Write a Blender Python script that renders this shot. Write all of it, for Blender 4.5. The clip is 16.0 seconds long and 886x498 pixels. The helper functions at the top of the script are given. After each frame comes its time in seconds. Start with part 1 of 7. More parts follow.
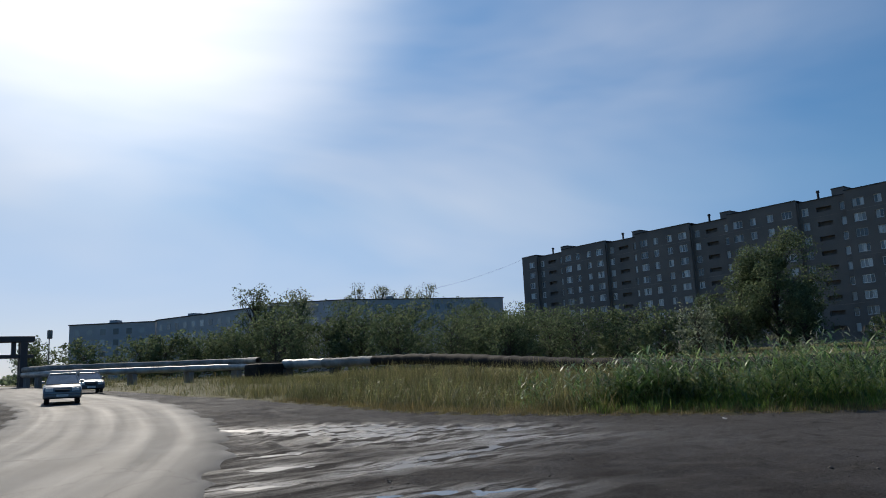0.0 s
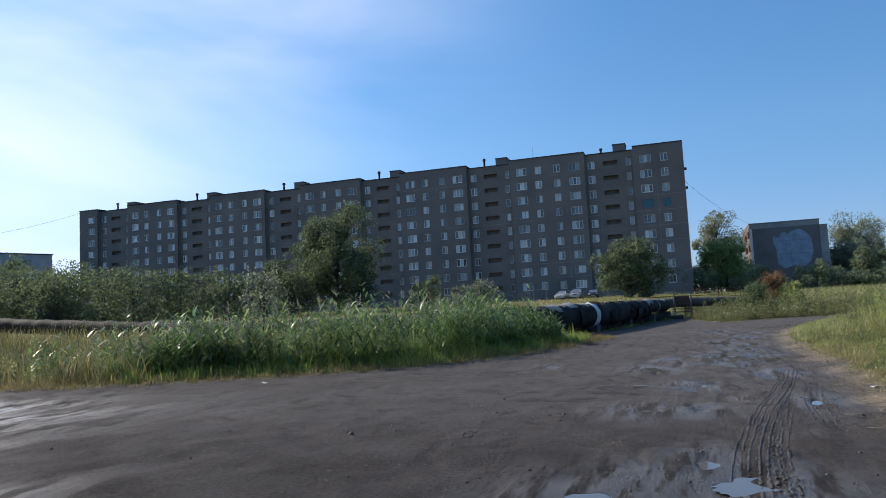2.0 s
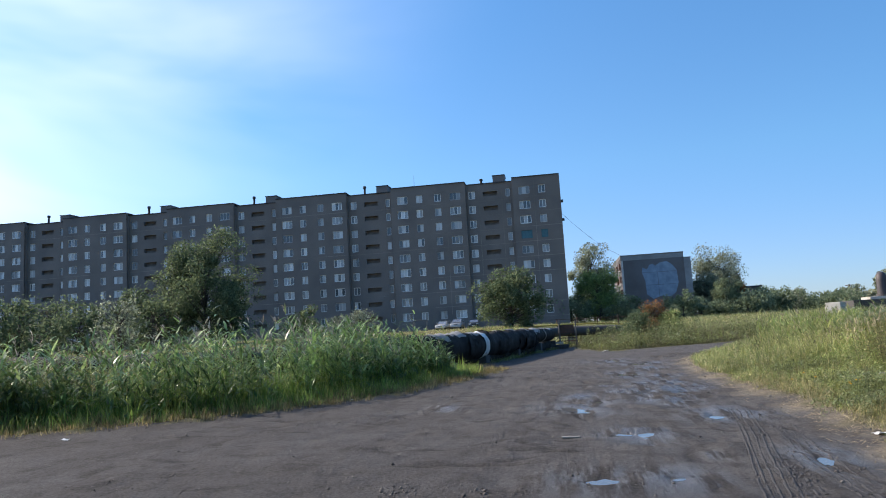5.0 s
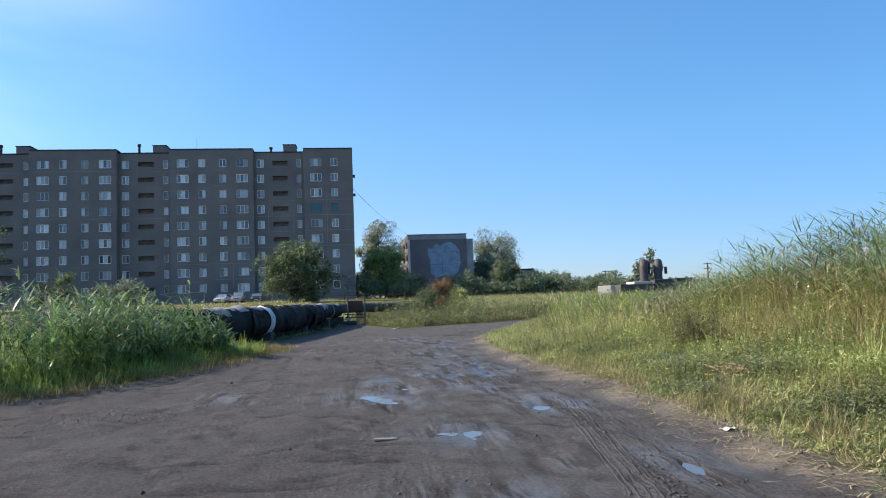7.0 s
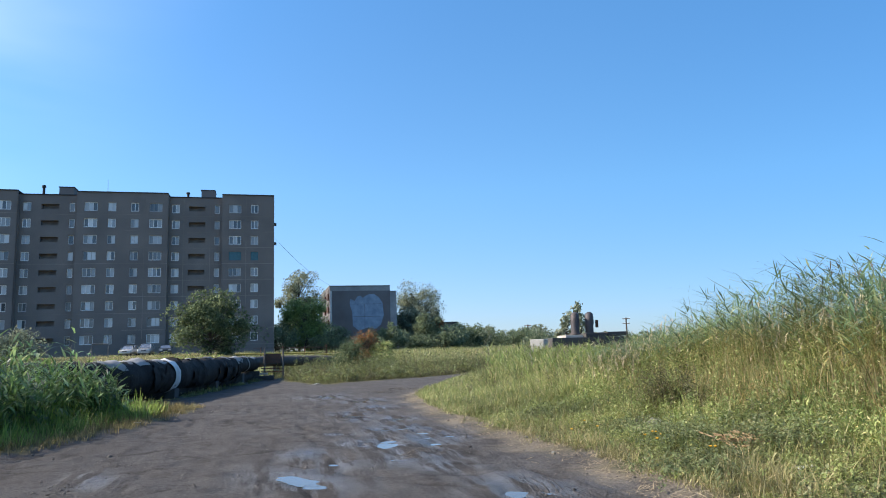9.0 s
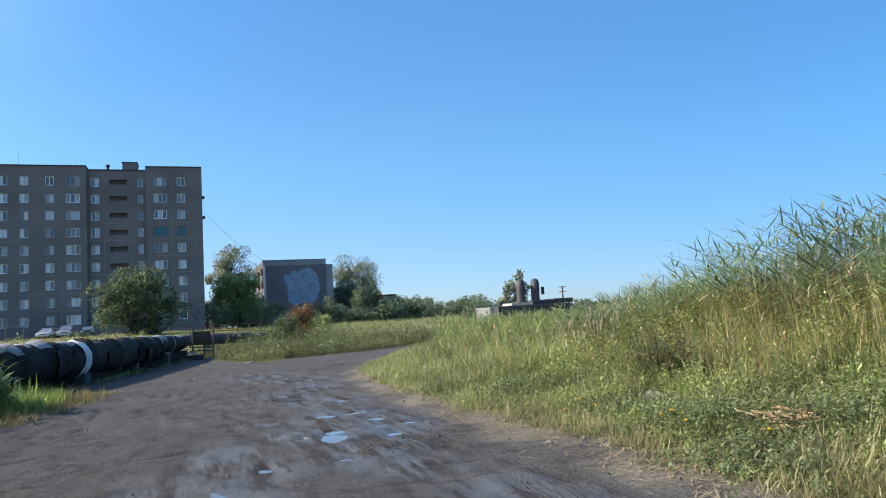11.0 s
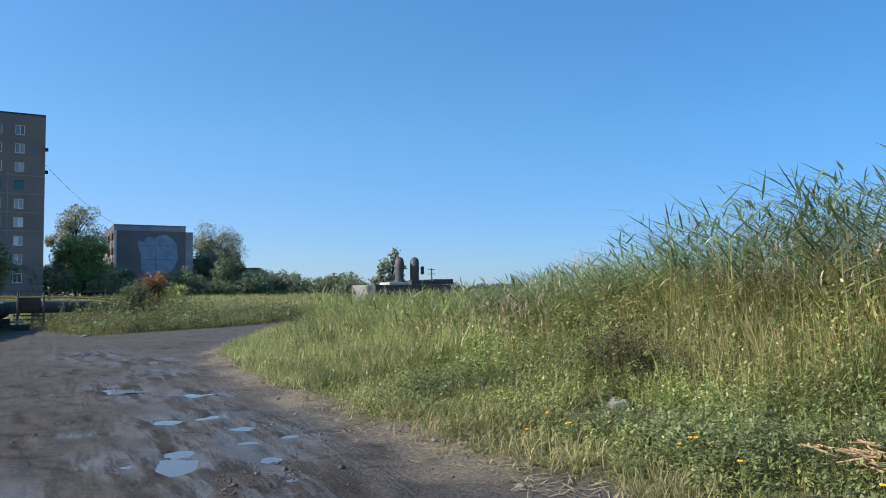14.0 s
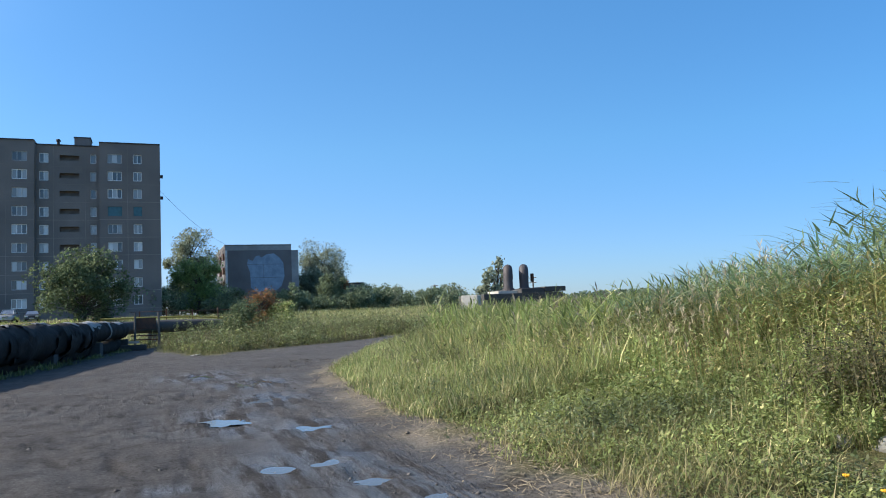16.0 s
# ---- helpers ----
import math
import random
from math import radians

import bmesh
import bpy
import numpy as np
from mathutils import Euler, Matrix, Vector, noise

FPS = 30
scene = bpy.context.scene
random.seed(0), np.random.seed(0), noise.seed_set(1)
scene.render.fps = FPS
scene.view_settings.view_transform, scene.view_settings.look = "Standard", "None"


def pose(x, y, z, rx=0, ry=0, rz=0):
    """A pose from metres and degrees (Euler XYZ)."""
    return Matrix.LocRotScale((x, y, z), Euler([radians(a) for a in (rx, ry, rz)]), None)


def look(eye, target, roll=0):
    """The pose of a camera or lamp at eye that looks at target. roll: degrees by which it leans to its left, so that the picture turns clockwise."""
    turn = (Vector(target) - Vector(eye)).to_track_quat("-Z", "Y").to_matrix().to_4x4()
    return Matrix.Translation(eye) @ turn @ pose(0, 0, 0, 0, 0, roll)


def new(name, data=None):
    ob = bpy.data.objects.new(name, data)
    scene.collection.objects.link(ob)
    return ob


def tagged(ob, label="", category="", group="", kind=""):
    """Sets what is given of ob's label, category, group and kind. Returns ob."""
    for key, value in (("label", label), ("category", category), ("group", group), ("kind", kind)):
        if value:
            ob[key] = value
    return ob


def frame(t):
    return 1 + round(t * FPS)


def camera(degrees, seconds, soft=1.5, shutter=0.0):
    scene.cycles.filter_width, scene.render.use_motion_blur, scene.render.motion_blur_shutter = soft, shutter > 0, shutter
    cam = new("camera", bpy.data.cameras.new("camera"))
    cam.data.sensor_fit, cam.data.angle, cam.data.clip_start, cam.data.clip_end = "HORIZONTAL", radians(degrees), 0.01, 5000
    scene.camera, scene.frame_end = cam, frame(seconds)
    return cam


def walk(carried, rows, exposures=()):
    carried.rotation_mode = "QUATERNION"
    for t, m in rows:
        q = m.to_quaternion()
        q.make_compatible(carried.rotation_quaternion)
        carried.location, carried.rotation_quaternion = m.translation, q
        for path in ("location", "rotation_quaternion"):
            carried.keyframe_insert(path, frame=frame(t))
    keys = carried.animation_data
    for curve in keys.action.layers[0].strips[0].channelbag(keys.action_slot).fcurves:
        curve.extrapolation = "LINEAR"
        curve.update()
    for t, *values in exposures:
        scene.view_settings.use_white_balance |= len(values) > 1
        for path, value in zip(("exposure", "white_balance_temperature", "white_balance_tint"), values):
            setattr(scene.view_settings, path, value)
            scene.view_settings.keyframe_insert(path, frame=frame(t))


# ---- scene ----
cam = camera(63.5, 16.0, 1.0)
# seconds, place, yaw, pitch, roll
ROWS = [
    (0.0, -7.489, -0.320, 1.435, -38.19, 9.35, 2.67),
    (0.5, -6.985, -0.263, 1.378, -49.49, 8.05, 2.75),
    (1.0, -6.580, -0.061, 1.365, -58.38, 6.75, 3.74),
    (1.5, -6.138, 0.102, 1.367, -66.07, 7.26, 2.50),
    (2.0, -5.688, 0.246, 1.336, -71.26, 4.93, 2.90),
    (2.5, -5.273, 0.484, 1.329, -75.10, 5.59, 2.19),
    (3.0, -4.859, 0.635, 1.323, -78.42, 6.40, 1.56),
    (3.2, -4.687, 0.685, 1.334, -77.76, 6.92, 1.83),
    (5.3, -2.519, 1.169, 1.282, -81.48, 7.06, 3.17),
    (5.5, -2.351, 1.226, 1.292, -81.13, 7.44, 1.98),
    (6.0, -1.929, 1.299, 1.295, -88.65, 4.79, 3.39),
    (6.5, -1.474, 1.354, 1.300, -93.63, 5.51, 2.00),
    (7.0, -0.985, 1.415, 1.302, -97.92, 4.16, 2.10),
    (7.5, -0.513, 1.447, 1.295, -102.76, 6.40, 1.95),
    (8.0, 0.023, 1.428, 1.304, -101.68, 8.16, 4.80),
    (8.2, 0.197, 1.423, 1.311, -102.32, 7.82, 3.54),
    (10.3, 2.396, 1.229, 1.250, -107.71, 7.87, 2.90),
    (10.5, 2.589, 1.191, 1.243, -109.58, 6.80, 4.00),
    (11.0, 3.092, 1.122, 1.253, -109.37, 5.77, 3.50),
    (11.5, 3.516, 1.064, 1.235, -115.88, 4.10, 4.70),
    (12.0, 3.957, 1.036, 1.244, -118.07, 4.67, 4.10),
    (12.5, 4.391, 0.968, 1.248, -120.27, 4.16, 4.70),
    (13.0, 4.814, 0.839, 1.242, -123.91, 5.88, 5.50),
    (13.5, 5.261, 0.756, 1.252, -121.23, 5.65, 1.90),
    (14.0, 5.721, 0.596, 1.237, -119.78, 3.78, 1.00),
    (14.5, 6.234, 0.504, 1.253, -117.77, 2.38, 0.37),
    (15.0, 6.680, 0.422, 1.256, -118.30, 4.48, 2.30),
    (15.5, 7.136, 0.352, 1.238, -115.16, 5.19, 2.40),
    (16.0, 7.561, 0.276, 1.226, -111.98, 4.85, 2.70),
]
# seconds, stops, kelvin, tint: the camera's own exposure and white balance settle as the sun leaves the picture
EXPOSURES = [
    (0.0, -0.6, 6650, 10), (0.5, -0.62, 6650, 10), (1.0, -0.42, 6650, 11), (1.5, -0.1, 6650, 12), (3.0, 0.63, 6800, 14), (5.5, 0.6, 6700, 14), (6.0, 0.62, 6800, 14), (6.5, 0.72, 6750, 13),
    (7.0, 0.7, 6700, 13), (8.0, 0.76, 6700, 13), (11.0, 0.72, 6600, 10), (12.5, 0.55, 6500, 10), (13.0, 0.5, 6450, 10), (13.5, 0.53, 6450, 10),
    (14.0, 0.48, 6400, 10), (14.5, 0.6, 6500, 10), (16.0, 0.6, 6450, 10),
]
walk(cam, [(t, pose(x, y, z, 0, 0, yaw) @ pose(0, 0, 0, 90 + pitch, 0, 0) @ pose(0, 0, 0, 0, 0, -roll)) for t, x, y, z, yaw, pitch, roll in ROWS], EXPOSURES)

# ---- light: low sun over the far end of the road, thin veil of cloud ----
SUN_AZ, SUN_EL = radians(13.0), radians(34.0)
SUN_DIR = Vector((math.sin(SUN_AZ) * math.cos(SUN_EL), math.cos(SUN_AZ) * math.cos(SUN_EL), math.sin(SUN_EL)))
world = bpy.data.worlds.new("sky")
scene.world = world
world.use_nodes = True
wn, wl = world.node_tree.nodes, world.node_tree.links
sky = wn.new("ShaderNodeTexSky")
sky.sky_type, sky.sun_disc, sky.sun_elevation, sky.sun_rotation = "NISHITA", False, SUN_EL, SUN_AZ
sky.altitude = 300
sky.air_density, sky.dust_density, sky.ozone_density = 1.0, 0.2, 2.5
wn["Background"].inputs["Strength"].default_value = 0.125
# a thin high veil of cloud, thicker towards the sun
w_co = wn.new("ShaderNodeTexCoord")
w_map = wn.new("ShaderNodeMapping")
w_map.inputs["Scale"].default_value = (1.0, 1.5, 4.2)
w_map.inputs["Rotation"].default_value = (radians(14), radians(-10), 0)
w_noise = wn.new("ShaderNodeTexNoise")
w_noise.inputs["Scale"].default_value, w_noise.inputs["Detail"].default_value = 1.1, 4.0
w_noise.inputs["Roughness"].default_value = 0.5
w_noise.inputs["Distortion"].default_value = 0.5
w_dot = wn.new("ShaderNodeVectorMath")
w_dot.operation = "DOT_PRODUCT"
w_dot.inputs[1].default_value = SUN_DIR
w_near = wn.new("ShaderNodeMapRange")
w_near.inputs["From Min"].default_value, w_near.inputs["From Max"].default_value = 0.42, 0.97
w_near.interpolation_type = "SMOOTHSTEP"
w_fac = wn.new("ShaderNodeMapRange")
w_fac.inputs["From Min"].default_value, w_fac.inputs["From Max"].default_value = 0.33, 1.0
w_mul = wn.new("ShaderNodeMath")
w_mul.operation = "MULTIPLY"
w_mix = wn.new("ShaderNodeMix")
w_mix.data_type, w_mix.blend_type = "RGBA", "MIX"
w_mix.inputs[7].default_value = (9.3, 9.6, 10.4, 1)
wl.new(w_co.outputs["Generated"], w_map.inputs["Vector"])
wl.new(w_map.outputs["Vector"], w_noise.inputs["Vector"])
wl.new(w_co.outputs["Generated"], w_dot.inputs[0])
wl.new(w_dot.outputs["Value"], w_near.inputs["Value"])
wl.new(w_noise.outputs["Fac"], w_fac.inputs["Value"])
wl.new(w_near.outputs["Result"], w_mul.inputs[0])
wl.new(w_fac.outputs["Result"], w_mul.inputs[1])
wl.new(w_mul.outputs["Value"], w_mix.inputs["Factor"])
w_tint = wn.new("ShaderNodeMix")
w_tint.data_type, w_tint.blend_type = "RGBA", "MULTIPLY"
w_tint.inputs["Factor"].default_value = 1.0
w_up = wn.new("ShaderNodeSeparateXYZ")
w_ramp = wn.new("ShaderNodeValToRGB")
for at, tint in ((0.0, (0.46, 0.57, 0.86, 1)), (0.1, (0.5, 0.68, 0.93, 1)), (0.22, (0.53, 0.85, 1.03, 1)), (0.5, (0.52, 1.0, 1.24, 1))):
    stop = w_ramp.color_ramp.elements.new(at) if at in (0.1, 0.22) else w_ramp.color_ramp.elements[0 if at == 0.0 else -1]
    stop.position, stop.color = at, tint
wl.new(w_co.outputs["Generated"], w_up.inputs[0])
wl.new(w_up.outputs["Z"], w_ramp.inputs["Fac"])
wl.new(w_ramp.outputs["Color"], w_tint.inputs[7])
wl.new(sky.outputs["Color"], w_tint.inputs[6])
# deeper blue away from the sun
w_side = wn.new("ShaderNodeMapRange")
w_side.inputs["From Min"].default_value, w_side.inputs["From Max"].default_value = -0.72, 0.12
w_side.interpolation_type = "SMOOTHSTEP"
w_away = wn.new("ShaderNodeMix")
w_away.data_type = "RGBA"
w_away.inputs[6].default_value, w_away.inputs[7].default_value = (0.56, 0.7, 0.8, 1), (1, 1, 1, 1)
w_deep = wn.new("ShaderNodeMix")
w_deep.data_type, w_deep.blend_type = "RGBA", "MULTIPLY"
w_deep.inputs["Factor"].default_value = 1.0
wl.new(w_dot.outputs["Value"], w_side.inputs["Value"])
wl.new(w_side.outputs["Result"], w_away.inputs["Factor"])
wl.new(w_tint.outputs[2], w_deep.inputs[6])
wl.new(w_away.outputs[2], w_deep.inputs[7])
# paler and warmer towards it
w_toward = wn.new("ShaderNodeMapRange")
w_toward.interpolation_type = "SMOOTHSTEP"
w_toward.inputs["From Min"].default_value, w_toward.inputs["From Max"].default_value = -0.2, 0.5
w_warm = wn.new("ShaderNodeMix")
w_warm.data_type = "RGBA"
w_warm.inputs[6].default_value, w_warm.inputs[7].default_value = (1, 1, 1, 1), (1.12, 1.02, 1.01, 1)
w_pale = wn.new("ShaderNodeMix")
w_pale.data_type, w_pale.blend_type = "RGBA", "MULTIPLY"
w_pale.inputs["Factor"].default_value = 1.0
wl.new(w_dot.outputs["Value"], w_toward.inputs["Value"])
wl.new(w_toward.outputs["Result"], w_warm.inputs["Factor"])
wl.new(w_deep.outputs[2], w_pale.inputs[6])
wl.new(w_warm.outputs[2], w_pale.inputs[7])
wl.new(w_pale.outputs[2], w_mix.inputs[6])
# the glow of thin cloud close round the sun
w_core = wn.new("ShaderNodeMapRange")
w_core.interpolation_type = "SMOOTHERSTEP"
w_core.inputs["From Min"].default_value, w_core.inputs["From Max"].default_value = 0.905, 1.03
w_cmul = wn.new("ShaderNodeMath")
w_cmul.operation = "MULTIPLY"
w_soft = wn.new("ShaderNodeMapRange")
w_soft.inputs["To Min"].default_value, w_soft.inputs["To Max"].default_value = 0.45, 1.25
w_glow = wn.new("ShaderNodeMix")
w_glow.data_type = "RGBA"
w_glow.inputs[7].default_value = (18, 18, 18, 1)
wl.new(w_dot.outputs["Value"], w_core.inputs["Value"])
wl.new(w_noise.outputs["Fac"], w_soft.inputs["Value"])
wl.new(w_core.outputs["Result"], w_cmul.inputs[0])
wl.new(w_soft.outputs["Result"], w_cmul.inputs[1])
wl.new(w_cmul.outputs["Value"], w_glow.inputs["Factor"])
wl.new(w_mix.outputs[2], w_glow.inputs[6])
wl.new(w_glow.outputs[2], wn["Background"].inputs["Color"])

sun = new("sun", bpy.data.lights.new("sun", "SUN"))
sun.data.energy, sun.data.angle, sun.data.color = 4.6, radians(0.6), (1.0, 0.93, 0.82)
sun.matrix_world = look(SUN_DIR * 100, (0, 0, 0))


# ---- materials ----
def material(name, colour, second=None, scale=4.0, rough=0.8, metal=0.0, bump=0.2, fine=40.0, rand=0.0, island=False,
             coat=0.0, spec=0.5, detail=5.0, contrast=(0.35, 0.68), stretch=(1, 1, 1), translucent=0.0, rough2=None):
    """A surface in two colours mixed by noise at two scales, with bump; rand varies its value from piece to piece."""
    m = bpy.data.materials.new(name)
    m.use_nodes = True
    n, l = m.node_tree.nodes, m.node_tree.links
    b = n["Principled BSDF"]
    co = n.new("ShaderNodeTexCoord")
    mp = n.new("ShaderNodeMapping")
    mp.inputs["Scale"].default_value = stretch
    l.new(co.outputs["Object"], mp.inputs["Vector"])
    big, small = n.new("ShaderNodeTexNoise"), n.new("ShaderNodeTexNoise")
    big.inputs["Scale"].default_value, big.inputs["Detail"].default_value = scale, detail
    small.inputs["Scale"].default_value, small.inputs["Detail"].default_value = fine, 4.0
    for t in (big, small):
        l.new(mp.outputs["Vector"], t.inputs["Vector"])
    ramp = n.new("ShaderNodeMapRange")
    ramp.inputs["From Min"].default_value, ramp.inputs["From Max"].default_value = contrast
    l.new(big.outputs["Fac"], ramp.inputs["Value"])
    mix = n.new("ShaderNodeMix")
    mix.data_type = "RGBA"
    mix.inputs[6].default_value = (*colour, 1)
    mix.inputs[7].default_value = (*(second or [c * 0.72 for c in colour]), 1)
    l.new(ramp.outputs["Result"], mix.inputs["Factor"])
    hsv = n.new("ShaderNodeHueSaturation")
    l.new(mix.outputs[2], hsv.inputs["Color"])
    grain = n.new("ShaderNodeMapRange")
    grain.inputs["To Min"].default_value, grain.inputs["To Max"].default_value = 0.75, 1.25
    l.new(small.outputs["Fac"], grain.inputs["Value"])
    value = grain.outputs["Result"]
    if rand:
        src = n.new("ShaderNodeNewGeometry").outputs["Random Per Island"] if island else n.new("ShaderNodeObjectInfo").outputs["Random"]
        vary = n.new("ShaderNodeMapRange")
        vary.inputs["To Min"].default_value, vary.inputs["To Max"].default_value = 1 - rand, 1 + rand
        l.new(src, vary.inputs["Value"])
        times = n.new("ShaderNodeMath")
        times.operation = "MULTIPLY"
        l.new(value, times.inputs[0]), l.new(vary.outputs["Result"], times.inputs[1])
        value = times.outputs["Value"]
    l.new(value, hsv.inputs["Value"])
    l.new(hsv.outputs["Color"], b.inputs["Base Color"])
    b.inputs["Roughness"].default_value, b.inputs["Metallic"].default_value = rough, metal
    b.inputs["Specular IOR Level"].default_value = spec
    if rough2:
        worn = n.new("ShaderNodeMapRange")
        worn.inputs["To Min"].default_value, worn.inputs["To Max"].default_value = rough, rough2
        l.new(ramp.outputs["Result"], worn.inputs["Value"])
        l.new(worn.outputs["Result"], b.inputs["Roughness"])
    b.inputs["Coat Weight"].default_value = coat
    if bump:
        bp = n.new("ShaderNodeBump")
        bp.inputs["Strength"].default_value, bp.inputs["Distance"].default_value = bump, 0.03
        l.new(small.outputs["Fac"], bp.inputs["Height"])
        l.new(bp.outputs["Normal"], b.inputs["Normal"])
    if translucent:
        tr, add = n.new("ShaderNodeBsdfTranslucent"), n.new("ShaderNodeMixShader")
        add.inputs["Fac"].default_value = translucent
        l.new(hsv.outputs["Color"], tr.inputs["Color"])
        l.new(b.outputs["BSDF"], add.inputs[1]), l.new(tr.outputs["BSDF"], add.inputs[2])
        l.new(add.outputs["Shader"], n["Material Output"].inputs["Surface"])
    return m


def leaf_material(name, a, b, c, translucent=0.35, rough=0.55, dry=0.25, spread=0.38, spec=0.2):
    """Leaves in three colours, each leaf its own; light shines through them."""
    m = bpy.data.materials.new(name)
    m.use_nodes = True
    n, l = m.node_tree.nodes, m.node_tree.links
    p = n["Principled BSDF"]
    geo = n.new("ShaderNodeNewGeometry")
    ramp = n.new("ShaderNodeValToRGB")
    e = ramp.color_ramp.elements
    e[0].color, e[1].color = (*a, 1), (*c, 1)
    mid = e.new(1 - dry)
    mid.color = (*b, 1)
    l.new(geo.outputs["Random Per Island"], ramp.inputs["Fac"])
    co, big = n.new("ShaderNodeTexCoord"), n.new("ShaderNodeTexNoise")
    big.inputs["Scale"].default_value, big.inputs["Detail"].default_value = 0.8, 3.0
    l.new(co.outputs["Object"], big.inputs["Vector"])
    vary = n.new("ShaderNodeMapRange")
    vary.inputs["From Min"].default_value, vary.inputs["From Max"].default_value = 0.3, 0.7
    vary.inputs["To Min"].default_value, vary.inputs["To Max"].default_value = 0.6, 1.37
    l.new(big.outputs["Fac"], vary.inputs["Value"])
    tone, own = n.new("ShaderNodeMath"), n.new("ShaderNodeMapRange")
    tone.operation = "PINGPONG"
    tone.inputs[1].default_value = 0.037
    l.new(geo.outputs["Random Per Island"], tone.inputs[0])
    own.inputs["From Max"].default_value = 0.037
    own.inputs["To Min"].default_value, own.inputs["To Max"].default_value = 1 - spread, 1 + spread
    l.new(tone.outputs["Value"], own.inputs["Value"])
    each = n.new("ShaderNodeMath")
    each.operation = "MULTIPLY"
    l.new(own.outputs["Result"], each.inputs[0]), l.new(vary.outputs["Result"], each.inputs[1])
    hsv = n.new("ShaderNodeHueSaturation")
    l.new(ramp.outputs["Color"], hsv.inputs["Color"]), l.new(each.outputs["Value"], hsv.inputs["Value"])
    l.new(hsv.outputs["Color"], p.inputs["Base Color"])
    p.inputs["Roughness"].default_value = rough
    p.inputs["Specular IOR Level"].default_value = spec
    tr, mix = n.new("ShaderNodeBsdfTranslucent"), n.new("ShaderNodeMixShader")
    mix.inputs["Fac"].default_value = translucent
    l.new(hsv.outputs["Color"], tr.inputs["Color"])
    l.new(p.outputs["BSDF"], mix.inputs[1]), l.new(tr.outputs["BSDF"], mix.inputs[2])
    l.new(mix.outputs["Shader"], n["Material Output"].inputs["Surface"])
    return m


def ground_material():
    """Wet grey-brown dirt in the yard, olive turf and straw beyond it; the vertex layer dirt tells which."""
    m = bpy.data.materials.new("ground")
    m.use_nodes = True
    n, l = m.node_tree.nodes, m.node_tree.links
    p = n["Principled BSDF"]
    co = n.new("ShaderNodeTexCoord")

    def tex(scale, detail=6.0, rough=0.55):
        t = n.new("ShaderNodeTexNoise")
        t.inputs["Scale"].default_value, t.inputs["Detail"].default_value, t.inputs["Roughness"].default_value = scale, detail, rough
        l.new(co.outputs["Object"], t.inputs["Vector"])
        return t.outputs["Fac"]

    def span(fac, a, b, c, d):
        r = n.new("ShaderNodeMapRange")
        for k, v in zip(("From Min", "From Max", "To Min", "To Max"), (a, b, c, d)):
            r.inputs[k].default_value = v
        l.new(fac, r.inputs["Value"])
        return r.outputs["Result"]

    def blend(fac, a, b):
        x = n.new("ShaderNodeMix")
        x.data_type = "RGBA"
        for i, v in ((6, a), (7, b)):
            if isinstance(v, tuple):
                x.inputs[i].default_value = (*v, 1)
            else:
                l.new(v, x.inputs[i])
        l.new(fac, x.inputs["Factor"])
        return x.outputs[2]

    patch, mid, gravel, wet = tex(0.35), tex(2.6, 9.0, 0.62), tex(30.0, 8.0, 0.75), tex(0.8, 4.0)
    dirt = blend(span(patch, 0.35, 0.65, 0, 1), (0.1, 0.092, 0.086), (0.118, 0.109, 0.102))
    dirt = blend(span(mid, 0.5, 0.66, 0, 0.55), dirt, (0.055, 0.048, 0.044))
    dirt = blend(span(gravel, 0.6, 0.72, 0, 0.8), dirt, (0.146, 0.135, 0.125))
    lane = n.new("ShaderNodeMapping")
    lane.inputs["Scale"].default_value, lane.inputs["Rotation"].default_value = (0.5, 3.6, 1.0), (0, 0, radians(7))
    l.new(co.outputs["Object"], lane.inputs["Vector"])
    streak = n.new("ShaderNodeTexNoise")
    streak.inputs["Scale"].default_value, streak.inputs["Detail"].default_value, streak.inputs["Roughness"].default_value = 1.0, 8.0, 0.65
    l.new(lane.outputs["Vector"], streak.inputs["Vector"])
    dirt = blend(span(streak.outputs["Fac"], 0.54, 0.74, 0, 0.45), dirt, (0.05, 0.045, 0.042))
    dirt = blend(span(streak.outputs["Fac"], 0.28, 0.4, 0.3, 0), dirt, (0.138, 0.127, 0.119))
    turf = blend(span(mid, 0.35, 0.65, 0, 1), (0.1, 0.105, 0.042), (0.19, 0.16, 0.08))
    straw = n.new("ShaderNodeAttribute")
    straw.attribute_name = "dirt"
    rim = n.new("ShaderNodeAttribute")
    rim.attribute_name = "rim"
    col = blend(straw.outputs["Fac"], turf, dirt)
    col = blend(rim.outputs["Fac"], col, (0.275, 0.23, 0.17))
    damp = n.new("ShaderNodeAttribute")
    damp.attribute_name = "damp"
    # dark mud, with the shade of the worn troughs put into it
    mud = n.new("ShaderNodeAttribute")
    mud.attribute_name = "mud"
    col = blend(span(damp.outputs["Fac"], 0.15, 0.85, 0, 0.5), col, (0.046, 0.041, 0.038))
    col = blend(mud.outputs["Fac"], col, blend(span(mid, 0.4, 0.65, 0, 1), (0.022, 0.019, 0.018), (0.046, 0.039, 0.035)))
    fine = n.new("ShaderNodeHueSaturation")
    l.new(col, fine.inputs["Color"]), l.new(span(gravel, 0.35, 0.65, 0.6, 1.35), fine.inputs["Value"])
    l.new(fine.outputs["Color"], p.inputs["Base Color"])
    sheen = n.new("ShaderNodeMix")
    sheen.data_type = "FLOAT"
    l.new(span(wet, 0.4, 0.62, 0.7, 0.92), sheen.inputs[2])
    sheen.inputs[3].default_value = 0.3
    soak = n.new("ShaderNodeMath")
    soak.operation = "MULTIPLY"
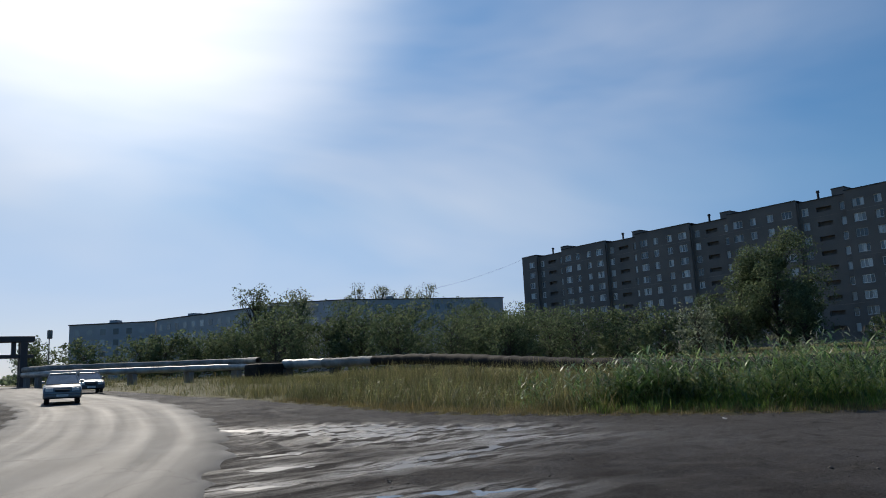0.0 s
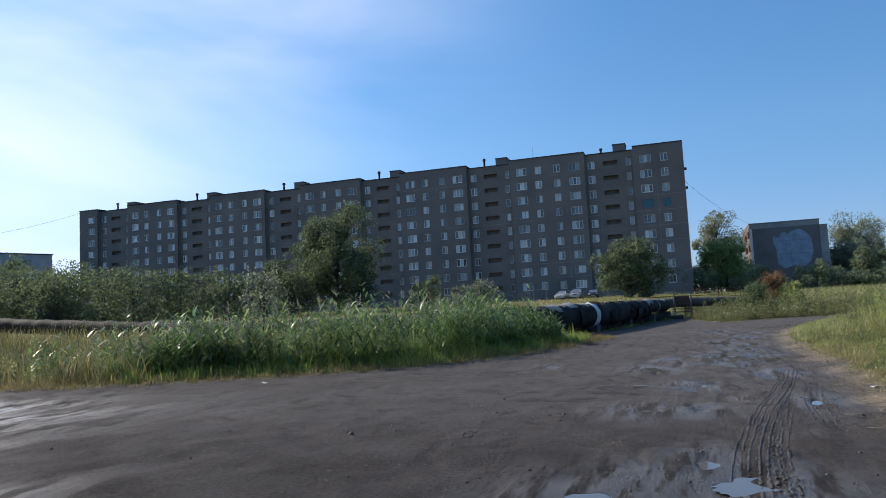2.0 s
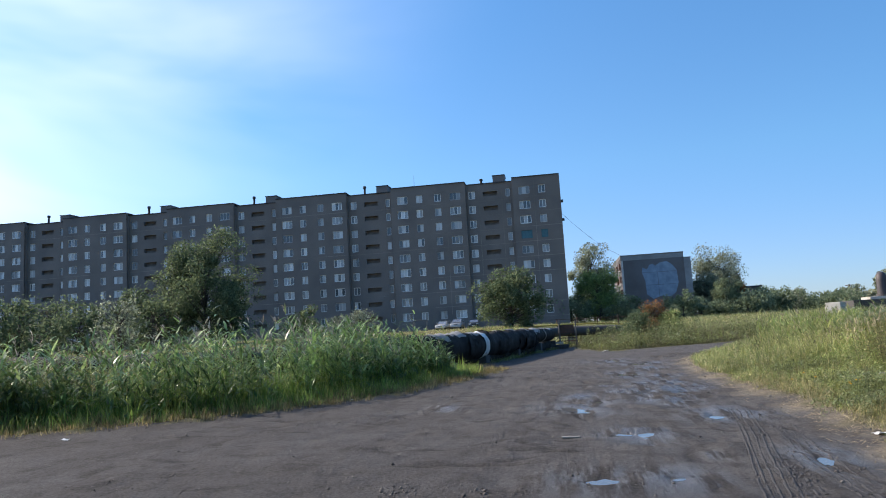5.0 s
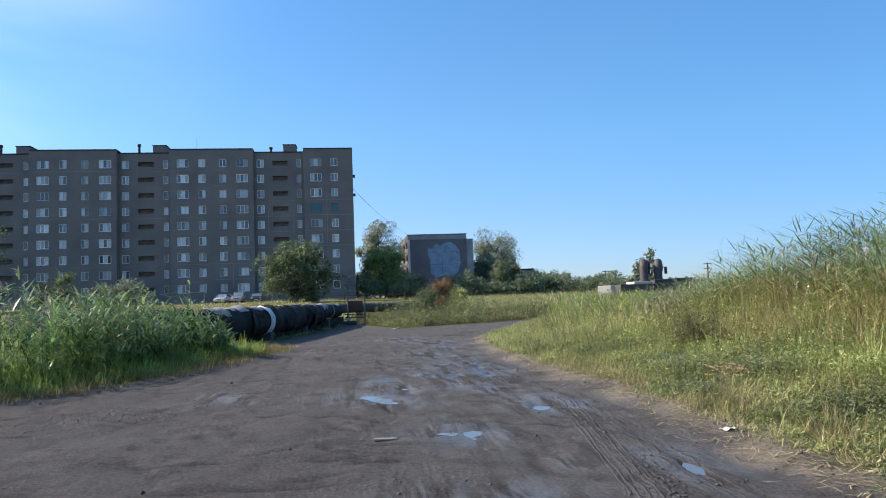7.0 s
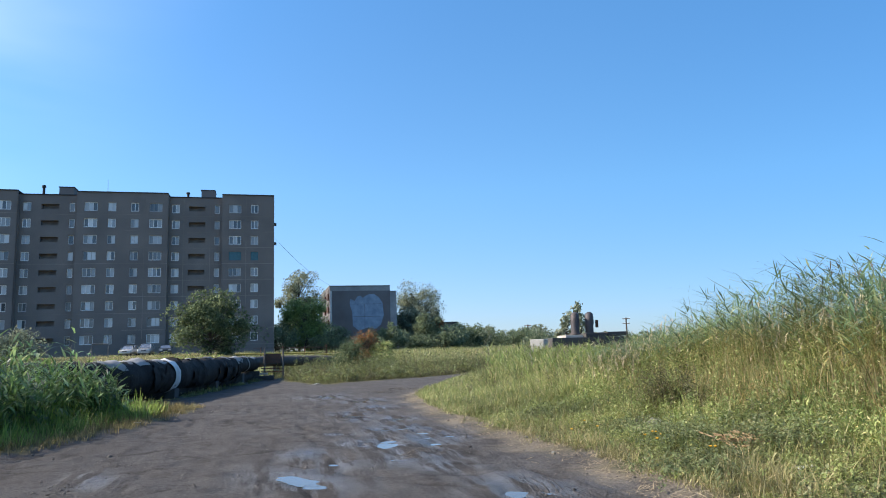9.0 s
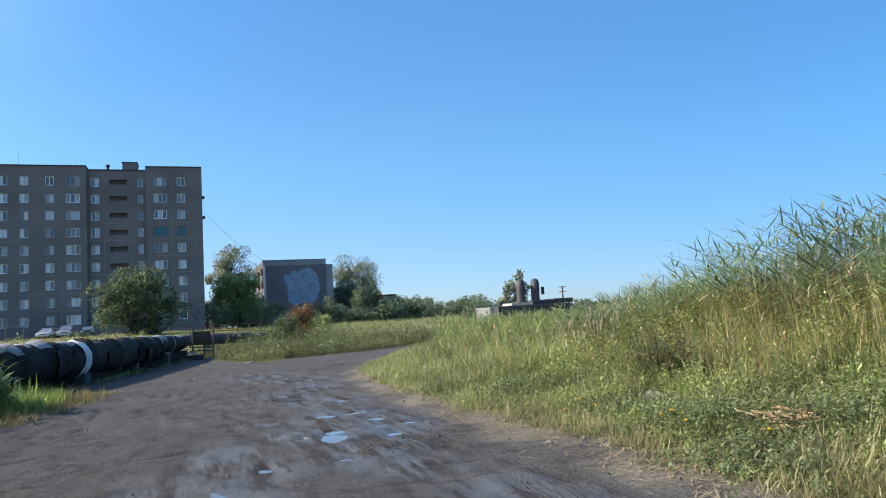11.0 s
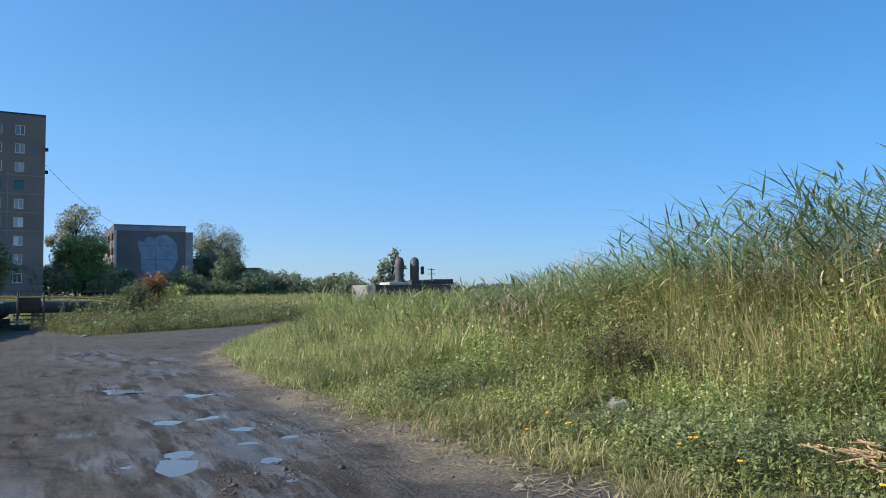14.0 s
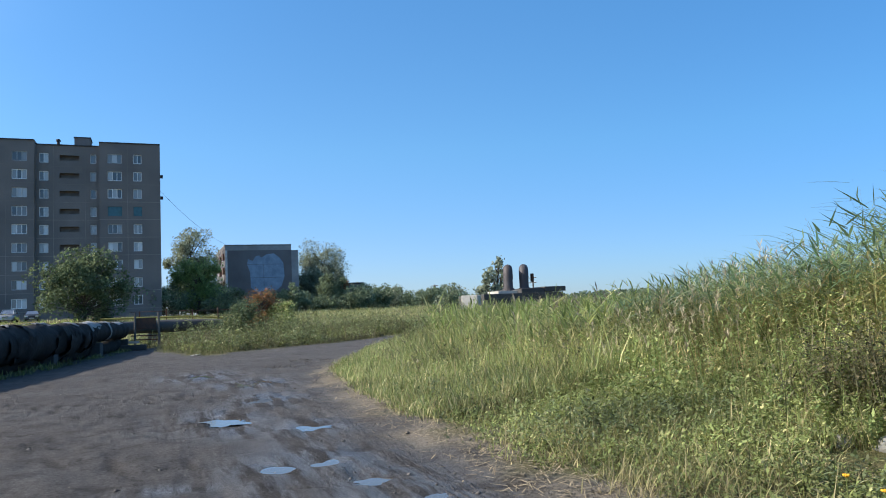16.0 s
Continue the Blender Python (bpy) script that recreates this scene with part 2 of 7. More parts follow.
    l.new(damp.outputs["Fac"], soak.inputs[0]), l.new(span(streak.outputs["Fac"], 0.47, 0.56, 1.0, 0.0), soak.inputs[1])
    l.new(soak.outputs["Value"], sheen.inputs[0])
    l.new(sheen.outputs[0], p.inputs["Roughness"])
    l.new(span(soak.outputs["Value"], 0.0, 0.8, 0.06, 0.8), p.inputs["Specular IOR Level"])
    bp = n.new("ShaderNodeBump")
    bp.inputs["Strength"].default_value, bp.inputs["Distance"].default_value = 0.95, 0.045
    add = n.new("ShaderNodeMath")
    add.operation = "ADD"
    both = n.new("ShaderNodeMath")
    both.operation = "ADD"
    l.new(mid, both.inputs[0]), l.new(streak.outputs["Fac"], both.inputs[1])
    l.new(gravel, add.inputs[0]), l.new(both.outputs["Value"], add.inputs[1])
    l.new(add.outputs["Value"], bp.inputs["Height"])
    l.new(bp.outputs["Normal"], p.inputs["Normal"])
    return m


def asphalt_material():
    """Worn asphalt: polished wheel lanes along the road, cracks, grit; gloss differs from lane to lane."""
    m = bpy.data.materials.new("asphalt")
    m.use_nodes = True
    n, l = m.node_tree.nodes, m.node_tree.links
    p = n["Principled BSDF"]
    at = n.new("ShaderNodeAttribute")
    at.attribute_name = "lane"

    def tex(scale, size, detail=6.0):
        mp, t = n.new("ShaderNodeMapping"), n.new("ShaderNodeTexNoise")
        mp.inputs["Scale"].default_value = scale
        t.inputs["Scale"].default_value, t.inputs["Detail"].default_value = size, detail
        l.new(at.outputs["Vector"], mp.inputs["Vector"]), l.new(mp.outputs["Vector"], t.inputs["Vector"])
        return t.outputs["Fac"]

    def span(fac, a, b, c, d):
        r = n.new("ShaderNodeMapRange")
        for k, v in zip(("From Min", "From Max", "To Min", "To Max"), (a, b, c, d)):
            r.inputs[k].default_value = v
        l.new(fac, r.inputs["Value"])
        return r.outputs["Result"]

    lanes, patch, grit = tex((0.05, 1.6, 1), 1.0), tex((0.5, 0.9, 1), 0.8), tex((1, 1, 1), 42.0, 3.0)
    crack = n.new("ShaderNodeTexVoronoi")
    crack.feature = "DISTANCE_TO_EDGE"
    crack.inputs["Scale"].default_value = 0.3
    warp = n.new("ShaderNodeMapping")
    warp.inputs["Scale"].default_value = (0.7, 1.4, 1)
    sway, bend = n.new("ShaderNodeTexNoise"), n.new("ShaderNodeVectorMath")
    sway.inputs["Scale"].default_value, sway.inputs["Detail"].default_value = 0.7, 5.0
    bend.operation = "MULTIPLY_ADD"
    bend.inputs[1].default_value = (2.6, 2.6, 0)
    l.new(at.outputs["Vector"], sway.inputs["Vector"])
    l.new(sway.outputs["Color"], bend.inputs[0]), l.new(at.outputs["Vector"], bend.inputs[2])
    l.new(bend.outputs["Vector"], warp.inputs["Vector"]), l.new(warp.outputs["Vector"], crack.inputs["Vector"])
    mix = n.new("ShaderNodeMix")
    mix.data_type = "RGBA"
    mix.inputs[6].default_value, mix.inputs[7].default_value = (0.075, 0.073, 0.072, 1), (0.13, 0.126, 0.122, 1)
    l.new(span(patch, 0.35, 0.65, 0, 1), mix.inputs["Factor"])
    line = n.new("ShaderNodeMix")
    line.data_type = "RGBA"
    line.inputs[6].default_value = (0.018, 0.017, 0.017, 1)
    l.new(mix.outputs[2], line.inputs[7])
    l.new(span(crack.outputs["Distance"], 0.0, 0.008, 0.4, 1), line.inputs["Factor"])
    hsv = n.new("ShaderNodeHueSaturation")
    l.new(line.outputs[2], hsv.inputs["Color"]), l.new(span(grit, 0.3, 0.7, 0.75, 1.25), hsv.inputs["Value"])
    l.new(hsv.outputs["Color"], p.inputs["Base Color"])
    l.new(span(lanes, 0.35, 0.62, 0.57, 0.68), p.inputs["Roughness"])
    p.inputs["Specular IOR Level"].default_value = 0.085
    bp = n.new("ShaderNodeBump")
    bp.inputs["Strength"].default_value, bp.inputs["Distance"].default_value = 0.35, 0.02
    l.new(grit, bp.inputs["Height"]), l.new(bp.outputs["Normal"], p.inputs["Normal"])
    return m


def water_material(name="puddle_water", rough=0.06):
    m = bpy.data.materials.new(name)
    m.use_nodes = True
    p = m.node_tree.nodes["Principled BSDF"]
    p.inputs["Base Color"].default_value = (0.11, 0.104, 0.098, 1)
    p.inputs["Roughness"].default_value = rough
    p.inputs["IOR"].default_value = 1.33 if rough < 0.1 else 1.42
    p.inputs["Specular IOR Level"].default_value = 0.6 if rough < 0.1 else 1.0
    return m


def pane_material():
    """Window glass over dark rooms, or over pale curtains, by the pane."""
    m = bpy.data.materials.new("window_glass")
    m.use_nodes = True
    n, l = m.node_tree.nodes, m.node_tree.links
    p = n["Principled BSDF"]
    info, ramp = n.new("ShaderNodeObjectInfo"), n.new("ShaderNodeValToRGB")
    e = ramp.color_ramp.elements
    e[0].color, e[1].color = (0.05, 0.055, 0.06, 1), (0.66, 0.66, 0.65, 1)
    e[0].position, e[1].position = 0.25, 0.95
    l.new(info.outputs["Random"], ramp.inputs["Fac"])
    l.new(ramp.outputs["Color"], p.inputs["Base Color"])
    p.inputs["Roughness"].default_value = 0.35
    p.inputs["Coat Weight"].default_value, p.inputs["Coat Roughness"].default_value = 1.0, 0.02
    p.inputs["Coat IOR"].default_value = 1.6
    return m


M_GROUND, M_WATER, M_PANE = ground_material(), water_material(), pane_material()
M_RUFFLED = water_material("ruffled_water", 0.44)
M_ASPHALT = asphalt_material()
M_PANEL = material("facade_panels", (0.21, 0.183, 0.164), (0.155, 0.138, 0.127), 0.22, 0.9, bump=0.15, fine=9)
M_SEAM = material("panel_seams", (0.34, 0.3, 0.26), (0.2, 0.175, 0.15), 0.12, 0.9, bump=0.0, contrast=(0.4, 0.55))
M_DARKROOM = material("loggia_shade", (0.2, 0.165, 0.14), None, 1.0, 0.9, bump=0.0)
M_ROOF = material("roof_felt", (0.05, 0.05, 0.052), None, 0.6, 0.9)
M_FRAME = material("window_frames", (0.74, 0.73, 0.71), (0.6, 0.57, 0.53), 2.0, 0.6, bump=0.05, rand=0.4)
M_TEAL = material("teal_paint", (0.06, 0.17, 0.2), None, 2.0, 0.6)
M_METAL = material("grey_metal", (0.22, 0.22, 0.22), (0.13, 0.12, 0.11), 2.0, 0.5, 0.7)
M_RUST = material("rusty_iron", (0.13, 0.06, 0.035), (0.06, 0.04, 0.035), 3.0, 0.8, 0.3)
M_WRAP = material("tarred_wrap", (0.017, 0.015, 0.014), (0.032, 0.028, 0.025), 1.6, 0.8, bump=0.6, fine=10, spec=0.16)
M_PALEWRAP = material("pale_wrap", (0.3, 0.29, 0.275), (0.13, 0.12, 0.11), 1.1, 0.75, bump=0.6, fine=9)
M_TIN = material("tin_jacket", (0.45, 0.45, 0.44), (0.24, 0.23, 0.22), 1.3, 0.5, 0.3, bump=0.3, fine=10)
M_WHITE = material("white_paint", (0.72, 0.72, 0.7), (0.5, 0.48, 0.45), 3.0, 0.7)
M_CONCRETE = material("pale_concrete", (0.54, 0.5, 0.43), (0.36, 0.33, 0.28), 0.9, 0.9, bump=0.5, fine=14)
M_GREYCON = material("grey_concrete", (0.26, 0.25, 0.24), (0.17, 0.165, 0.16), 0.7, 0.9, bump=0.4, fine=14)
M_ENDWALL = material("end_wall_brick", (0.185, 0.175, 0.178), (0.15, 0.132, 0.13), 0.3, 0.9, bump=0.2, fine=8)
M_PATCH = material("faded_blue_paint", (0.31, 0.4, 0.5), (0.21, 0.28, 0.36), 0.8, 0.85, bump=0.1, fine=6)
M_PALEPANEL = material("pale_panel", (0.34, 0.34, 0.34), (0.25, 0.25, 0.25), 0.5, 0.85, bump=0.2, fine=8)
# paler and bluer than the near walls: distance haze put into the colour
M_FARWALL = material("haze_paled_wall", (0.46, 0.47, 0.49), (0.38, 0.39, 0.41), 0.2, 0.9, bump=0.0)
M_SLAB = material("dark_slab", (0.08, 0.075, 0.07), (0.055, 0.05, 0.046), 0.8, 0.9, bump=0.4, fine=12)
M_COWL = material("dark_cowl", (0.075, 0.07, 0.075), (0.085, 0.07, 0.067), 1.5, 0.65, 0.3)
M_BARK = material("bark", (0.09, 0.075, 0.06), (0.05, 0.042, 0.035), 3.0, 0.95, bump=0.6, fine=16)
M_STONE = material("stone", (0.25, 0.24, 0.21), (0.15, 0.145, 0.12), 4.0, 0.9, bump=0.5, fine=25)
M_RUBBER = material("tyre_rubber", (0.02, 0.02, 0.021), None, 5.0, 0.8)
M_GLASS = material("car_glass", (0.26, 0.28, 0.3), None, 2.0, 0.07, 0.6, bump=0.0, coat=1.0)
M_WOODPOLE = material("weathered_wood", (0.15, 0.13, 0.11), (0.09, 0.08, 0.07), 2.0, 0.9, stretch=(1, 1, 0.2))
M_STRAW = material("dry_stalks", (0.4, 0.31, 0.18), (0.26, 0.2, 0.12), 6.0, 0.85, rand=0.35, island=True)
M_LIGHT = material("headlight_glass", (0.75, 0.75, 0.75), None, 5.0, 0.08, bump=0.0, coat=1.0)

M_REED = leaf_material("reed_leaves", (0.1, 0.17, 0.065), (0.225, 0.31, 0.12), (0.55, 0.5, 0.27), 0.34, dry=0.3)
M_REEDTOP = leaf_material("reed_plumes", (0.28, 0.23, 0.18), (0.38, 0.32, 0.24), (0.5, 0.44, 0.34), 0.35)
M_GOLD = leaf_material("ripening_grass", (0.31, 0.34, 0.135), (0.53, 0.49, 0.22), (0.78, 0.65, 0.38), 0.32, dry=0.42)
M_GRASS = leaf_material("green_grass", (0.2, 0.25, 0.085), (0.36, 0.38, 0.15), (0.62, 0.52, 0.28), 0.35, dry=0.36)
M_WEED = leaf_material("weed_leaves", (0.155, 0.215, 0.07), (0.325, 0.375, 0.135), (0.6, 0.52, 0.26), 0.38, dry=0.26)
M_DULL = leaf_material("dull_weed_leaves", (0.085, 0.09, 0.045), (0.175, 0.165, 0.085), (0.31, 0.25, 0.15), 0.25, dry=0.3)
# far foliage paled and greyed: haze and lifted shade put into the colour
M_LEAF = leaf_material("hazed_tree_leaves", (0.125, 0.165, 0.1), (0.195, 0.245, 0.145), (0.29, 0.33, 0.2), 0.56, 0.7, 0.25, 0.15, 0.12)
M_BRIGHT = leaf_material("hazed_lime_leaves", (0.2, 0.275, 0.1), (0.31, 0.4, 0.15), (0.43, 0.49, 0.22), 0.58, 0.7, 0.25, 0.2, 0.12)
M_HERB = leaf_material("low_herb_leaves", (0.175, 0.215, 0.07), (0.31, 0.345, 0.12), (0.48, 0.43, 0.205), 0.32, dry=0.18)
M_DARKHERB = leaf_material("dark_herb_leaves", (0.12, 0.15, 0.066), (0.23, 0.265, 0.115), (0.38, 0.35, 0.19), 0.28, dry=0.2)
M_TURF = leaf_material("turf_leaves", (0.13, 0.165, 0.05), (0.265, 0.28, 0.095), (0.54, 0.44, 0.23), 0.32, dry=0.34)
# darker copy of M_LEAF, backlit shade put into the colour
M_BELT = leaf_material("darker_tree_leaves", (0.09, 0.125, 0.065), (0.145, 0.185, 0.095), (0.23, 0.265, 0.145), 0.45, 0.7, 0.25, 0.15, 0.12)
# poplar green paled and greyed, distance haze put into the colour
M_POPLAR = leaf_material("hazed_poplar_leaves", (0.17, 0.2, 0.14), (0.27, 0.3, 0.2), (0.42, 0.44, 0.32), 0.45, 0.7, 0.3, 0.2, 0.15)
M_ORANGE = leaf_material("autumn_leaves", (0.17, 0.16, 0.07), (0.33, 0.17, 0.075), (0.38, 0.15, 0.07), 0.4, dry=0.4)
M_FRINGE = leaf_material("dry_fringe", (0.13, 0.125, 0.045), (0.25, 0.2, 0.085), (0.38, 0.29, 0.145), 0.4, dry=0.4)
M_SHOOT = leaf_material("bright_shoots", (0.1, 0.2, 0.05), (0.23, 0.36, 0.1), (0.52, 0.52, 0.25), 0.58, dry=0.28)
M_TUFT = leaf_material("straw_tufts", (0.19, 0.19, 0.075), (0.34, 0.3, 0.14), (0.52, 0.42, 0.23), 0.32, dry=0.4)
M_FRESH = leaf_material("fresh_grass", (0.15, 0.245, 0.052), (0.31, 0.41, 0.1), (0.53, 0.49, 0.2), 0.6, dry=0.25)
M_FARWEED = leaf_material("olive_weed_leaves", (0.085, 0.105, 0.04), (0.165, 0.165, 0.068), (0.32, 0.27, 0.145), 0.32, dry=0.3)
M_BANKREED = leaf_material("bank_reed_leaves", (0.125, 0.195, 0.105), (0.235, 0.33, 0.16), (0.45, 0.48, 0.25), 0.42, 0.42, 0.25, 0.3, 0.45)
M_DRYLEAF = leaf_material("dry_reed_leaves", (0.28, 0.26, 0.1), (0.48, 0.41, 0.19), (0.7, 0.58, 0.34), 0.35, dry=0.35)
M_CULM = leaf_material("reed_culms", (0.17, 0.21, 0.07), (0.33, 0.33, 0.13), (0.58, 0.49, 0.26), 0.25, dry=0.45)
M_PANICLE = leaf_material("grass_panicles", (0.4, 0.33, 0.22), (0.54, 0.45, 0.3), (0.68, 0.57, 0.4), 0.45)
M_BEDREED = leaf_material("bed_reed_leaves", (0.07, 0.14, 0.046), (0.175, 0.28, 0.092), (0.4, 0.45, 0.22), 0.42, 0.38, 0.25, 0.5, 0.5)
M_GREENBLADE = leaf_material("green_blades", (0.17, 0.23, 0.07), (0.33, 0.38, 0.13), (0.58, 0.52, 0.26), 0.42, dry=0.3)
M_GOLDEN = leaf_material("ripe_grass", (0.26, 0.21, 0.095), (0.47, 0.36, 0.18), (0.66, 0.51, 0.29), 0.35, dry=0.35)
M_OLIVE = leaf_material("meadow_grass", (0.125, 0.14, 0.05), (0.255, 0.235, 0.095), (0.42, 0.35, 0.18), 0.36, dry=0.35)
M_PILE = material("cut_stalks", (0.5, 0.34, 0.18), (0.34, 0.22, 0.12), 6.0, 0.8, rand=0.3)
M_YELLOW = material("yellow_petals", (0.78, 0.42, 0.02), (0.65, 0.3, 0.015), 8.0, 0.7, bump=0.0)


# ---- small building blocks ----
def mesh_object(name, verts, faces, mat, parent=None, smooth=False):
    me = bpy.data.meshes.new(name)
    me.from_pydata([tuple(map(float, v)) for v in verts], [], [tuple(map(int, f)) for f in faces])
    me.update()
    for m in (mat if isinstance(mat, (list, tuple)) else [mat]):
        me.materials.append(m)
    if smooth:
        me.shade_smooth()
    ob = new(name, me)
    ob.parent = parent
    return ob


def fast_object(name, verts, quads, mat, parent=None):
    """A big mesh of quads from numpy arrays."""
    me = bpy.data.meshes.new(name)
    verts, quads = np.asarray(verts, np.float32), np.asarray(quads, np.int32)
    me.vertices.add(len(verts))
    me.vertices.foreach_set("co", verts.ravel())
    me.loops.add(quads.size)
    me.loops.foreach_set("vertex_index", quads.ravel())
    me.polygons.add(len(quads))
    me.polygons.foreach_set("loop_start", np.arange(0, quads.size, quads.shape[1], dtype=np.int32))
    me.materials.append(mat)
    me.update(calc_edges=True)
    me.validate()
    ob = new(name, me)
    ob.parent = parent
    return ob


def part(name, bm, mat, parent, label="", smooth=False):
    """Links a bmesh as one mesh object under a thing or a part."""
    me = bpy.data.meshes.new(name)
    bm.to_mesh(me)
    bm.free()
    me.materials.append(mat)
    if smooth:
        me.shade_smooth()
    ob = new(name, me)
    ob.parent = parent
    return tagged(ob, label)


def empty(name, m, label, category, group="", kind=""):
    ob = new(name)
    ob.empty_display_size = 0.2
    ob.matrix_world = m
    return tagged(ob, label, category, group, kind)


def add_box(bm, x0, y0, z0, x1, y1, z1, bevel=0.0):
    made = bmesh.ops.create_cube(bm, size=1.0, matrix=Matrix.LocRotScale(
        ((x0 + x1) / 2, (y0 + y1) / 2, (z0 + z1) / 2), None, (abs(x1 - x0), abs(y1 - y0), abs(z1 - z0))))
    if bevel:
        edges = {e for v in made["verts"] for e in v.link_edges}
        bmesh.ops.bevel(bm, geom=list(edges), offset=bevel, segments=2, affect="EDGES", profile=0.6)
    return bm


def box(x0, y0, z0, x1, y1, z1, bevel=0.0):
    return add_box(bmesh.new(), x0, y0, z0, x1, y1, z1, bevel)


def add_rod(bm, a, b, r0, r1=None, segs=8):
    """A round bar from a to b."""
    a, b = Vector(a), Vector(b)
    m = Matrix.Translation((a + b) / 2) @ (b - a).to_track_quat("Z", "Y").to_matrix().to_4x4()
    bmesh.ops.create_cone(bm, cap_ends=True, segments=segs, radius1=r0, radius2=r0 if r1 is None else r1, depth=(b - a).length, matrix=m)
    return bm


def rod(a, b, r0, r1=None, segs=8):
    return add_rod(bmesh.new(), a, b, r0, r1, segs)


def tube(path, radius, segs=16, rough=0.0, seed=1, across=None):
    """Vertices and faces of a pipe along a path; radius may vary along it."""
    rng = np.random.default_rng(seed)
    p = np.asarray(path, float)
    n = len(p)
    r = np.broadcast_to(np.asarray(radius, float), (n,))
    t = np.gradient(p, axis=0)
    t /= np.linalg.norm(t, axis=1)[:, None]
    side = np.cross(t, (0, 0, 1.0))
    side /= np.linalg.norm(side, axis=1)[:, None] + 1e-9
    if across:
        side = np.tile(np.array(across, float), (n, 1))
    up = np.cross(side, t)
    a = np.linspace(0, 2 * np.pi, segs, endpoint=False)
    wob = 1 + rough * rng.standard_normal((n, segs))
    v = p[:, None] + (side[:, None] * np.cos(a)[None, :, None] + up[:, None] * np.sin(a)[None, :, None]) * (r[:, None] * wob)[..., None]
    i, j = np.meshgrid(np.arange(n - 1), np.arange(segs), indexing="ij")
    k = (j + 1) % segs
    f = np.stack([i * segs + j, i * segs + k, (i + 1) * segs + k, (i + 1) * segs + j], -1).reshape(-1, 4)
    return v.reshape(-1, 3), f


def dense(points, step):
    """A path resampled at even steps, rounded at its corners."""
    p = np.asarray(points, float)
    for _ in range(3):
        q = [p[0]]
        for a, b in zip(p[:-1], p[1:]):
            q += [0.75 * a + 0.25 * b, 0.25 * a + 0.75 * b]
        p = np.array(q + [p[-1]])
    d = np.r_[0, np.cumsum(np.linalg.norm(np.diff(p, axis=0), axis=1))]
    s = np.linspace(0, d[-1], max(3, int(d[-1] / step)))
    return np.stack([np.interp(s, d, p[:, k]) for k in range(p.shape[1])], 1)


# ---- the lie of the land ----
# outline of the bare dirt: the yard, the way through it and the road
NORTH_EDGE = [
    (7.5, 112), (6.2, 60), (6.3, 40), (6.6, 30), (6.4, 24), (6.2, 20), (6.4, 17.4), (7.0, 13.6), (7.8, 11.6),
    (8.6, 9.5), (9.6, 7.7), (10.7, 6.6), (12.0, 5.6), (13.4, 4.95), (15.2, 4.45), (17.5, 3.85), (19.6, 3.4), (22, 3.25),
    (24, 4.6), (30, 3.9), (38, 2.6), (44, 2.3), (47.5, 1.9), (46.5, 0.2),
]
SOUTH_EDGE = [
    (40, 0.1), (36, -0.8), (34, -1.2), (35.6, -2.6), (37, -4.2), (39, -7.2), (44, -12), (38, -10), (31.5, -6.4),
    (27.5, -4.9), (25.7, -4.1), (23, -3.1), (18, -2.42), (15.5, -2.3), (12.5, -2.22), (9, -2.25), (6.5, -2.15), (4.5, -1.95), (0, -1.6), (-6, -3), (-14, -9),
    (-40, -34), (-60, -12), (-30, 16), (-10, 30), (-4.5, 50), (-3, 80), (-2, 112),
]
YARD = np.array(NORTH_EDGE + SOUTH_EDGE)


def edge_distance(x, y):
    """Metres from the edge of the dirt: negative on it, positive on the grass."""
    x, y = np.asarray(x, float), np.asarray(y, float)
    best, inside = np.full(x.shape, 1e9), np.zeros(x.shape, bool)
    for (ax, ay), (bx, by) in zip(YARD, np.roll(YARD, -1, 0)):
        dx, dy = bx - ax, by - ay
        k = np.clip(((x - ax) * dx + (y - ay) * dy) / (dx * dx + dy * dy), 0, 1)
        best = np.minimum(best, np.hypot(x - ax - k * dx, y - ay - k * dy))
        cross = ((ay > y) != (by > y)) & (x < dx * (y - ay) / (dy if abs(dy) > 1e-9 else 1e-9) + ax)
        inside ^= cross
    return np.where(inside, -best, best)


def ease(t):
    t = np.clip(t, 0, 1)
    return t * t * (3 - 2 * t)


def land(x, y):
    """Height of the land without its small bumps."""
    x, y = np.asarray(x, float), np.asarray(y, float)
    start = 26 + 23 * ease((7 - y) / 7)
    rise = 2.3 * ease((x - start) / 100)
    along = 1.9 * np.tanh(0.0215 * np.clip(y - 18.5, 0, None) / 1.9)
    # an earth bank close behind the heating main
    dy = y - np.interp(x, [21.6, 24, 30, 38, 46], [6.2, 5.4, 4.2, 2.95, 2.0])
    dx = x - np.interp(y, [6.2, 14, 28, 40, 50, 60], [21.6, 21.8, 22.6, 24, 24, 21.2])
    behind = np.minimum(dx, dy)
    berm = 1.0 * ease((behind - 0.1) / 1.5) * ease((90 - y) / 50) * ease((52 - x) / 6 + (y > 4)) * (y > 1.5)
    rise = np.maximum(rise, berm)
    edge = np.interp(x, [-20, 5, 15, 22, 27, 31.5, 40], [-2, -2, -2.4, -3, -4.4, -6, -9.5])
    down = np.clip(edge - y, 0, 9)
    bank = (0.055 * np.minimum(down, 3) + 0.1 * np.clip(down - 3, 0, 6)) * ease((48 - x) / 14) * ease((x + 40) / 20)
    return np.maximum(rise, along) + bank


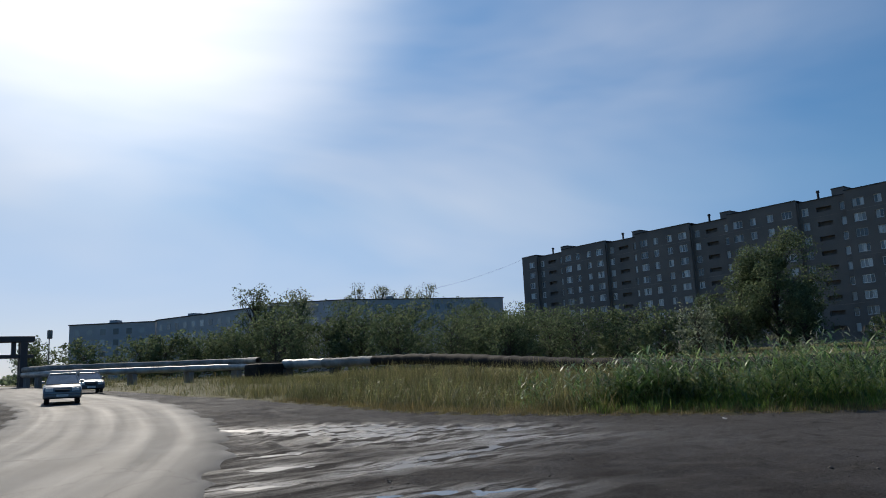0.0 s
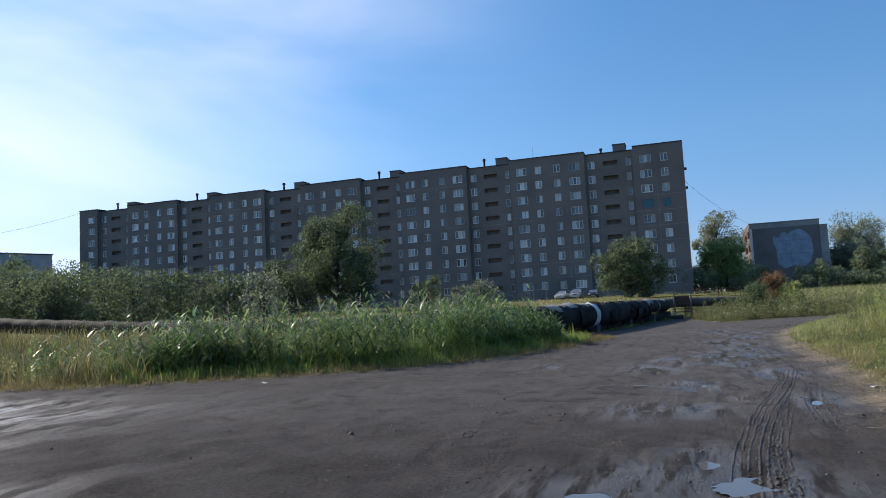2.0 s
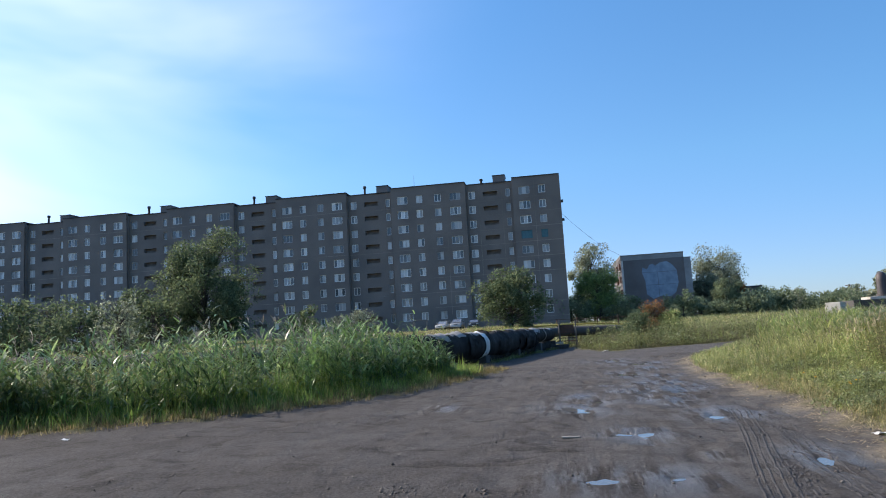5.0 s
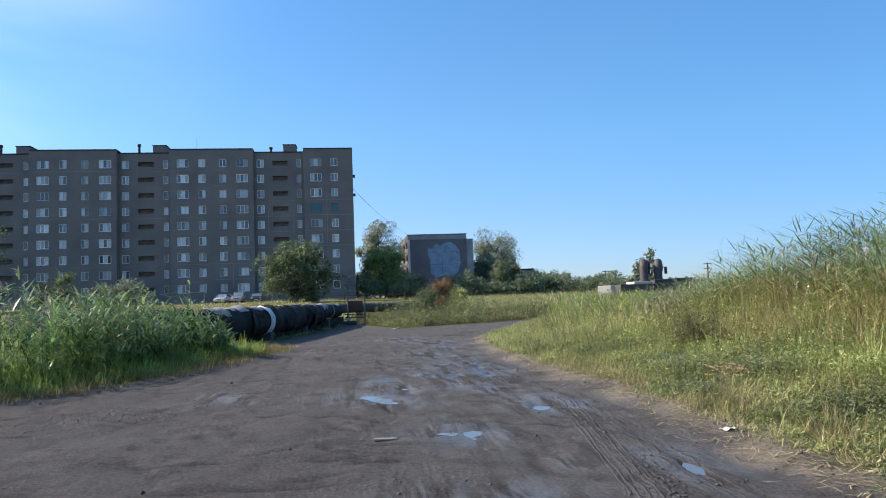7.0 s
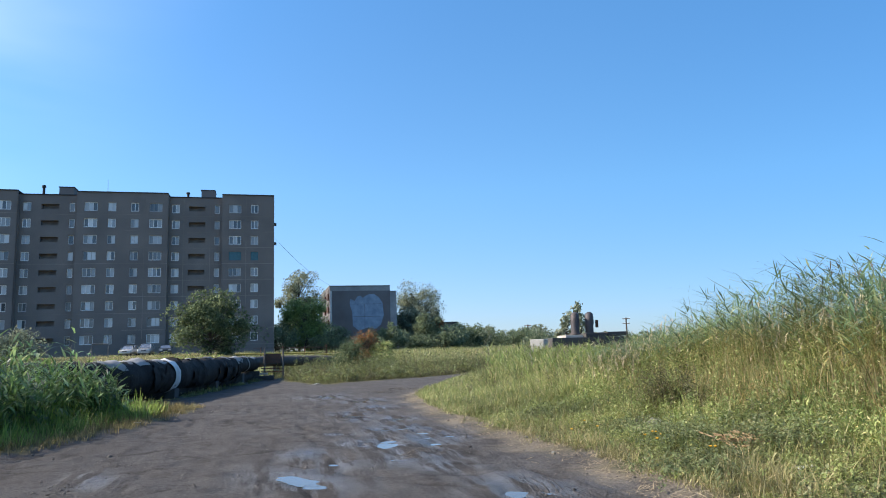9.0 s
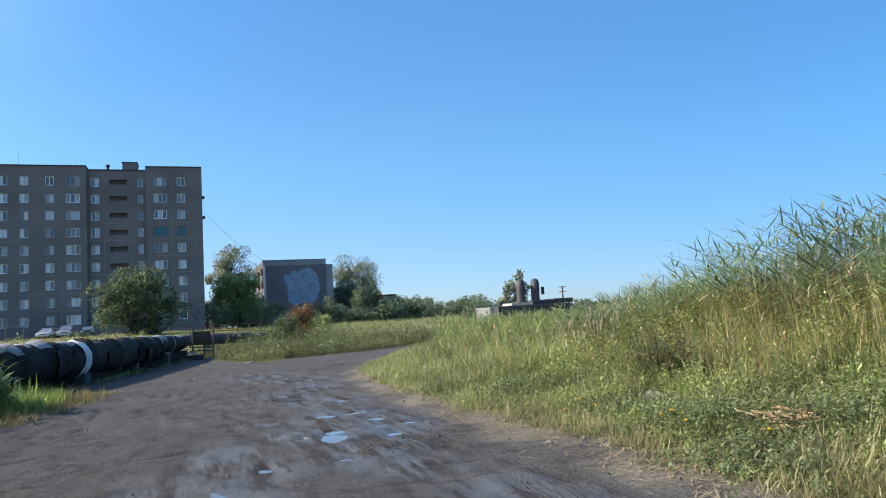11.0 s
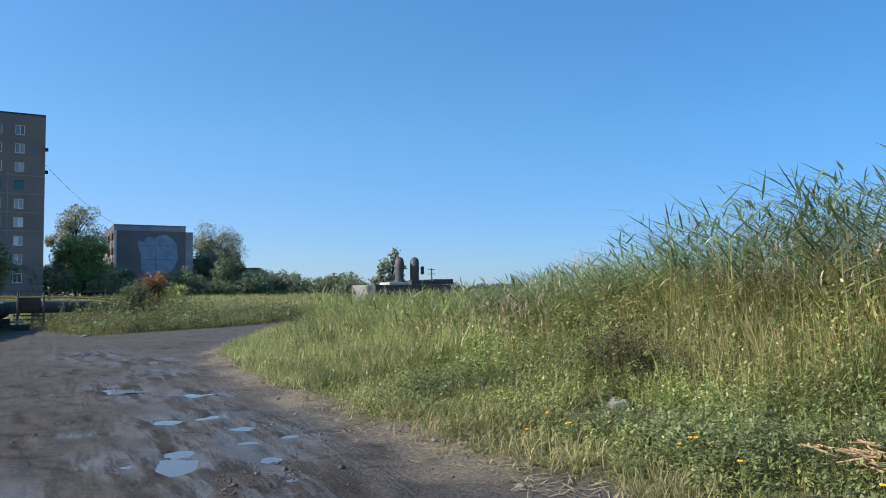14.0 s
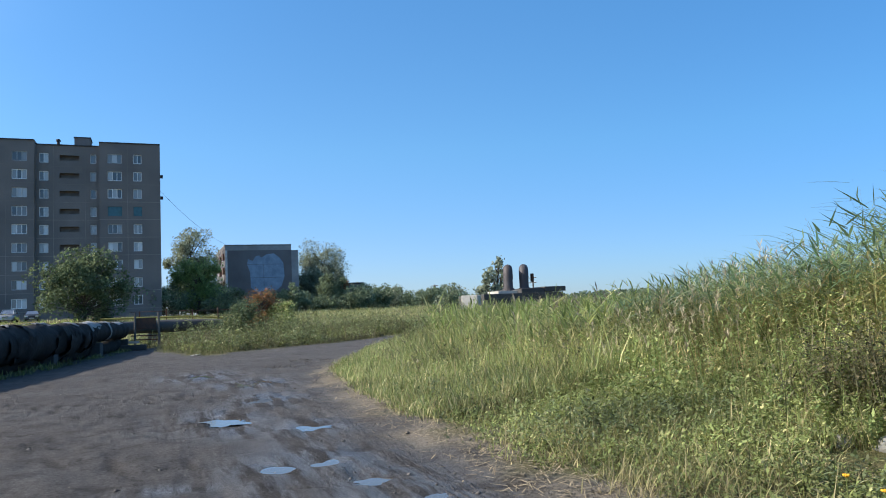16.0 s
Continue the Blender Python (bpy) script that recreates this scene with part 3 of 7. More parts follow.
# open water: x, y, half length, half width, turn
WAY_PUDDLES = [
    (11.45, -0.38, 0.36, 0.19, 5), (11.95, -0.44, 0.16, 0.12, 0), (10.1, -0.32, 0.15, 0.17, 0), (11.79, -0.06, 0.16, 0.09, 0), (12.8, -1.3, 0.13, 0.2, 0),
    (12.16, -1.43, 0.1, 0.1, 0), (12.09, -1.04, 0.12, 0.08, 0), (11.38, -1.02, 0.16, 0.1, 10), (10.65, -0.96, 0.1, 0.11, 0),
    (10.27, -0.83, 0.09, 0.06, 0), (9.31, -0.67, 0.09, 0.07, 0), (11.07, 0.84, 0.07, 0.08, 0), (9.99, 0.55, 0.09, 0.05, 0),
    (16.85, -0.45, 0.4, 0.24, 4), (16.2, -0.52, 0.18, 0.1, 0), (21.8, -1.43, 0.6, 0.4, 0), (24.5, -0.56, 0.6, 0.32, 0), (18.8, -1.31, 0.45, 0.25, 0),
]
YARD_PUDDLES = [
    (15.65, -1.29, 0.18, 0.2, 0), (13.7, -1.1, 0.24, 0.16, 5), (13.67, -0.61, 0.2, 0.13, 0), (9.1, 1.0, 0.34, 0.17, 15), (8.6, 0.86, 0.12, 0.11, 0),
    (3.5, 0.86, 0.11, 0.15, 0), (3.56, 0.25, 0.07, 0.11, 0), (6.05, 0.2, 0.17, 0.09, 0), (6.2, 0.42, 0.1, 0.09, 0), (4.25, -1.14, 0.26, 0.07, -8),
    (7.5, -1.02, 0.17, 0.22, 0), (7.95, -1.0, 0.1, 0.13, 0), (-0.12, -0.12, 0.24, 0.3, 0), (0.6, 0.2, 0.14, 0.07, 0), (-0.5, 0.92, 0.09, 0.35, 8),
    (-1.8, 6.18, 0.34, 0.22, 140), (-2.26, 6.66, 0.26, 0.13, 140), (-2.74, 6.9, 0.16, 0.1, 140),
]
SHEET = [  # thin water over the wet end of the yard
    (0.6, 18.0, 1.2, 0.36, 118), (1.9, 15.9, 1.4, 0.5, 120), (0.8, 15.9, 1.1, 0.3, 112), (2.9, 13.9, 1.2, 0.45, 120), (1.3, 13.6, 0.8, 0.3, 140), (2.5, 16.8, 0.9, 0.26, 118),
    (3.6, 12.2, 0.7, 0.26, 120), (-1.3, 8.95, 0.5, 0.12, 8), (-0.1, 9.45, 0.6, 0.14, 14), (1.0, 9.5, 0.6, 0.12, 18), (2.1, 10.1, 0.5, 0.11, 25),
    (-1.72, 12.3, 0.32, 0.2, -27), (-2.46, 10.4, 0.34, 0.16, -27), (-3.6, 9.0, 0.3, 0.14, -30)]
PUDDLES = [(x, y, 0.58 * a, 0.76 * b, turn) for x, y, a, b, turn in WAY_PUDDLES] + [(x, y, 0.78 * a, 0.74 * b, turn) for x, y, a, b, turn in YARD_PUDDLES] + SHEET
SOAKED = [  # shallow wet mud, no open water
    (1.1, 12.4, 2.6, 1.1, 112), (-1.1, 9.1, 1.0, 0.4, 130), (0.9, 16.7, 2.4, 0.9, 115), (0.0, 8.9, 0.9, 0.4, 140), (2.5, 10.6, 1.5, 0.6, 125), (1.4, 14.4, 2.4, 1.0, 105),
    (12.5, -0.46, 0.8, 0.16, 4), (10.7, -0.36, 0.5, 0.17, 3), (10.5, 0.93, 0.34, 0.12, 10), (9.2, 1.0, 0.6, 0.28, 15), (11.95, 0.23, 0.3, 0.18, 0),
    (11.6, -1.0, 1.0, 0.2, 8), (16.9, -0.48, 1.0, 0.34, 3), (13.9, -1.0, 0.8, 0.3, 5), (7.6, -1.02, 0.5, 0.3, 5), (4.4, -1.15, 0.5, 0.12, -8),
    (13.35, 0.17, 0.12, 0.3, 0), (13.9, -1.0, 0.3, 0.2, 0), (4.6, -0.33, 0.22, 0.12, 0), (6.0, 0.45, 0.26, 0.16, 0), (10.07, 3.27, 0.5, 0.2, 20), (18.8, -1.3, 0.9, 0.4, 0), (21.8, -1.4, 1.0, 0.6, -5),
    (24.5, -0.6, 1.2, 0.5, -10), (0.0, 0.0, 0.6, 0.45, 0), (0.1, 0.65, 0.5, 0.36, 0)]


DENTS = []   # small troughs and steps worn into the dirt: place, half length, half width, turn, depth
dent_dice = random.Random(12)
for _ in range(440):
    px, py = dent_dice.uniform(-4, 22), dent_dice.uniform(-2.0, 7.5)
    DENTS.append((px, py, dent_dice.uniform(0.12, 0.5), dent_dice.uniform(0.03, 0.08), dent_dice.gauss(75, 28) if dent_dice.random() < 0.6 else dent_dice.gauss(4, 10), dent_dice.uniform(0.01, 0.028)))


def dents(x, y):
    """Depth of the troughs at places."""
    x, y = np.asarray(x, float), np.asarray(y, float)
    out = np.zeros(x.shape)
    for px, py, a, b, turn, deep in DENTS:
        near = (np.abs(x - px) < 2 * a) & (np.abs(y - py) < 2 * a)
        if near.any():
            c, s = math.cos(radians(turn)), math.sin(radians(turn))
            u, v = ((x[near] - px) * c + (y[near] - py) * s) / a, (-(x[near] - px) * s + (y[near] - py) * c) / b
            v = v + 0.6 * u * u
            out[near] = np.maximum(out[near], deep * np.exp(-u * u - v * v))
    return out


def bumps(x, y, dist):
    """Small relief: lumps, tyre ruts along the way, hollows under the puddles."""
    out = np.zeros_like(x)
    for k, (ax, ay, ph, amp) in enumerate([(1.7, 0.9, 0.3, 0.010), (0.6, 2.3, 1.2, 0.011), (3.1, 2.6, 2.1, 0.006), (5.3, 4.1, 0.7, 0.004), (2.9, 7.2, 4.0, 0.004), (9.1, 3.3, 1.9, 0.003)]):
        out += 0.6 * amp * np.sin(ax * x + ph + 1.3 * np.sin(ay * 0.7 * y + k)) * np.sin(ay * y + 2 * ph + 1.1 * np.sin(ax * 0.6 * x + 2 * k))
    hollow = np.zeros_like(x)
    for px, py, a, b, turn in PUDDLES:
        c, s = math.cos(radians(turn)), math.sin(radians(turn))
        u, v = ((x - px) * c + (y - py) * s) / a, (-(x - px) * s + (y - py) * c) / b
        hollow = np.maximum(hollow, np.exp(-0.8 * (u * u + v * v)))
    ragged = 0.45 + 0.75 * np.exp(-((hollow - 0.45) / 0.35) ** 2)
    ragged = np.maximum(ragged, 1.35 * ease((y - 8.5) / 4))
    lump = np.random.default_rng(3)
    for k in range(26):
        wave, way, ph = lump.uniform(0.24, 0.9), lump.uniform(0, 6.3), lump.uniform(0, 6.3)
        f = 2 * np.pi / wave
        out += ragged * 0.0045 * wave ** 0.5 * np.sin(f * (x * math.cos(way) + y * math.sin(way)) + ph + 1.5 * np.sin(0.37 * f * (x * math.sin(way) - y * math.cos(way)) + k))
    near = np.exp(-((dist + 1.0) / 0.55) ** 2)
    out += near * 0.006 * np.sin(dist * 21.0 + 1.6 * np.sin(x * 0.9)) * np.sin(0.8 * x + 1) * (x > -2)
    out *= 1.0 - 0.6 * ease((y - 26) / 8)
    road = np.abs(x - np.interp(y, [-5, 2, 8, 14, 19.5, 26, 34, 44], [-20, -12.2, -8.0, -5.1, -3.0, -1.4, 0.2, 0.7])) * np.interp(y, [2, 8, 20], [0.75, 0.85, 0.95])
    out *= ease((road - 2.9) / 0.9)   # even under the asphalt
    out += 0.035 * np.exp(-((dist - 0.05) / 0.28) ** 2)
    out -= 0.024 * hollow
    out -= dents(x, y) * ease(-4 * dist)
    return out


def grid_lines(*spans):
    """Lines at uneven spacing: (from, to, step) after one another."""
    out = []
    for a, b, step in spans:
        out += list(np.arange(a, b - 1e-6, step))
    return np.array(out + [spans[-1][1]])


gx = grid_lines((-2600, -200, 300), (-200, -60, 20), (-60, -12, 2), (-12, -5, 0.35), (-5, 3, 0.07), (3, 14.2, 0.036), (14.2, 19, 0.08), (19, 26, 0.16), (26, 32, 0.3), (32, 60, 0.8), (60, 200, 8), (200, 2800, 260))
gy = grid_lines((-2600, -200, 300), (-200, -40, 16), (-40, -12, 1.5), (-12, -3, 0.35), (-3, -2, 0.09), (-2, 1.4, 0.034), (1.4, 3, 0.07), (3, 8, 0.12), (8, 19, 0.1), (19, 27, 0.2), (27, 36, 0.6), (36, 120, 3), (120, 260, 14), (260, 2800, 254))
X, Y = np.meshgrid(gx, gy, indexing="ij")
DIST = edge_distance(X, Y)
Z = land(X, Y) + np.where((X > -14) & (X < 60) & (Y > -14) & (Y < 40), bumps(X, Y, DIST), 0)
nx, ny = X.shape
ii, jj = np.meshgrid(np.arange(nx - 1), np.arange(ny - 1), indexing="ij")
quads = np.stack([ii * ny + jj, (ii + 1) * ny + jj, (ii + 1) * ny + jj + 1, ii * ny + jj + 1], -1).reshape(-1, 4)
ground = fast_object("ground", np.stack([X, Y, Z], -1).reshape(-1, 3), quads, M_GROUND)
ground.data.shade_smooth()
BACK = 0.14 * ease((X + 1) / 2) * ease((29 - X) / 5) * (Y < 0)   # the bank's turf stands back a little from the way
ragged = 0.16 * np.sin(3.1 * X + 1.7 * np.sin(2.3 * Y)) + 0.12 * np.sin(5.7 * Y + 2.1 * np.sin(4.1 * X))
DAMP = np.zeros_like(X)
for px, py, a, b, turn in PUDDLES:
    c_, s_ = math.cos(radians(turn)), math.sin(radians(turn))
    u_, v_ = ((X - px) * c_ + (Y - py) * s_) / (a * 1.5 + 0.4), (-(X - px) * s_ + (Y - py) * c_) / (b * 1.5 + 0.2)
    DAMP = np.maximum(DAMP, np.exp(-0.6 * (u_ * u_ + v_ * v_)))
for px, py, a, b, turn in SOAKED:
    c_, s_ = math.cos(radians(turn)), math.sin(radians(turn))
    u_, v_ = ((X - px) * c_ + (Y - py) * s_) / a, (-(X - px) * s_ + (Y - py) * c_) / b
    DAMP = np.maximum(DAMP, np.exp(-0.6 * (u_ * u_ + v_ * v_)))
MUD_SHADE = (0.12 + 0.76 * ease((1.0 - X) / 4)) * ease((Y + 0.3 + 2.4 * ease((1.0 - X) / 4) - 0.3 * X + 3 * ragged) / 3.6) * ease((26 - Y) / 8) * (X < 14)
# troughs darkened as well, their shade painted into the ground colour
MUD_SHADE = np.maximum(MUD_SHADE, 0.5 * ease(dents(X, Y) / 0.014))
MUD_SHADE = np.maximum(MUD_SHADE, 0.8 * ease((5.2 - X) / 6.0) * ease((X + 9) / 3) * (0.75 + ragged))   # darker towards the near end of the yard
for layer, value in (("damp", DAMP), ("mud", MUD_SHADE), ("dirt", np.clip(0.5 - (DIST - BACK + ragged) / 0.35, 0, 1)),
                     ("rim", 0.82 * np.exp(-((DIST - BACK + 0.12 + ragged) / 0.32) ** 2) * ease((X + 4) / 4) * ease((30 - X) / 8) * (Y < 1) * np.clip(0.75 + 0.5 * np.sin(1.9 * X), 0, 1))):
    at = ground.data.attributes.new(layer, "FLOAT", "POINT")
    at.data.foreach_set("value", value.ravel().astype(np.float32))
tagged(ground, "bare grey-brown dirt yard with ruts, grown over with grass beyond", "ground", kind="structure")


def relief(x, y):
    """Height of the ground's surface at a place."""
    x, y = np.atleast_1d(np.asarray(x, float)), np.atleast_1d(np.asarray(y, float))
    return land(x, y) + np.where((x > -14) & (x < 60) & (y > -14) & (y < 40), bumps(x, y, edge_distance(x, y)), 0)


def ground_z(x, y):
    return float(relief(x, y)[0])


# the asphalt road that comes down past the yard
road_line = dense([(3, 160), (2, 82), (1.2, 56), (0.7, 44), (0.2, 34), (-1.4, 26), (-3.0, 19.5), (-5.1, 14), (-8.0, 8), (-12.2, 2), (-20, -5), (-38, -18)], 0.4)
t_ = np.gradient(road_line, axis=0)
t_ /= np.linalg.norm(t_, axis=1)[:, None]
cross = np.stack([-t_[:, 1], t_[:, 0]], 1)
offs = np.array([-3.1, -2.9, -2.2, -1.5, -0.75, 0, 0.75, 1.5, 2.2, 2.9, 3.1])
along_ = np.arange(len(road_line)) * 0.4
fray = 0.14 * np.sin(1.3 * along_) + 0.1 * np.sin(3.7 * along_ + 1) + 0.08 * np.sin(7.9 * along_)
wide = offs[None, :] + np.where(np.abs(offs) > 2.8, np.sign(offs), 0)[None, :] * fray[:, None]
rp = road_line[:, None] + cross[:, None] * wide[..., None]
rut = -0.014 * (np.exp(-((np.abs(offs) - 1.5) / 0.35) ** 2) + np.exp(-((offs + 0.1) / 0.4) ** 2) * 0.3)
rz = land(rp[..., 0], rp[..., 1]) + 0.04 + rut[None] - 0.09 * (np.abs(offs) > 3.0)[None]
nr, nc = rz.shape
ii, jj = np.meshgrid(np.arange(nr - 1), np.arange(nc - 1), indexing="ij")
rq = np.stack([ii * nc + jj, ii * nc + jj + 1, (ii + 1) * nc + jj + 1, (ii + 1) * nc + jj], -1).reshape(-1, 4)
road = fast_object("road", np.concatenate([rp, rz[..., None]], -1).reshape(-1, 3), rq[:, ::-1], M_ASPHALT)
road.data.shade_smooth()
lay = road.data.attributes.new("lane", "FLOAT_VECTOR", "POINT")
lay.data.foreach_set("vector", np.stack([np.broadcast_to(along_[:, None], rz.shape), wide, np.zeros_like(rz)], -1).astype(np.float32).ravel())
tagged(road, "worn grey asphalt road, shining in low sun", "road", kind="structure")

for k, (px, py, a, b, turn) in enumerate(PUDDLES):
    zw = float(land(px, py)) - 0.0135 - 0.0015 * (k % 3)
    bm = bmesh.new()
    bmesh.ops.create_circle(bm, cap_ends=True, segments=56, radius=1.0)
    for v in bm.verts:   # a ragged outline
        w = v.co.normalized()
        reach = 1.0 + 0.5 * noise.noise(Vector((2.1 * w.x + 7 * k, 2.1 * w.y, 0))) + 0.22 * noise.noise(Vector((5 * w.x, 6 * w.y + 3 * k, 1)))
        v.co = Vector((w.x * reach * a * 1.6, w.y * reach * b * 1.6, 0))
    bmesh.ops.transform(bm, matrix=Matrix.Translation((px, py, zw)) @ pose(0, 0, 0, 0, 0, turn), verts=bm.verts)
    thin = k >= len(PUDDLES) - len(SHEET)
    if thin:   # a film that runs down with the ground
        for v in bm.verts:
            v.co.z = float(land(v.co.x, v.co.y)) - 0.012 - 0.0012 * (k % 4)
    tagged(part("puddle", bm, M_RUFFLED if thin else M_WATER, None), "shallow muddy puddle reflecting the sky", "puddle", "puddles on the dirt way", "structure")


# ---- the nine-storey slab ----
FX, CORNER, SECTION, STOREY, ROW_ONE, ROOF = 130.0, -0.57, 23.35, 2.8, 5.05, 29.9
SET_BACK, BASE_Z = 0.9, 1.6
WIDE, SINGLE, NARROW, LOGGIA = (2.05, 1.5), (1.25, 1.5), (0.85, 1.5), (2.7, 0.85)


def window_meshes(w, h, splits, name):
    """Frame and pane meshes of a window that faces -x, its middle at the origin."""
    f = bmesh.new()
    ys = [-w / 2]
    for k in range(splits):
        a = -w / 2 + 0.05 + k * (w - 0.1) / splits
        ys += [a + 0.05, a + (w - 0.1) / splits - 0.05]
    ys.append(w / 2)
    zs = [-h / 2, -h / 2 + 0.12, h / 2 - 0.1, h / 2]
    vs = [[f.verts.new((-0.05, y, z)) for z in zs] for y in ys]
    for i in range(len(ys) - 1):
        for j in range(3):
            if j != 1 or i % 2 == 0:
                f.faces.new((vs[i][j], vs[i][j + 1], vs[i + 1][j + 1], vs[i + 1][j]))
    made = bmesh.ops.extrude_face_region(f, geom=f.faces[:])
    bmesh.ops.translate(f, verts=[g for g in made["geom"] if isinstance(g, bmesh.types.BMVert)], vec=(0.1, 0, 0))
    bmesh.ops.recalc_face_normals(f, faces=f.faces)
    frame_mesh = bpy.data.meshes.new(name + "_frame")
    f.to_mesh(frame_mesh)
    f.free()
    frame_mesh.materials.append(M_FRAME)
    g = box(0.0, -(w - 0.07) / splits / 2 + 0.03, -h / 2 + 0.08, 0.015, (w - 0.07) / splits / 2 - 0.03, h / 2 - 0.07)
    pane_mesh = bpy.data.meshes.new(name + "_pane")
    g.to_mesh(pane_mesh)
    g.free()
    pane_mesh.materials.append(M_PANE)
    return frame_mesh, pane_mesh, [-w / 2 + 0.035 + (k + 0.5) * (w - 0.07) / splits for k in range(splits)]


KINDS = {"wide": (WIDE, 3), "single": (SINGLE, 2), "narrow": (NARROW, 1)}
WINDOWS = {k: window_meshes(*size, splits, k) for k, (size, splits) in KINDS.items()}


def put_window(kind, x, y, z, parent):
    frame_mesh, pane_mesh, places = WINDOWS[kind]
    w = new("window", frame_mesh)
    w.parent, w.location = parent, (x, y, z)
    for p in places:
        g = new("pane", pane_mesh)
        g.parent, g.location = w, (0.01, p, 0)
    return w


def wall_cell(vs, fs, x, y0, y1, z0, z1, hole, deep):
    """A piece of wall that faces -x with one opening and its reveals."""
    cy, cz, w, h = hole
    ys, zs = [y0, cy - w / 2, cy + w / 2, y1], [z0, cz - h / 2, cz + h / 2, z1]
    base = len(vs)
    vs += [(x, y, z) for y in ys for z in zs]
    for i in range(3):
        for j in range(3):
            if (i, j) != (1, 1):
                a = base + i * 4 + j
                fs.append((a, a + 1, a + 5, a + 4))
    b = len(vs)
    ring = [(ys[1], zs[1]), (ys[1], zs[2]), (ys[2], zs[2]), (ys[2], zs[1])]
    vs += [(x, y, z) for y, z in ring] + [(x + deep, y, z) for y, z in ring]
    for k in range(4):
        n = (k + 1) % 4
        fs.append((b + k, b + 4 + k, b + 4 + n, b + n))


def quad_box(vs, fs, x0, y0, z0, x1, y1, z1):
    b = len(vs)
    vs += [(x, y, z) for x in (x0, x1) for y in (y0, y1) for z in (z0, z1)]
    fs += [tuple(b + i for i in q) for q in ((0, 1, 3, 2), (4, 6, 7, 5), (0, 4, 5, 1), (2, 3, 7, 6), (0, 2, 6, 4), (1, 5, 7, 3))]


slab = empty("apartment_building", pose(0, 0, 0), "long nine-storey brown-grey panel apartment block in shade", "apartment building")
LOGGIA_BACK = bpy.data.meshes.new("loggia_back")
bm = box(0, -1.5, -0.6, 0.06, 1.5, 0.6)
bm.to_mesh(LOGGIA_BACK)
bm.free()
LOGGIA_BACK.materials.append(M_DARKROOM)
rows_z = [ROW_ONE + STOREY * k for k in range(9)]
seams_v, seams_f = [], []
rng = random.Random(5)
for s in range(6):
    y0 = CORNER + SECTION * s
    last = s == 5
    # columns: offset, kind, cell from, cell to, set back
    cols = [(3.35, "single", 0.0 if s == 0 else 1.3, 4.8, 0), (6.65, "wide", 4.8, 8.85, 0), (9.75, "narrow", 8.85, 10.9, 1), (13.1, "loggia", 10.9, 15.3, 1),
            (16.6, "single", 15.3, 17.8, 1), (19.75, "wide", 17.8, 21.5, 0)]
    cols.append((23.1, "single", 21.5, SECTION + 1.3, 0) if not last else (22.4, None, 21.5, SECTION, 0))
    vs, fs = [], []
    for off, kind, a, b, back in cols:
        x = FX + SET_BACK * back
        a, b = y0 + a, y0 + b
        quad_box(vs, fs, x, a, BASE_Z - 1.5, x + 0.5, b, rows_z[0] - 1.3)
        top = ROOF - (0.45 if back else 0.0)
        quad_box(vs, fs, x, a, rows_z[8] + 1.5, x + 0.5, b, top)
        for k, z in enumerate(rows_z):
            if kind is None:
                quad_box(vs, fs, x, a, z - 1.3, x + 0.3, b, z + 1.5)
                continue
            w, h = LOGGIA if kind == "loggia" else KINDS[kind][0]
            cz = z + (0.05 if kind == "loggia" else 0)
            wall_cell(vs, fs, x, a, b, z - 1.3, z + 1.5, (y0 + off, cz, w, h), 0.8 if kind == "loggia" else 0.3)
            if kind == "loggia":
                lb = new("loggia_back", LOGGIA_BACK)
                lb.parent, lb.location = slab, (x + 0.8, y0 + off, cz)
            elif s == 0 and k == 5 and kind in ("wide", "single") and off < 8:
                pane = part("window_cover", box(x + 0.12, y0 + off - w / 2, cz - h / 2, x + 0.2, y0 + off + w / 2, cz + h / 2), M_TEAL, slab, "teal painted window boarding")
            else:
                put_window(kind, x + 0.16, y0 + off, cz, slab)
            if s == 0 or k % 3 == 2:
                quad_box(seams_v, seams_f, x - 0.012, a, z - 1.33, x + 0.05, b, z - 1.27)
        if s == 0:
            quad_box(seams_v, seams_f, x - 0.014, a - 0.03, rows_z[0], x + 0.05, a + 0.03, top - 0.1)
        roof_v, roof_f = [], []
        quad_box(roof_v, roof_f, x - 0.14, a - 0.02, top, x + 14.5 - SET_BACK * back, b + 0.02, top + 0.16)
        mesh_object("roof_slab", roof_v, roof_f, M_ROOF, slab)
    for side in (8.85, 17.8):   # returns where the front steps back
        quad_box(vs, fs, FX + 0.3, y0 + side - 0.15, BASE_Z - 1, FX + SET_BACK + 0.3, y0 + side + 0.15, ROOF - 0.46)
    wall = mesh_object("wall", vs, fs, M_PANEL, slab)
    # lift house and vent stack on the roof
    part("lift_house", box(FX + 4.2, y0 + 10.4, ROOF - 0.3, FX + 7.6, y0 + 12.7, ROOF + 1.65), M_PANEL, slab)
    part("lift_house_roof", box(FX + 4.1, y0 + 10.3, ROOF + 1.65, FX + 7.7, y0 + 12.8, ROOF + 1.8), M_ROOF, slab)
    st = part("vent_stack", rod((FX + 3.5, y0 + 14.9, ROOF - 0.3), (FX + 3.5, y0 + 14.9, ROOF + (1.4 if s else 0.8)), 0.22, 0.22, 10), M_ROOF, slab)
    part("cowl", rod((FX + 3.5, y0 + 14.9, ROOF + (1.4 if s else 0.8)), (FX + 3.5, y0 + 14.9, ROOF + (1.8 if s else 1.1)), 0.36, 0.3, 10), M_ROOF, st)
mesh_object("panel_seam", seams_v, seams_f, M_SEAM, slab)
END = CORNER + 6 * SECTION
vs, fs = [], []
quad_box(vs, fs, FX + 0.3, CORNER + 0.02, 0.4, FX + 14.4, CORNER + 0.32, ROOF - 0.02)
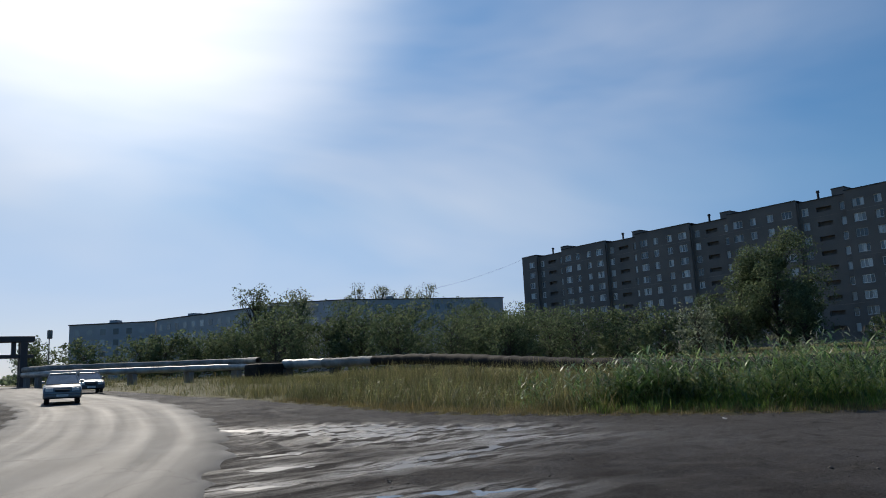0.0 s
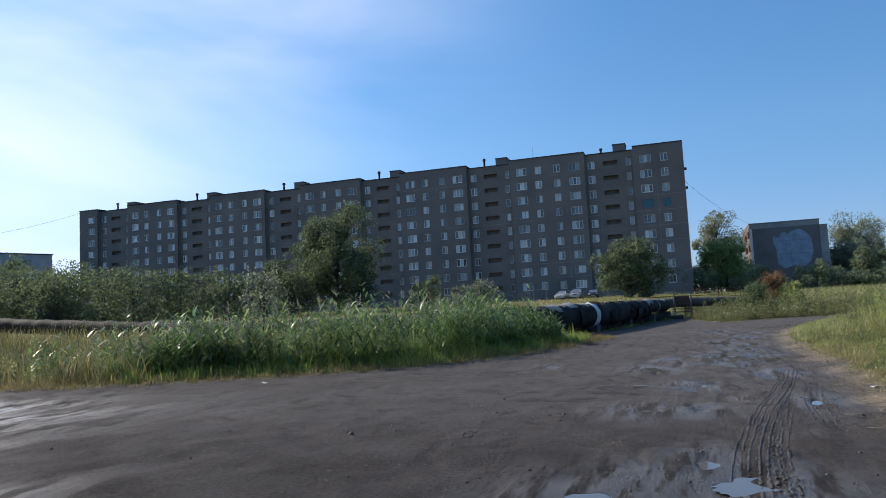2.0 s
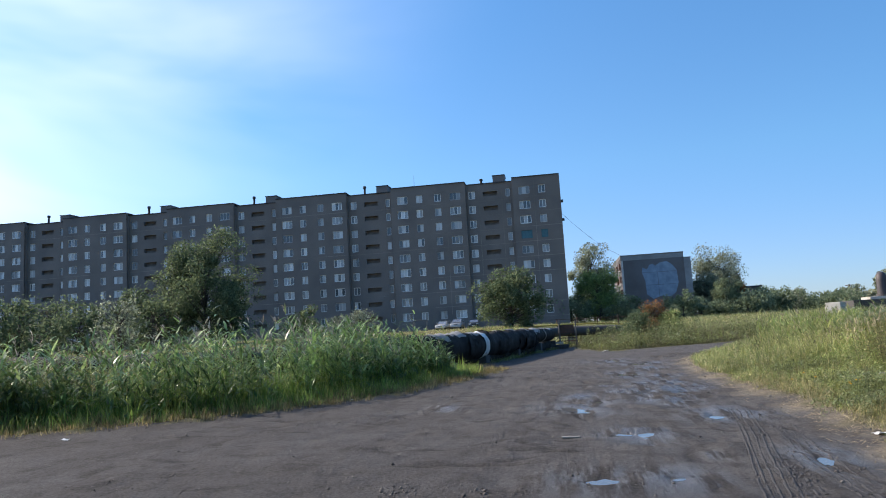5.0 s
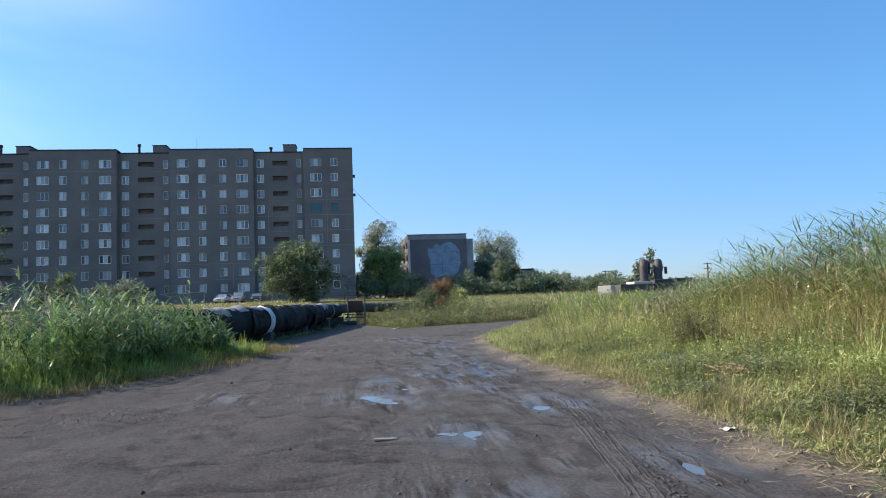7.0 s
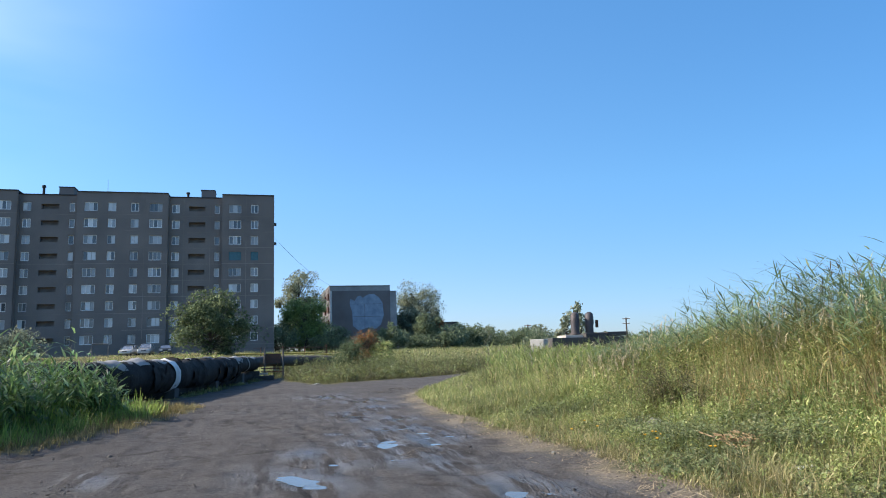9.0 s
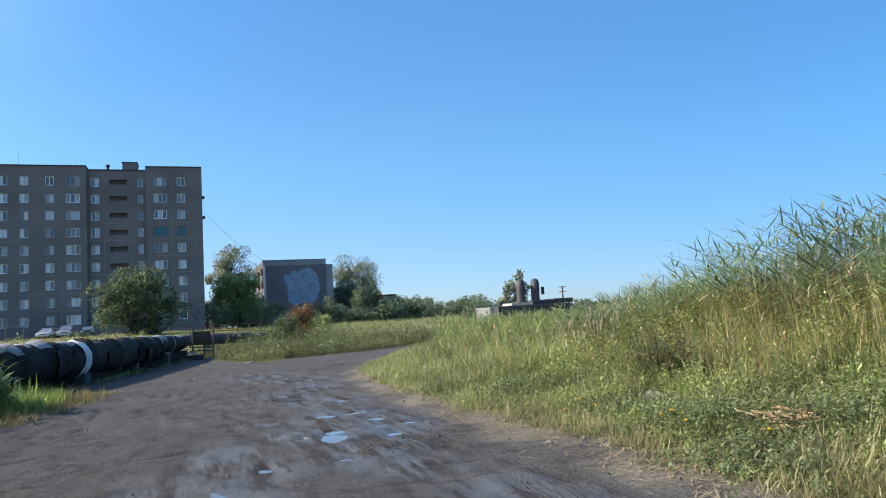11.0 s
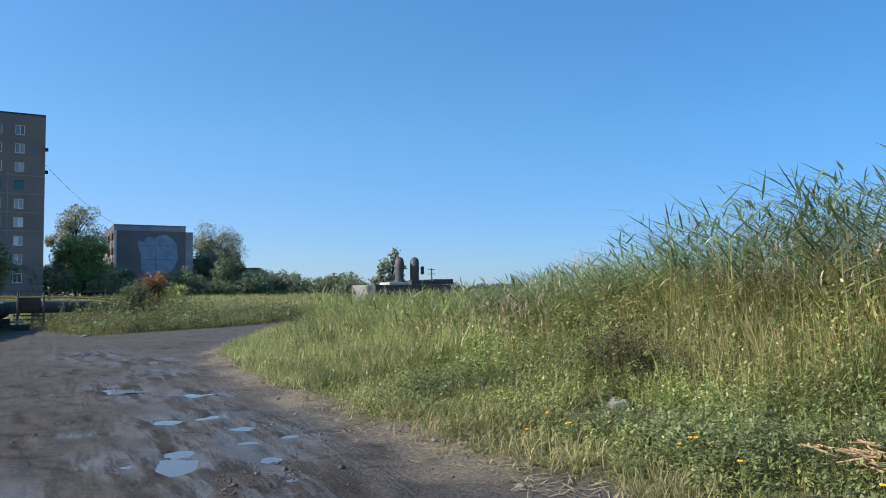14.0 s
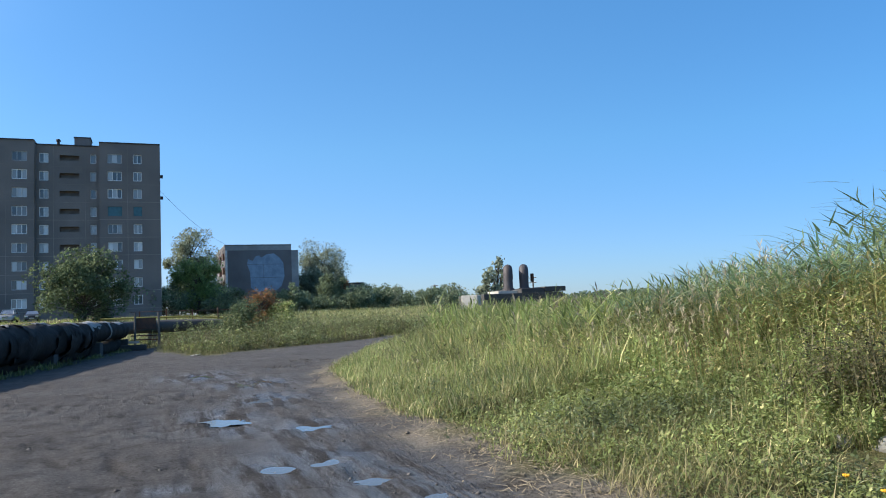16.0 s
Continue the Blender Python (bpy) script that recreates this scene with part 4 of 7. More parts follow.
quad_box(vs, fs, FX + 0.3, END - 0.32, 0.4, FX + 14.4, END - 0.02, ROOF - 0.02)
quad_box(vs, fs, FX + 14.0, CORNER + 0.33, 0.4, FX + 14.3, END - 0.33, ROOF - 0.02)
mesh_object("wall", vs, fs, M_PANEL, slab)
part("antenna", rod((FX + 3, 27.5, ROOF), (FX + 3, 27.5, ROOF + 3.0), 0.035, 0.02, 6), M_METAL, slab)
for z in (24.7, 21.2):
    part("wall_lamp", box(FX + 1.0, CORNER - 0.45, z, FX + 1.4, CORNER + 0.03, z + 0.5, 0.05), M_ROOF, slab)


# ---- the five-storey house with its bare end wall ----
KX, KY0, KY1, KTOP = 155.0, -27.1, -12.5, 15.9
house = empty("apartment_house", pose(0, 0, 0), "five-storey brick house with a faded blue patch on the end wall", "apartment building")
part("end_wall", box(KX, KY0 + 1.5, 0.8, KX + 0.5, KY1, KTOP), M_ENDWALL, house)
part("corner_strip", box(KX - 0.06, KY1 - 0.5, 0.9, KX - 0.002, KY1 - 0.1, KTOP - 0.9), M_WHITE, house, "pale corner strip")
part("corner_strip", box(KX - 0.05, KY0 + 0.1, 0.9, KX + 0.6, KY0 + 1.49, KTOP - 1.2), M_PALEPANEL, house, "pale corner strip")
part("top_band", box(KX - 0.05, KY0 + 1.52, KTOP - 0.95, KX - 0.002, KY1 - 0.05, KTOP - 0.02), M_PALEPANEL, house, "pale grey band under the roof edge")
part("parapet", box(KX - 0.1, KY0 + 1.45, KTOP, KX + 24, KY1 + 0.05, KTOP + 0.22), M_GREYCON, house)
part("parapet", box(KX - 0.05, KY0 + 0.05, KTOP - 1.2, KX + 24, KY0 + 1.44, KTOP - 1.0), M_GREYCON, house)
side_v, side_f = [], []
for k in range(5):
    for c in range(6):
        z, y = 3.6 + 2.8 * k, 0
        a = KX + 0.6 + 3.6 * c
        quad_box(side_v, side_f, a, KY1 - 0.4, z - 1.4, a + 3.6, KY1 - 0.05, z - 0.6)
        quad_box(side_v, side_f, a, KY1 - 0.4, z - 0.6, a + 1.0, KY1 - 0.05, z + 1.4)
        quad_box(side_v, side_f, a + 2.6, KY1 - 0.4, z - 0.6, a + 3.6, KY1 - 0.05, z + 1.4)
        quad_box(side_v, side_f, a + 1.0, KY1 - 0.4, z + 0.8, a + 2.6, KY1 - 0.05, z + 1.4)
mesh_object("side_wall", side_v, side_f, M_ENDWALL, house)
side_window = bpy.data.meshes.new("side_window")
bm = box(0, -0.04, -0.7, 1.6, 0.04, 0.7)
bm.to_mesh(side_window)
bm.free()
side_window.materials.append(M_PANE)
for k in range(5):
    for c in range(6):
        w = new("window", side_window)
        w.parent, w.location = house, (KX + 1.6 + 3.6 * c, KY1 - 0.28, 3.7 + 2.8 * k)
    for c in (0, 2):
        a, z = KX + 1.0 + 3.6 * c, 3.0 + 2.8 * k
        part("balcony", box(a, KY1 - 0.05, z - 1.0, a + 2.9, KY1 + 0.3, z + 0.25, 0.03), M_RUST, house, "rust-brown balcony front")
part("back_wall", box(KX + 0.5, KY0 + 1.5, 0.8, KX + 23.5, KY0 + 1.9, KTOP - 0.05), M_ENDWALL, house)
# the patch of old paint, ragged in outline
bm = bmesh.new()
outline = [(-16.3, 13.4), (-17.3, 12.9), (-17.9, 13.9), (-18.7, 14.1), (-19.2, 13.6), (-20.3, 14.3), (-21.8, 14.5), (-23.0, 13.7), (-23.9, 12.4), (-24.1, 9.6), (-23.4, 7.5),
           (-22.2, 6.5), (-20.0, 6.8), (-18.2, 6.2), (-16.8, 7.3), (-16.7, 10.4), (-16.1, 12.2)]
ring = [bm.verts.new((KX - 0.012, y, z)) for y, z in ((-20.55 + 0.92 * (y + 20.2), 10.3 + 0.95 * (z - 10.3)) for y, z in outline)]
back = [bm.verts.new((KX + 0.01, v.co.y, v.co.z)) for v in ring]
bm.faces.new(ring)
for k in range(len(ring)):
    n_ = (k + 1) % len(ring)
    bm.faces.new((ring[k], back[k], back[n_], ring[n_]))
bmesh.ops.recalc_face_normals(bm, faces=bm.faces)
part("paint_patch", bm, M_PATCH, house, "faded pale blue paint patch")
for a, b, z in ((-16.4, -23.9, 12.1), (-16.8, -23.6, 9.4)):
    part("seam", box(KX - 0.02, b, z - 0.035, KX - 0.004, a, z + 0.035), M_ENDWALL, house)
part("seam", box(KX - 0.02, -20.05, 6.9, KX - 0.004, -19.98, 12.0), M_ENDWALL, house)


# ---- long low blocks in the far left ----
def plain_block(p, q, depth, z0, z1, name, label, storeys=5, front=1):
    """A block whose front runs from p to q, with rows of windows."""
    p, q = Vector((*p, 0)), Vector((*q, 0))
    along = (q - p).normalized()
    length = (q - p).length
    m = Matrix.Translation(p) @ Matrix.Rotation(math.atan2(along.y, along.x), 4, "Z")
    b = empty(name, m, label, "apartment building", "far blocks")
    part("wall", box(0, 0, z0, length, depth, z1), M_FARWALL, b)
    part("roof", box(-0.2, -0.2, z1, length + 0.2, depth + 0.2, z1 + 0.25), M_ROOF, b)
    g = bmesh.new()
    add_box(g, -0.7, -0.03, -0.75, 0.7, 0.03, 0.75)
    me = bpy.data.meshes.new("far_window")
    g.to_mesh(me)
    g.free()
    me.materials.append(M_PANE)
    for k in range(storeys):
        for c in range(int(length / 3.4)):
            w = new("window", me)
            w.parent, w.location = b, (2 + 3.4 * c, 0.0, z1 - 2.0 - 2.8 * k)
    for c in range(int(length / 22)):
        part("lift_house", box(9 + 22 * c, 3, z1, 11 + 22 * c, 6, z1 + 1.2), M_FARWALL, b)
    return b


plain_block((30.5, 206), (48, 192), 12, 1, 16.4, "apartment_block", "distant five-storey block, haze put into its wall colour", 4)
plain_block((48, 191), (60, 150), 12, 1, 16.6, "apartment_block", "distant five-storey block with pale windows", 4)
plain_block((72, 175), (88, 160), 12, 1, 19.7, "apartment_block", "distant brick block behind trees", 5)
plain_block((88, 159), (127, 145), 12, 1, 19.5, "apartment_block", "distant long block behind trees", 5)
# a low shed behind the poplars beside the brick house
shed = empty("shed", pose(156, -40.4, 1.4), "flat-roofed brick shed behind trees", "shed")
part("wall", box(0, 0, 0, 8, 5.2, 6.2), M_ENDWALL, shed)
part("roof", box(-0.3, -0.5, 6.2, 8.3, 5.5, 6.5), M_ROOF, shed)


# ---- the heating main and what stands by it ----
def pipe_radius(n, step, base, seed):
    """Wraps of uneven thickness along a lagged pipe."""
    r = np.random.default_rng(seed)
    s = np.arange(n) * step
    lumps = sum(0.028 * np.sin(s * f + r.uniform(0, 6)) for f in (0.9, 2.3, 4.1, 7.7))
    return base * (1 + lumps + 0.04 * (np.sin(s * 2 * np.pi / 2.3) > 0.93) + 0.02 * r.standard_normal(n))


main_plan = dense([(47.0, 1.95), (44, 2.0), (38, 2.95), (30, 4.2), (27.5, 4.65), (24, 5.4), (21.6, 6.2), (21.3, 9), (21.8, 14), (22.6, 28), (24, 40), (24, 50), (21.2, 60)], 0.22)
main_z = land(main_plan[:, 0], main_plan[:, 1]) * 0.9 + 0.81 + 0.03 * np.sin(np.arange(len(main_plan)) * 0.05) + 0.8 * ease((main_plan[:, 1] - 14) / 32)
main_path = np.column_stack([main_plan, main_z])
radii = pipe_radius(len(main_path), 0.22, 0.54, 2) * np.where(main_path[:, 0] > 38.3, 0.72, 1.0) * (1 - 0.28 * ease((main_path[:, 1] - 9) / 5))
main_path[:, 2] += np.where(main_path[:, 0] > 38.3, 0.14, 0.0)
heat_main = empty("heating_pipe", pose(0, 0, 0), "thick sagging heating main in torn black wrap with pale patches", "pipe")


def stretch_of(path, radii, a, b, mat, name, seed, label="", grow=1.0):
    i = [k for k in range(len(path)) if a <= k < b]
    v, f = tube(path[i], radii[i] * grow, 20, 0.03, seed)
    return tagged(mesh_object(name, v, f, mat, heat_main, True), label)


def at_x(x):
    return int(np.argmin(np.abs(main_path[:, 0] - x) + (main_path[:, 1] > 6.6) * 50))


cuts = [0, at_x(37.6), at_x(25.2), int(np.argmin(np.abs(main_path[:, 1] - 49))), int(np.argmin(np.abs(main_path[:, 1] - 55))), len(main_path)]
for k, (mat, label) in enumerate([(M_WRAP, "black tarred wrap"), (M_WRAP, "torn black tarred wrap"), (M_WRAP, "frayed black wrap"), (M_PALEWRAP, "weathered pale wrap"), (M_TIN, "tin jacket")]):
    stretch_of(main_path, radii, cuts[k], cuts[k + 1] + 1, mat, "lagging", 10 + k, label)
band = at_x(27.6)
stretch_of(main_path, radii, band, band + 3, M_WHITE, "band", 30, "white painted band", 1.07)
for x in (37.9, 41.2, 34.5, 31.0, 25.6):
    stretch_of(main_path, radii, at_x(x), at_x(x) + 2, M_PALEWRAP if x > 37 else M_WRAP, "strap", 40, "", 1.06)
for k in range(8, len(main_path), 27):
    x, y, z = main_path[k]
    t = main_path[min(k + 1, len(main_path) - 1)] - main_path[k - 1]
    bm = bmesh.new()
    add_box(bm, -0.25, -0.45, 0, 0.25, 0.45, z - 0.42 - ground_z(x, y) + 0.05, 0.03)
    sup = part("support", bm, M_SLAB, heat_main, "dark concrete support block")
    sup.matrix_world = Matrix.Translation((x, y, ground_z(x, y) - 0.05)) @ Matrix.Rotation(math.atan2(t[1], t[0]), 4, "Z")

# added black pipe for the shadowed gap underneath; torn wrap hangs and lies about
low_line = main_path[: at_x(22.6)].copy()
low_line[:, 1] += 0.12
low_line[:, 2] = 0.27 + 0.06 * np.sin(np.arange(len(low_line)) * 0.21)
v, f = tube(low_line, pipe_radius(len(low_line), 0.22, 0.3, 5), 14, 0.04, 6)
tagged(mesh_object("gap_pipe", v, f, M_WRAP, heat_main, True), "added black pipe filling the shadowed gap under the main")


def shell(i0, i1, a0, a1, mat, grow, seed, name="patch", label=""):
    """A torn piece of wrap over part of the pipe's round, between two angles (90 is on top)."""
    r = np.random.default_rng(seed)
    p, rad = main_path[i0:i1], radii[i0:i1] * grow
    t = np.gradient(p, axis=0)
    t /= np.linalg.norm(t, axis=1)[:, None]
    side = np.cross(t, (0, 0, 1.0))
    n, m = len(p), 9
    s = np.linspace(0, 1, m)
    lo = radians(a0) + 0.22 * r.standard_normal(n)
    hi = radians(a1) + 0.22 * r.standard_normal(n)
    a = lo[:, None] * (1 - s) + hi[:, None] * s
    v = p[:, None] + (side[:, None] * np.cos(a)[..., None] + np.array([0, 0, 1.0]) * np.sin(a)[..., None]) * (rad[:, None] * (1 + 0.025 * r.standard_normal((n, m))))[..., None]
    ii, jj = np.meshgrid(np.arange(n - 1), np.arange(m - 1), indexing="ij")
    q = np.stack([ii * m + jj, ii * m + jj + 1, (ii + 1) * m + jj + 1, (ii + 1) * m + jj], -1).reshape(-1, 4)
    return tagged(mesh_object(name, v.reshape(-1, 3), q, mat, heat_main, True), label)


rags = random.Random(9)
# pale torn patches; along the top they also paint in its sunlit line
for k, (x0, x1, a0, a1) in enumerate([(44.5, 42.5, 60, 125), (41.8, 40.6, 70, 120), (39.9, 37.9, 40, 150), (36.8, 35.9, 75, 115), (33.6, 32.2, 80, 118), (30.6, 29.8, 78, 110), (28.8, 28.1, 70, 120),
                                       (26.9, 25.9, 78, 125), (25.0, 23.8, 60, 130), (23.4, 22.4, 70, 140)]):
    i0, i1 = sorted((at_x(x0), at_x(x1)))
    shell(i0, max(i1, i0 + 4), a0, a1, M_PALEWRAP, 1.05, 60 + k, label="pale torn patch of wrap with the sunlit top painted in")
front = 0 if main_path[at_x(30)][1] > main_path[at_x(30)][1] + (np.cross(main_path[at_x(30) + 1] - main_path[at_x(30)], (0, 0, 1.0)))[1] else 180
for k in range(16):
    x0 = rags.uniform(22.6, 40)
    i0 = at_x(x0)
    drop = rags.uniform(30, 62)
    a0, a1 = (-drop, 20) if front == 0 else (160, 180 + drop)
    shell(i0, i0 + rags.randint(4, 9), a0, a1, M_WRAP, 1.08 + 0.25 * rags.random() * (k % 3 == 0), 90 + k, "flap", "torn flap of black wrap")

# the stretch behind the frame, running off beside the weeds
side_main = empty("heating_pipe", pose(0, 0, 0), "dark lagged heating pipe with a thin yellow gas pipe above", "pipe")
v, f = tube(dense([(47.6, 2.4, 1.0), (50, 1.2, 1.08), (51, -2.6, 1.02), (52, -5.4, 0.7), (53, -9, 0.1)], 0.3), 0.34, 16, 0.02, 5)
mesh_object("lagging", v, f, M_SLAB, side_main, True)
v, f = tube(dense([(49.4, 3.0, 1.56), (50.2, 1.2, 1.56), (51.2, -2.6, 1.52), (52.4, -6, 0.9)], 0.5), 0.05, 8)
tagged(mesh_object("gas_pipe", v, f, material("yellow_pipe", (0.45, 0.33, 0.06), None, 2.0, 0.6), side_main, True), "thin yellow gas pipe")
for y in (0.5, -2.2):
    x = 50.4 + 0.18 * (1 - y)
    part("support", box(x - 0.25, y - 0.2, 0, x + 0.25, y + 0.2, 0.85, 0.02), M_GREYCON, side_main)

# two pipes over on the far side of the yard and the portal that lifts them over the road
for off, lift, mat in ((0.0, 0.0, M_TIN), (1.3, 0.55, M_PALEWRAP)):
    far = empty("heating_pipe", pose(0, 0, 0), "pale heating pipe on low supports by the road", "pipe", "pipes by the road")
    plan = dense([(20.2, 62 + off), (21.5, 69 + off), (16, 75.5 + off), (6, 79 + off), (5.2, 86 + off), (5.2, 92.5)], 0.5)
    path = np.column_stack([plan, land(plan[:, 0], plan[:, 1]) + 1.4 + lift])
    v, f = tube(path, pipe_radius(len(path), 0.5, 0.31, 7), 14, 0.02, 8)
    mesh_object("lagging", v, f, mat, far, True)
    for k in range(3, len(path) - 2, 11):
        x, y, z = path[k]
        g = ground_z(x, y)
        part("support", box(x - 0.2, y - 0.2, g - 0.05, x + 0.2, y + 0.2, z - 0.33, 0.02), M_GREYCON, far)
portal = empty("pipe_portal", pose(0, 0, 0), "dark steel portal carrying pipes over the road", "pipe bridge")
gz = float(land(0, 94))
for x in (5.2, -7.5):
    for y in (93.2, 94.6):
        part("post", box(x - 0.35, y - 0.25, gz - 0.1, x + 0.35, y + 0.25, 7.0, 0.03), M_COWL, portal)
part("girder", box(-9.5, 92.9, 6.4, 6.2, 94.9, 7.05, 0.04), M_COWL, portal)
part("girder", box(-9.5, 93.1, 4.6, 6.2, 94.7, 5.0, 0.04), M_COWL, portal)
for x in (4.2, 2.1, 0.0, -2.1, -4.2):
    part("brace", box(x - 0.22, 93.2, 5.0, x + 0.22, 93.7, 6.4), M_COWL, portal)
for y in (93.5, 94.3):
    part("riser", rod((5.2, y, 2.6), (5.2, y, 6.2), 0.34, 0.34, 12), M_COWL, portal, "lagged pipe riser")

heap = empty("concrete_cover", pose(20.0, 60.6, float(land(20, 60.6)) - 0.1, 0, 0, 12), "dark tarred cover over a pipe chamber", "pipe cover")
bm = box(-1.9, -1.2, 0, 1.9, 1.2, 1.75, 0.35)
part("cover", bm, M_WRAP, heap)
part("hatch", box(-0.6, -0.6, 1.75, 0.6, 0.6, 1.85, 0.03), M_RUST, heap)

# the rusty frame by the way
gate = empty("iron_gate", pose(46.0, 0.7, ground_z(46, 0.7)), "rusty iron frame with a dark sheet beside the pipe", "gate")
for y in (0.55, -0.55):
    part("post", rod((0, y, -0.1), (0.02, y * 0.98, 1.78), 0.06, 0.05, 8), M_WOODPOLE, gate, "weathered grey-brown post")
part("sheet", box(0.1, -0.42, 0.95, 0.13, 0.6, 1.5, 0.005), M_RUST, gate, "dark rusty sheet of iron")
for z in (0.42, 0.62):
    part("crossbar", rod((0, -0.62, z), (0, 0.75, z + 0.03), 0.03, 0.03, 6), M_RUST, gate)
part("board", box(-0.12, 0.35, 0.28, 0.02, 1.3, 0.4, 0.01), M_CONCRETE, gate, "pale board across the frame")
beam = empty("concrete_beam", pose(44.6, 1.9, ground_z(44.6, 1.9), 0, 0, 80), "dark concrete beam lying under the pipe", "beam")
part("beam", box(-1.2, -0.15, 0.0, 1.2, 0.15, 0.26, 0.03), M_SLAB, beam)

# rails of a low fence and a drying frame before the slab
fence = empty("rail_fence", pose(0, 0, 0), "low rusty tube rail fence", "fence")
for k in range(6):
    y = 1.5 - 2.0 * k
    g = ground_z(70, y)
    part("post", rod((70, y, g - 0.1), (70, y, 2.35 if k % 2 else 2.25), 0.05, 0.05, 6), M_RUST, fence)
for z in (2.2, 1.7):
    part("rail", rod((70, 2.2, z), (70, -9.2, z - 0.15), 0.022, 0.022, 6), M_RUST, fence)
dry = empty("drying_frame", pose(105, 22.2, ground_z(105, 22.2)), "bare metal frame for drying clothes", "frame")
for y in (-1.0, 1.0):
    part("post", rod((0, y, -0.1), (0, y, 1.75), 0.06, 0.06, 6), M_METAL, dry)
part("bar", rod((0, -1.1, 1.75), (0, 1.1, 1.75), 0.06, 0.06, 6), M_METAL, dry)


# ---- cars ----
def car(m, paint, label, group, tall=1.0, hatch=False):
    """A car, its nose along +x, standing on z = 0."""
    c = empty("car", m, label, "car", group)
    side = [(-2.1, 0.32), (-2.15, 0.62), (-2.05, 0.86), (-1.5, 0.92), (-0.95, 0.95), (0.85, 0.93), (1.75, 0.83), (2.08, 0.68), (2.12, 0.38), (1.95, 0.26), (-1.95, 0.26)]
    if hatch:
        side[2:4] = [(-2.1, 0.95), (-1.9, 1.0)]
    bm = bmesh.new()
    loops = []
    for y, inset in ((-0.84, 0.05), (-0.76, 0.0), (0.76, 0.0), (0.84, 0.05)):
        loops.append([bm.verts.new((x * (1 - inset * 0.5), y, 0.26 + (z - 0.26) * (1 - inset) * tall)) for x, z in side])
    for a, b in zip(loops[:-1], loops[1:]):
        for k in range(len(side)):
            n = (k + 1) % len(side)
            bm.faces.new((a[k], a[n], b[n], b[k]))
    bm.faces.new(loops[0][::-1]), bm.faces.new(loops[-1])
    bmesh.ops.recalc_face_normals(bm, faces=bm.faces)
    bmesh.ops.bevel(bm, geom=bm.edges[:], offset=0.03, segments=2, affect="EDGES", clamp_overlap=True)
    part("body", bm, paint, c, smooth=True)
    roof_z, low = 1.43 * tall, 0.92 * tall
    back, rear = (-1.95, -1.7) if hatch else (-1.55, -0.95)
    bm = bmesh.new()
    b0 = [bm.verts.new(p) for p in ((back, -0.74, low), (1.0, -0.74, low), (1.0, 0.74, low), (back, 0.74, low))]
    t0 = [bm.verts.new(p) for p in ((rear, -0.58, roof_z - 0.06), (0.25, -0.58, roof_z - 0.06), (0.25, 0.58, roof_z - 0.06), (rear, 0.58, roof_z - 0.06))]
    for k in range(4):
        n = (k + 1) % 4
        bm.faces.new((b0[k], b0[n], t0[n], t0[k]))
    bm.faces.new(t0)
    part("glasshouse", bm, M_GLASS, c, "dark car windows")
    part("roof", box(rear - 0.03, -0.6, roof_z - 0.07, 0.28, 0.6, roof_z, 0.03), paint, c)
    for y in (-0.67, 0.67):
        for xa, xb in ((1.0, 0.26), (back, rear), (-0.3, -0.3)):
            part("pillar", rod((xa, y * (1.1 if xa != xb else 1.08), low - 0.02), (xb, y * 0.88, roof_z - 0.04), 0.035, 0.03, 6), paint, c)
        part("headlight", box(1.98, y * 0.85 - 0.17, 0.58 * tall, 2.1, y * 0.85 + 0.17, 0.74 * tall, 0.03), M_LIGHT, c, "clear headlight")
        part("mirror", box(0.75, y * 1.3 - 0.08, 0.95 * tall, 0.88, y * 1.3 + 0.08, 1.08 * tall, 0.02), paint, c)
        for x in (-1.3, 1.32):
            w = part("wheel", rod((x, y * 1.02 - 0.1, 0.31), (x, y * 1.02 + 0.1, 0.31), 0.31, 0.31, 20), M_RUBBER, c)
            part("rim", rod((x, y * 1.02 - 0.105, 0.31), (x, y * 1.02 + 0.105, 0.31), 0.19, 0.19, 12), M_METAL, w)
    part("grille", box(2.06, -0.32, 0.56 * tall, 2.14, 0.32, 0.66 * tall, 0.02), M_RUBBER, c)
    part("bumper", box(1.95, -0.8, 0.3, 2.17, 0.8, 0.47, 0.05), paint, c)
    part("plate", box(2.16, -0.26, 0.36, 2.18, 0.26, 0.47), M_WHITE, c)
    return c


P_SILVER = material("silver_paint", (0.42, 0.43, 0.44), (0.36, 0.37, 0.38), 1.0, 0.3, 0.4, bump=0.0, coat=0.7)
P_GREY = material("grey_car_paint", (0.16, 0.165, 0.175), (0.13, 0.135, 0.14), 1.0, 0.3, 0.5, bump=0.0, coat=0.7)
P_WHITE = material("white_car_paint", (0.5, 0.5, 0.49), (0.42, 0.42, 0.41), 1.0, 0.3, bump=0.0, coat=0.7)
P_DARK = material("dark_car_paint", (0.04, 0.045, 0.055), None, 1.0, 0.3, 0.3, bump=0.0, coat=0.7)
for x, y, turn, paint, label, tall, hatch in (
        (-0.05, 41.2, -100, P_GREY, "silver estate car on the road with shining windscreen", 1.06, True),
        (4.15, 55.5, -97, P_DARK, "dark saloon car on the road with shining bonnet", 1.0, False),
        (0.3, 79.0, -92, P_DARK, "dark car far down the road", 1.0, False)):
    z = float(land(x, y)) + 0.03
    car(pose(x, y, z, 0, 0, turn), paint, label, "cars on the road", tall, hatch)
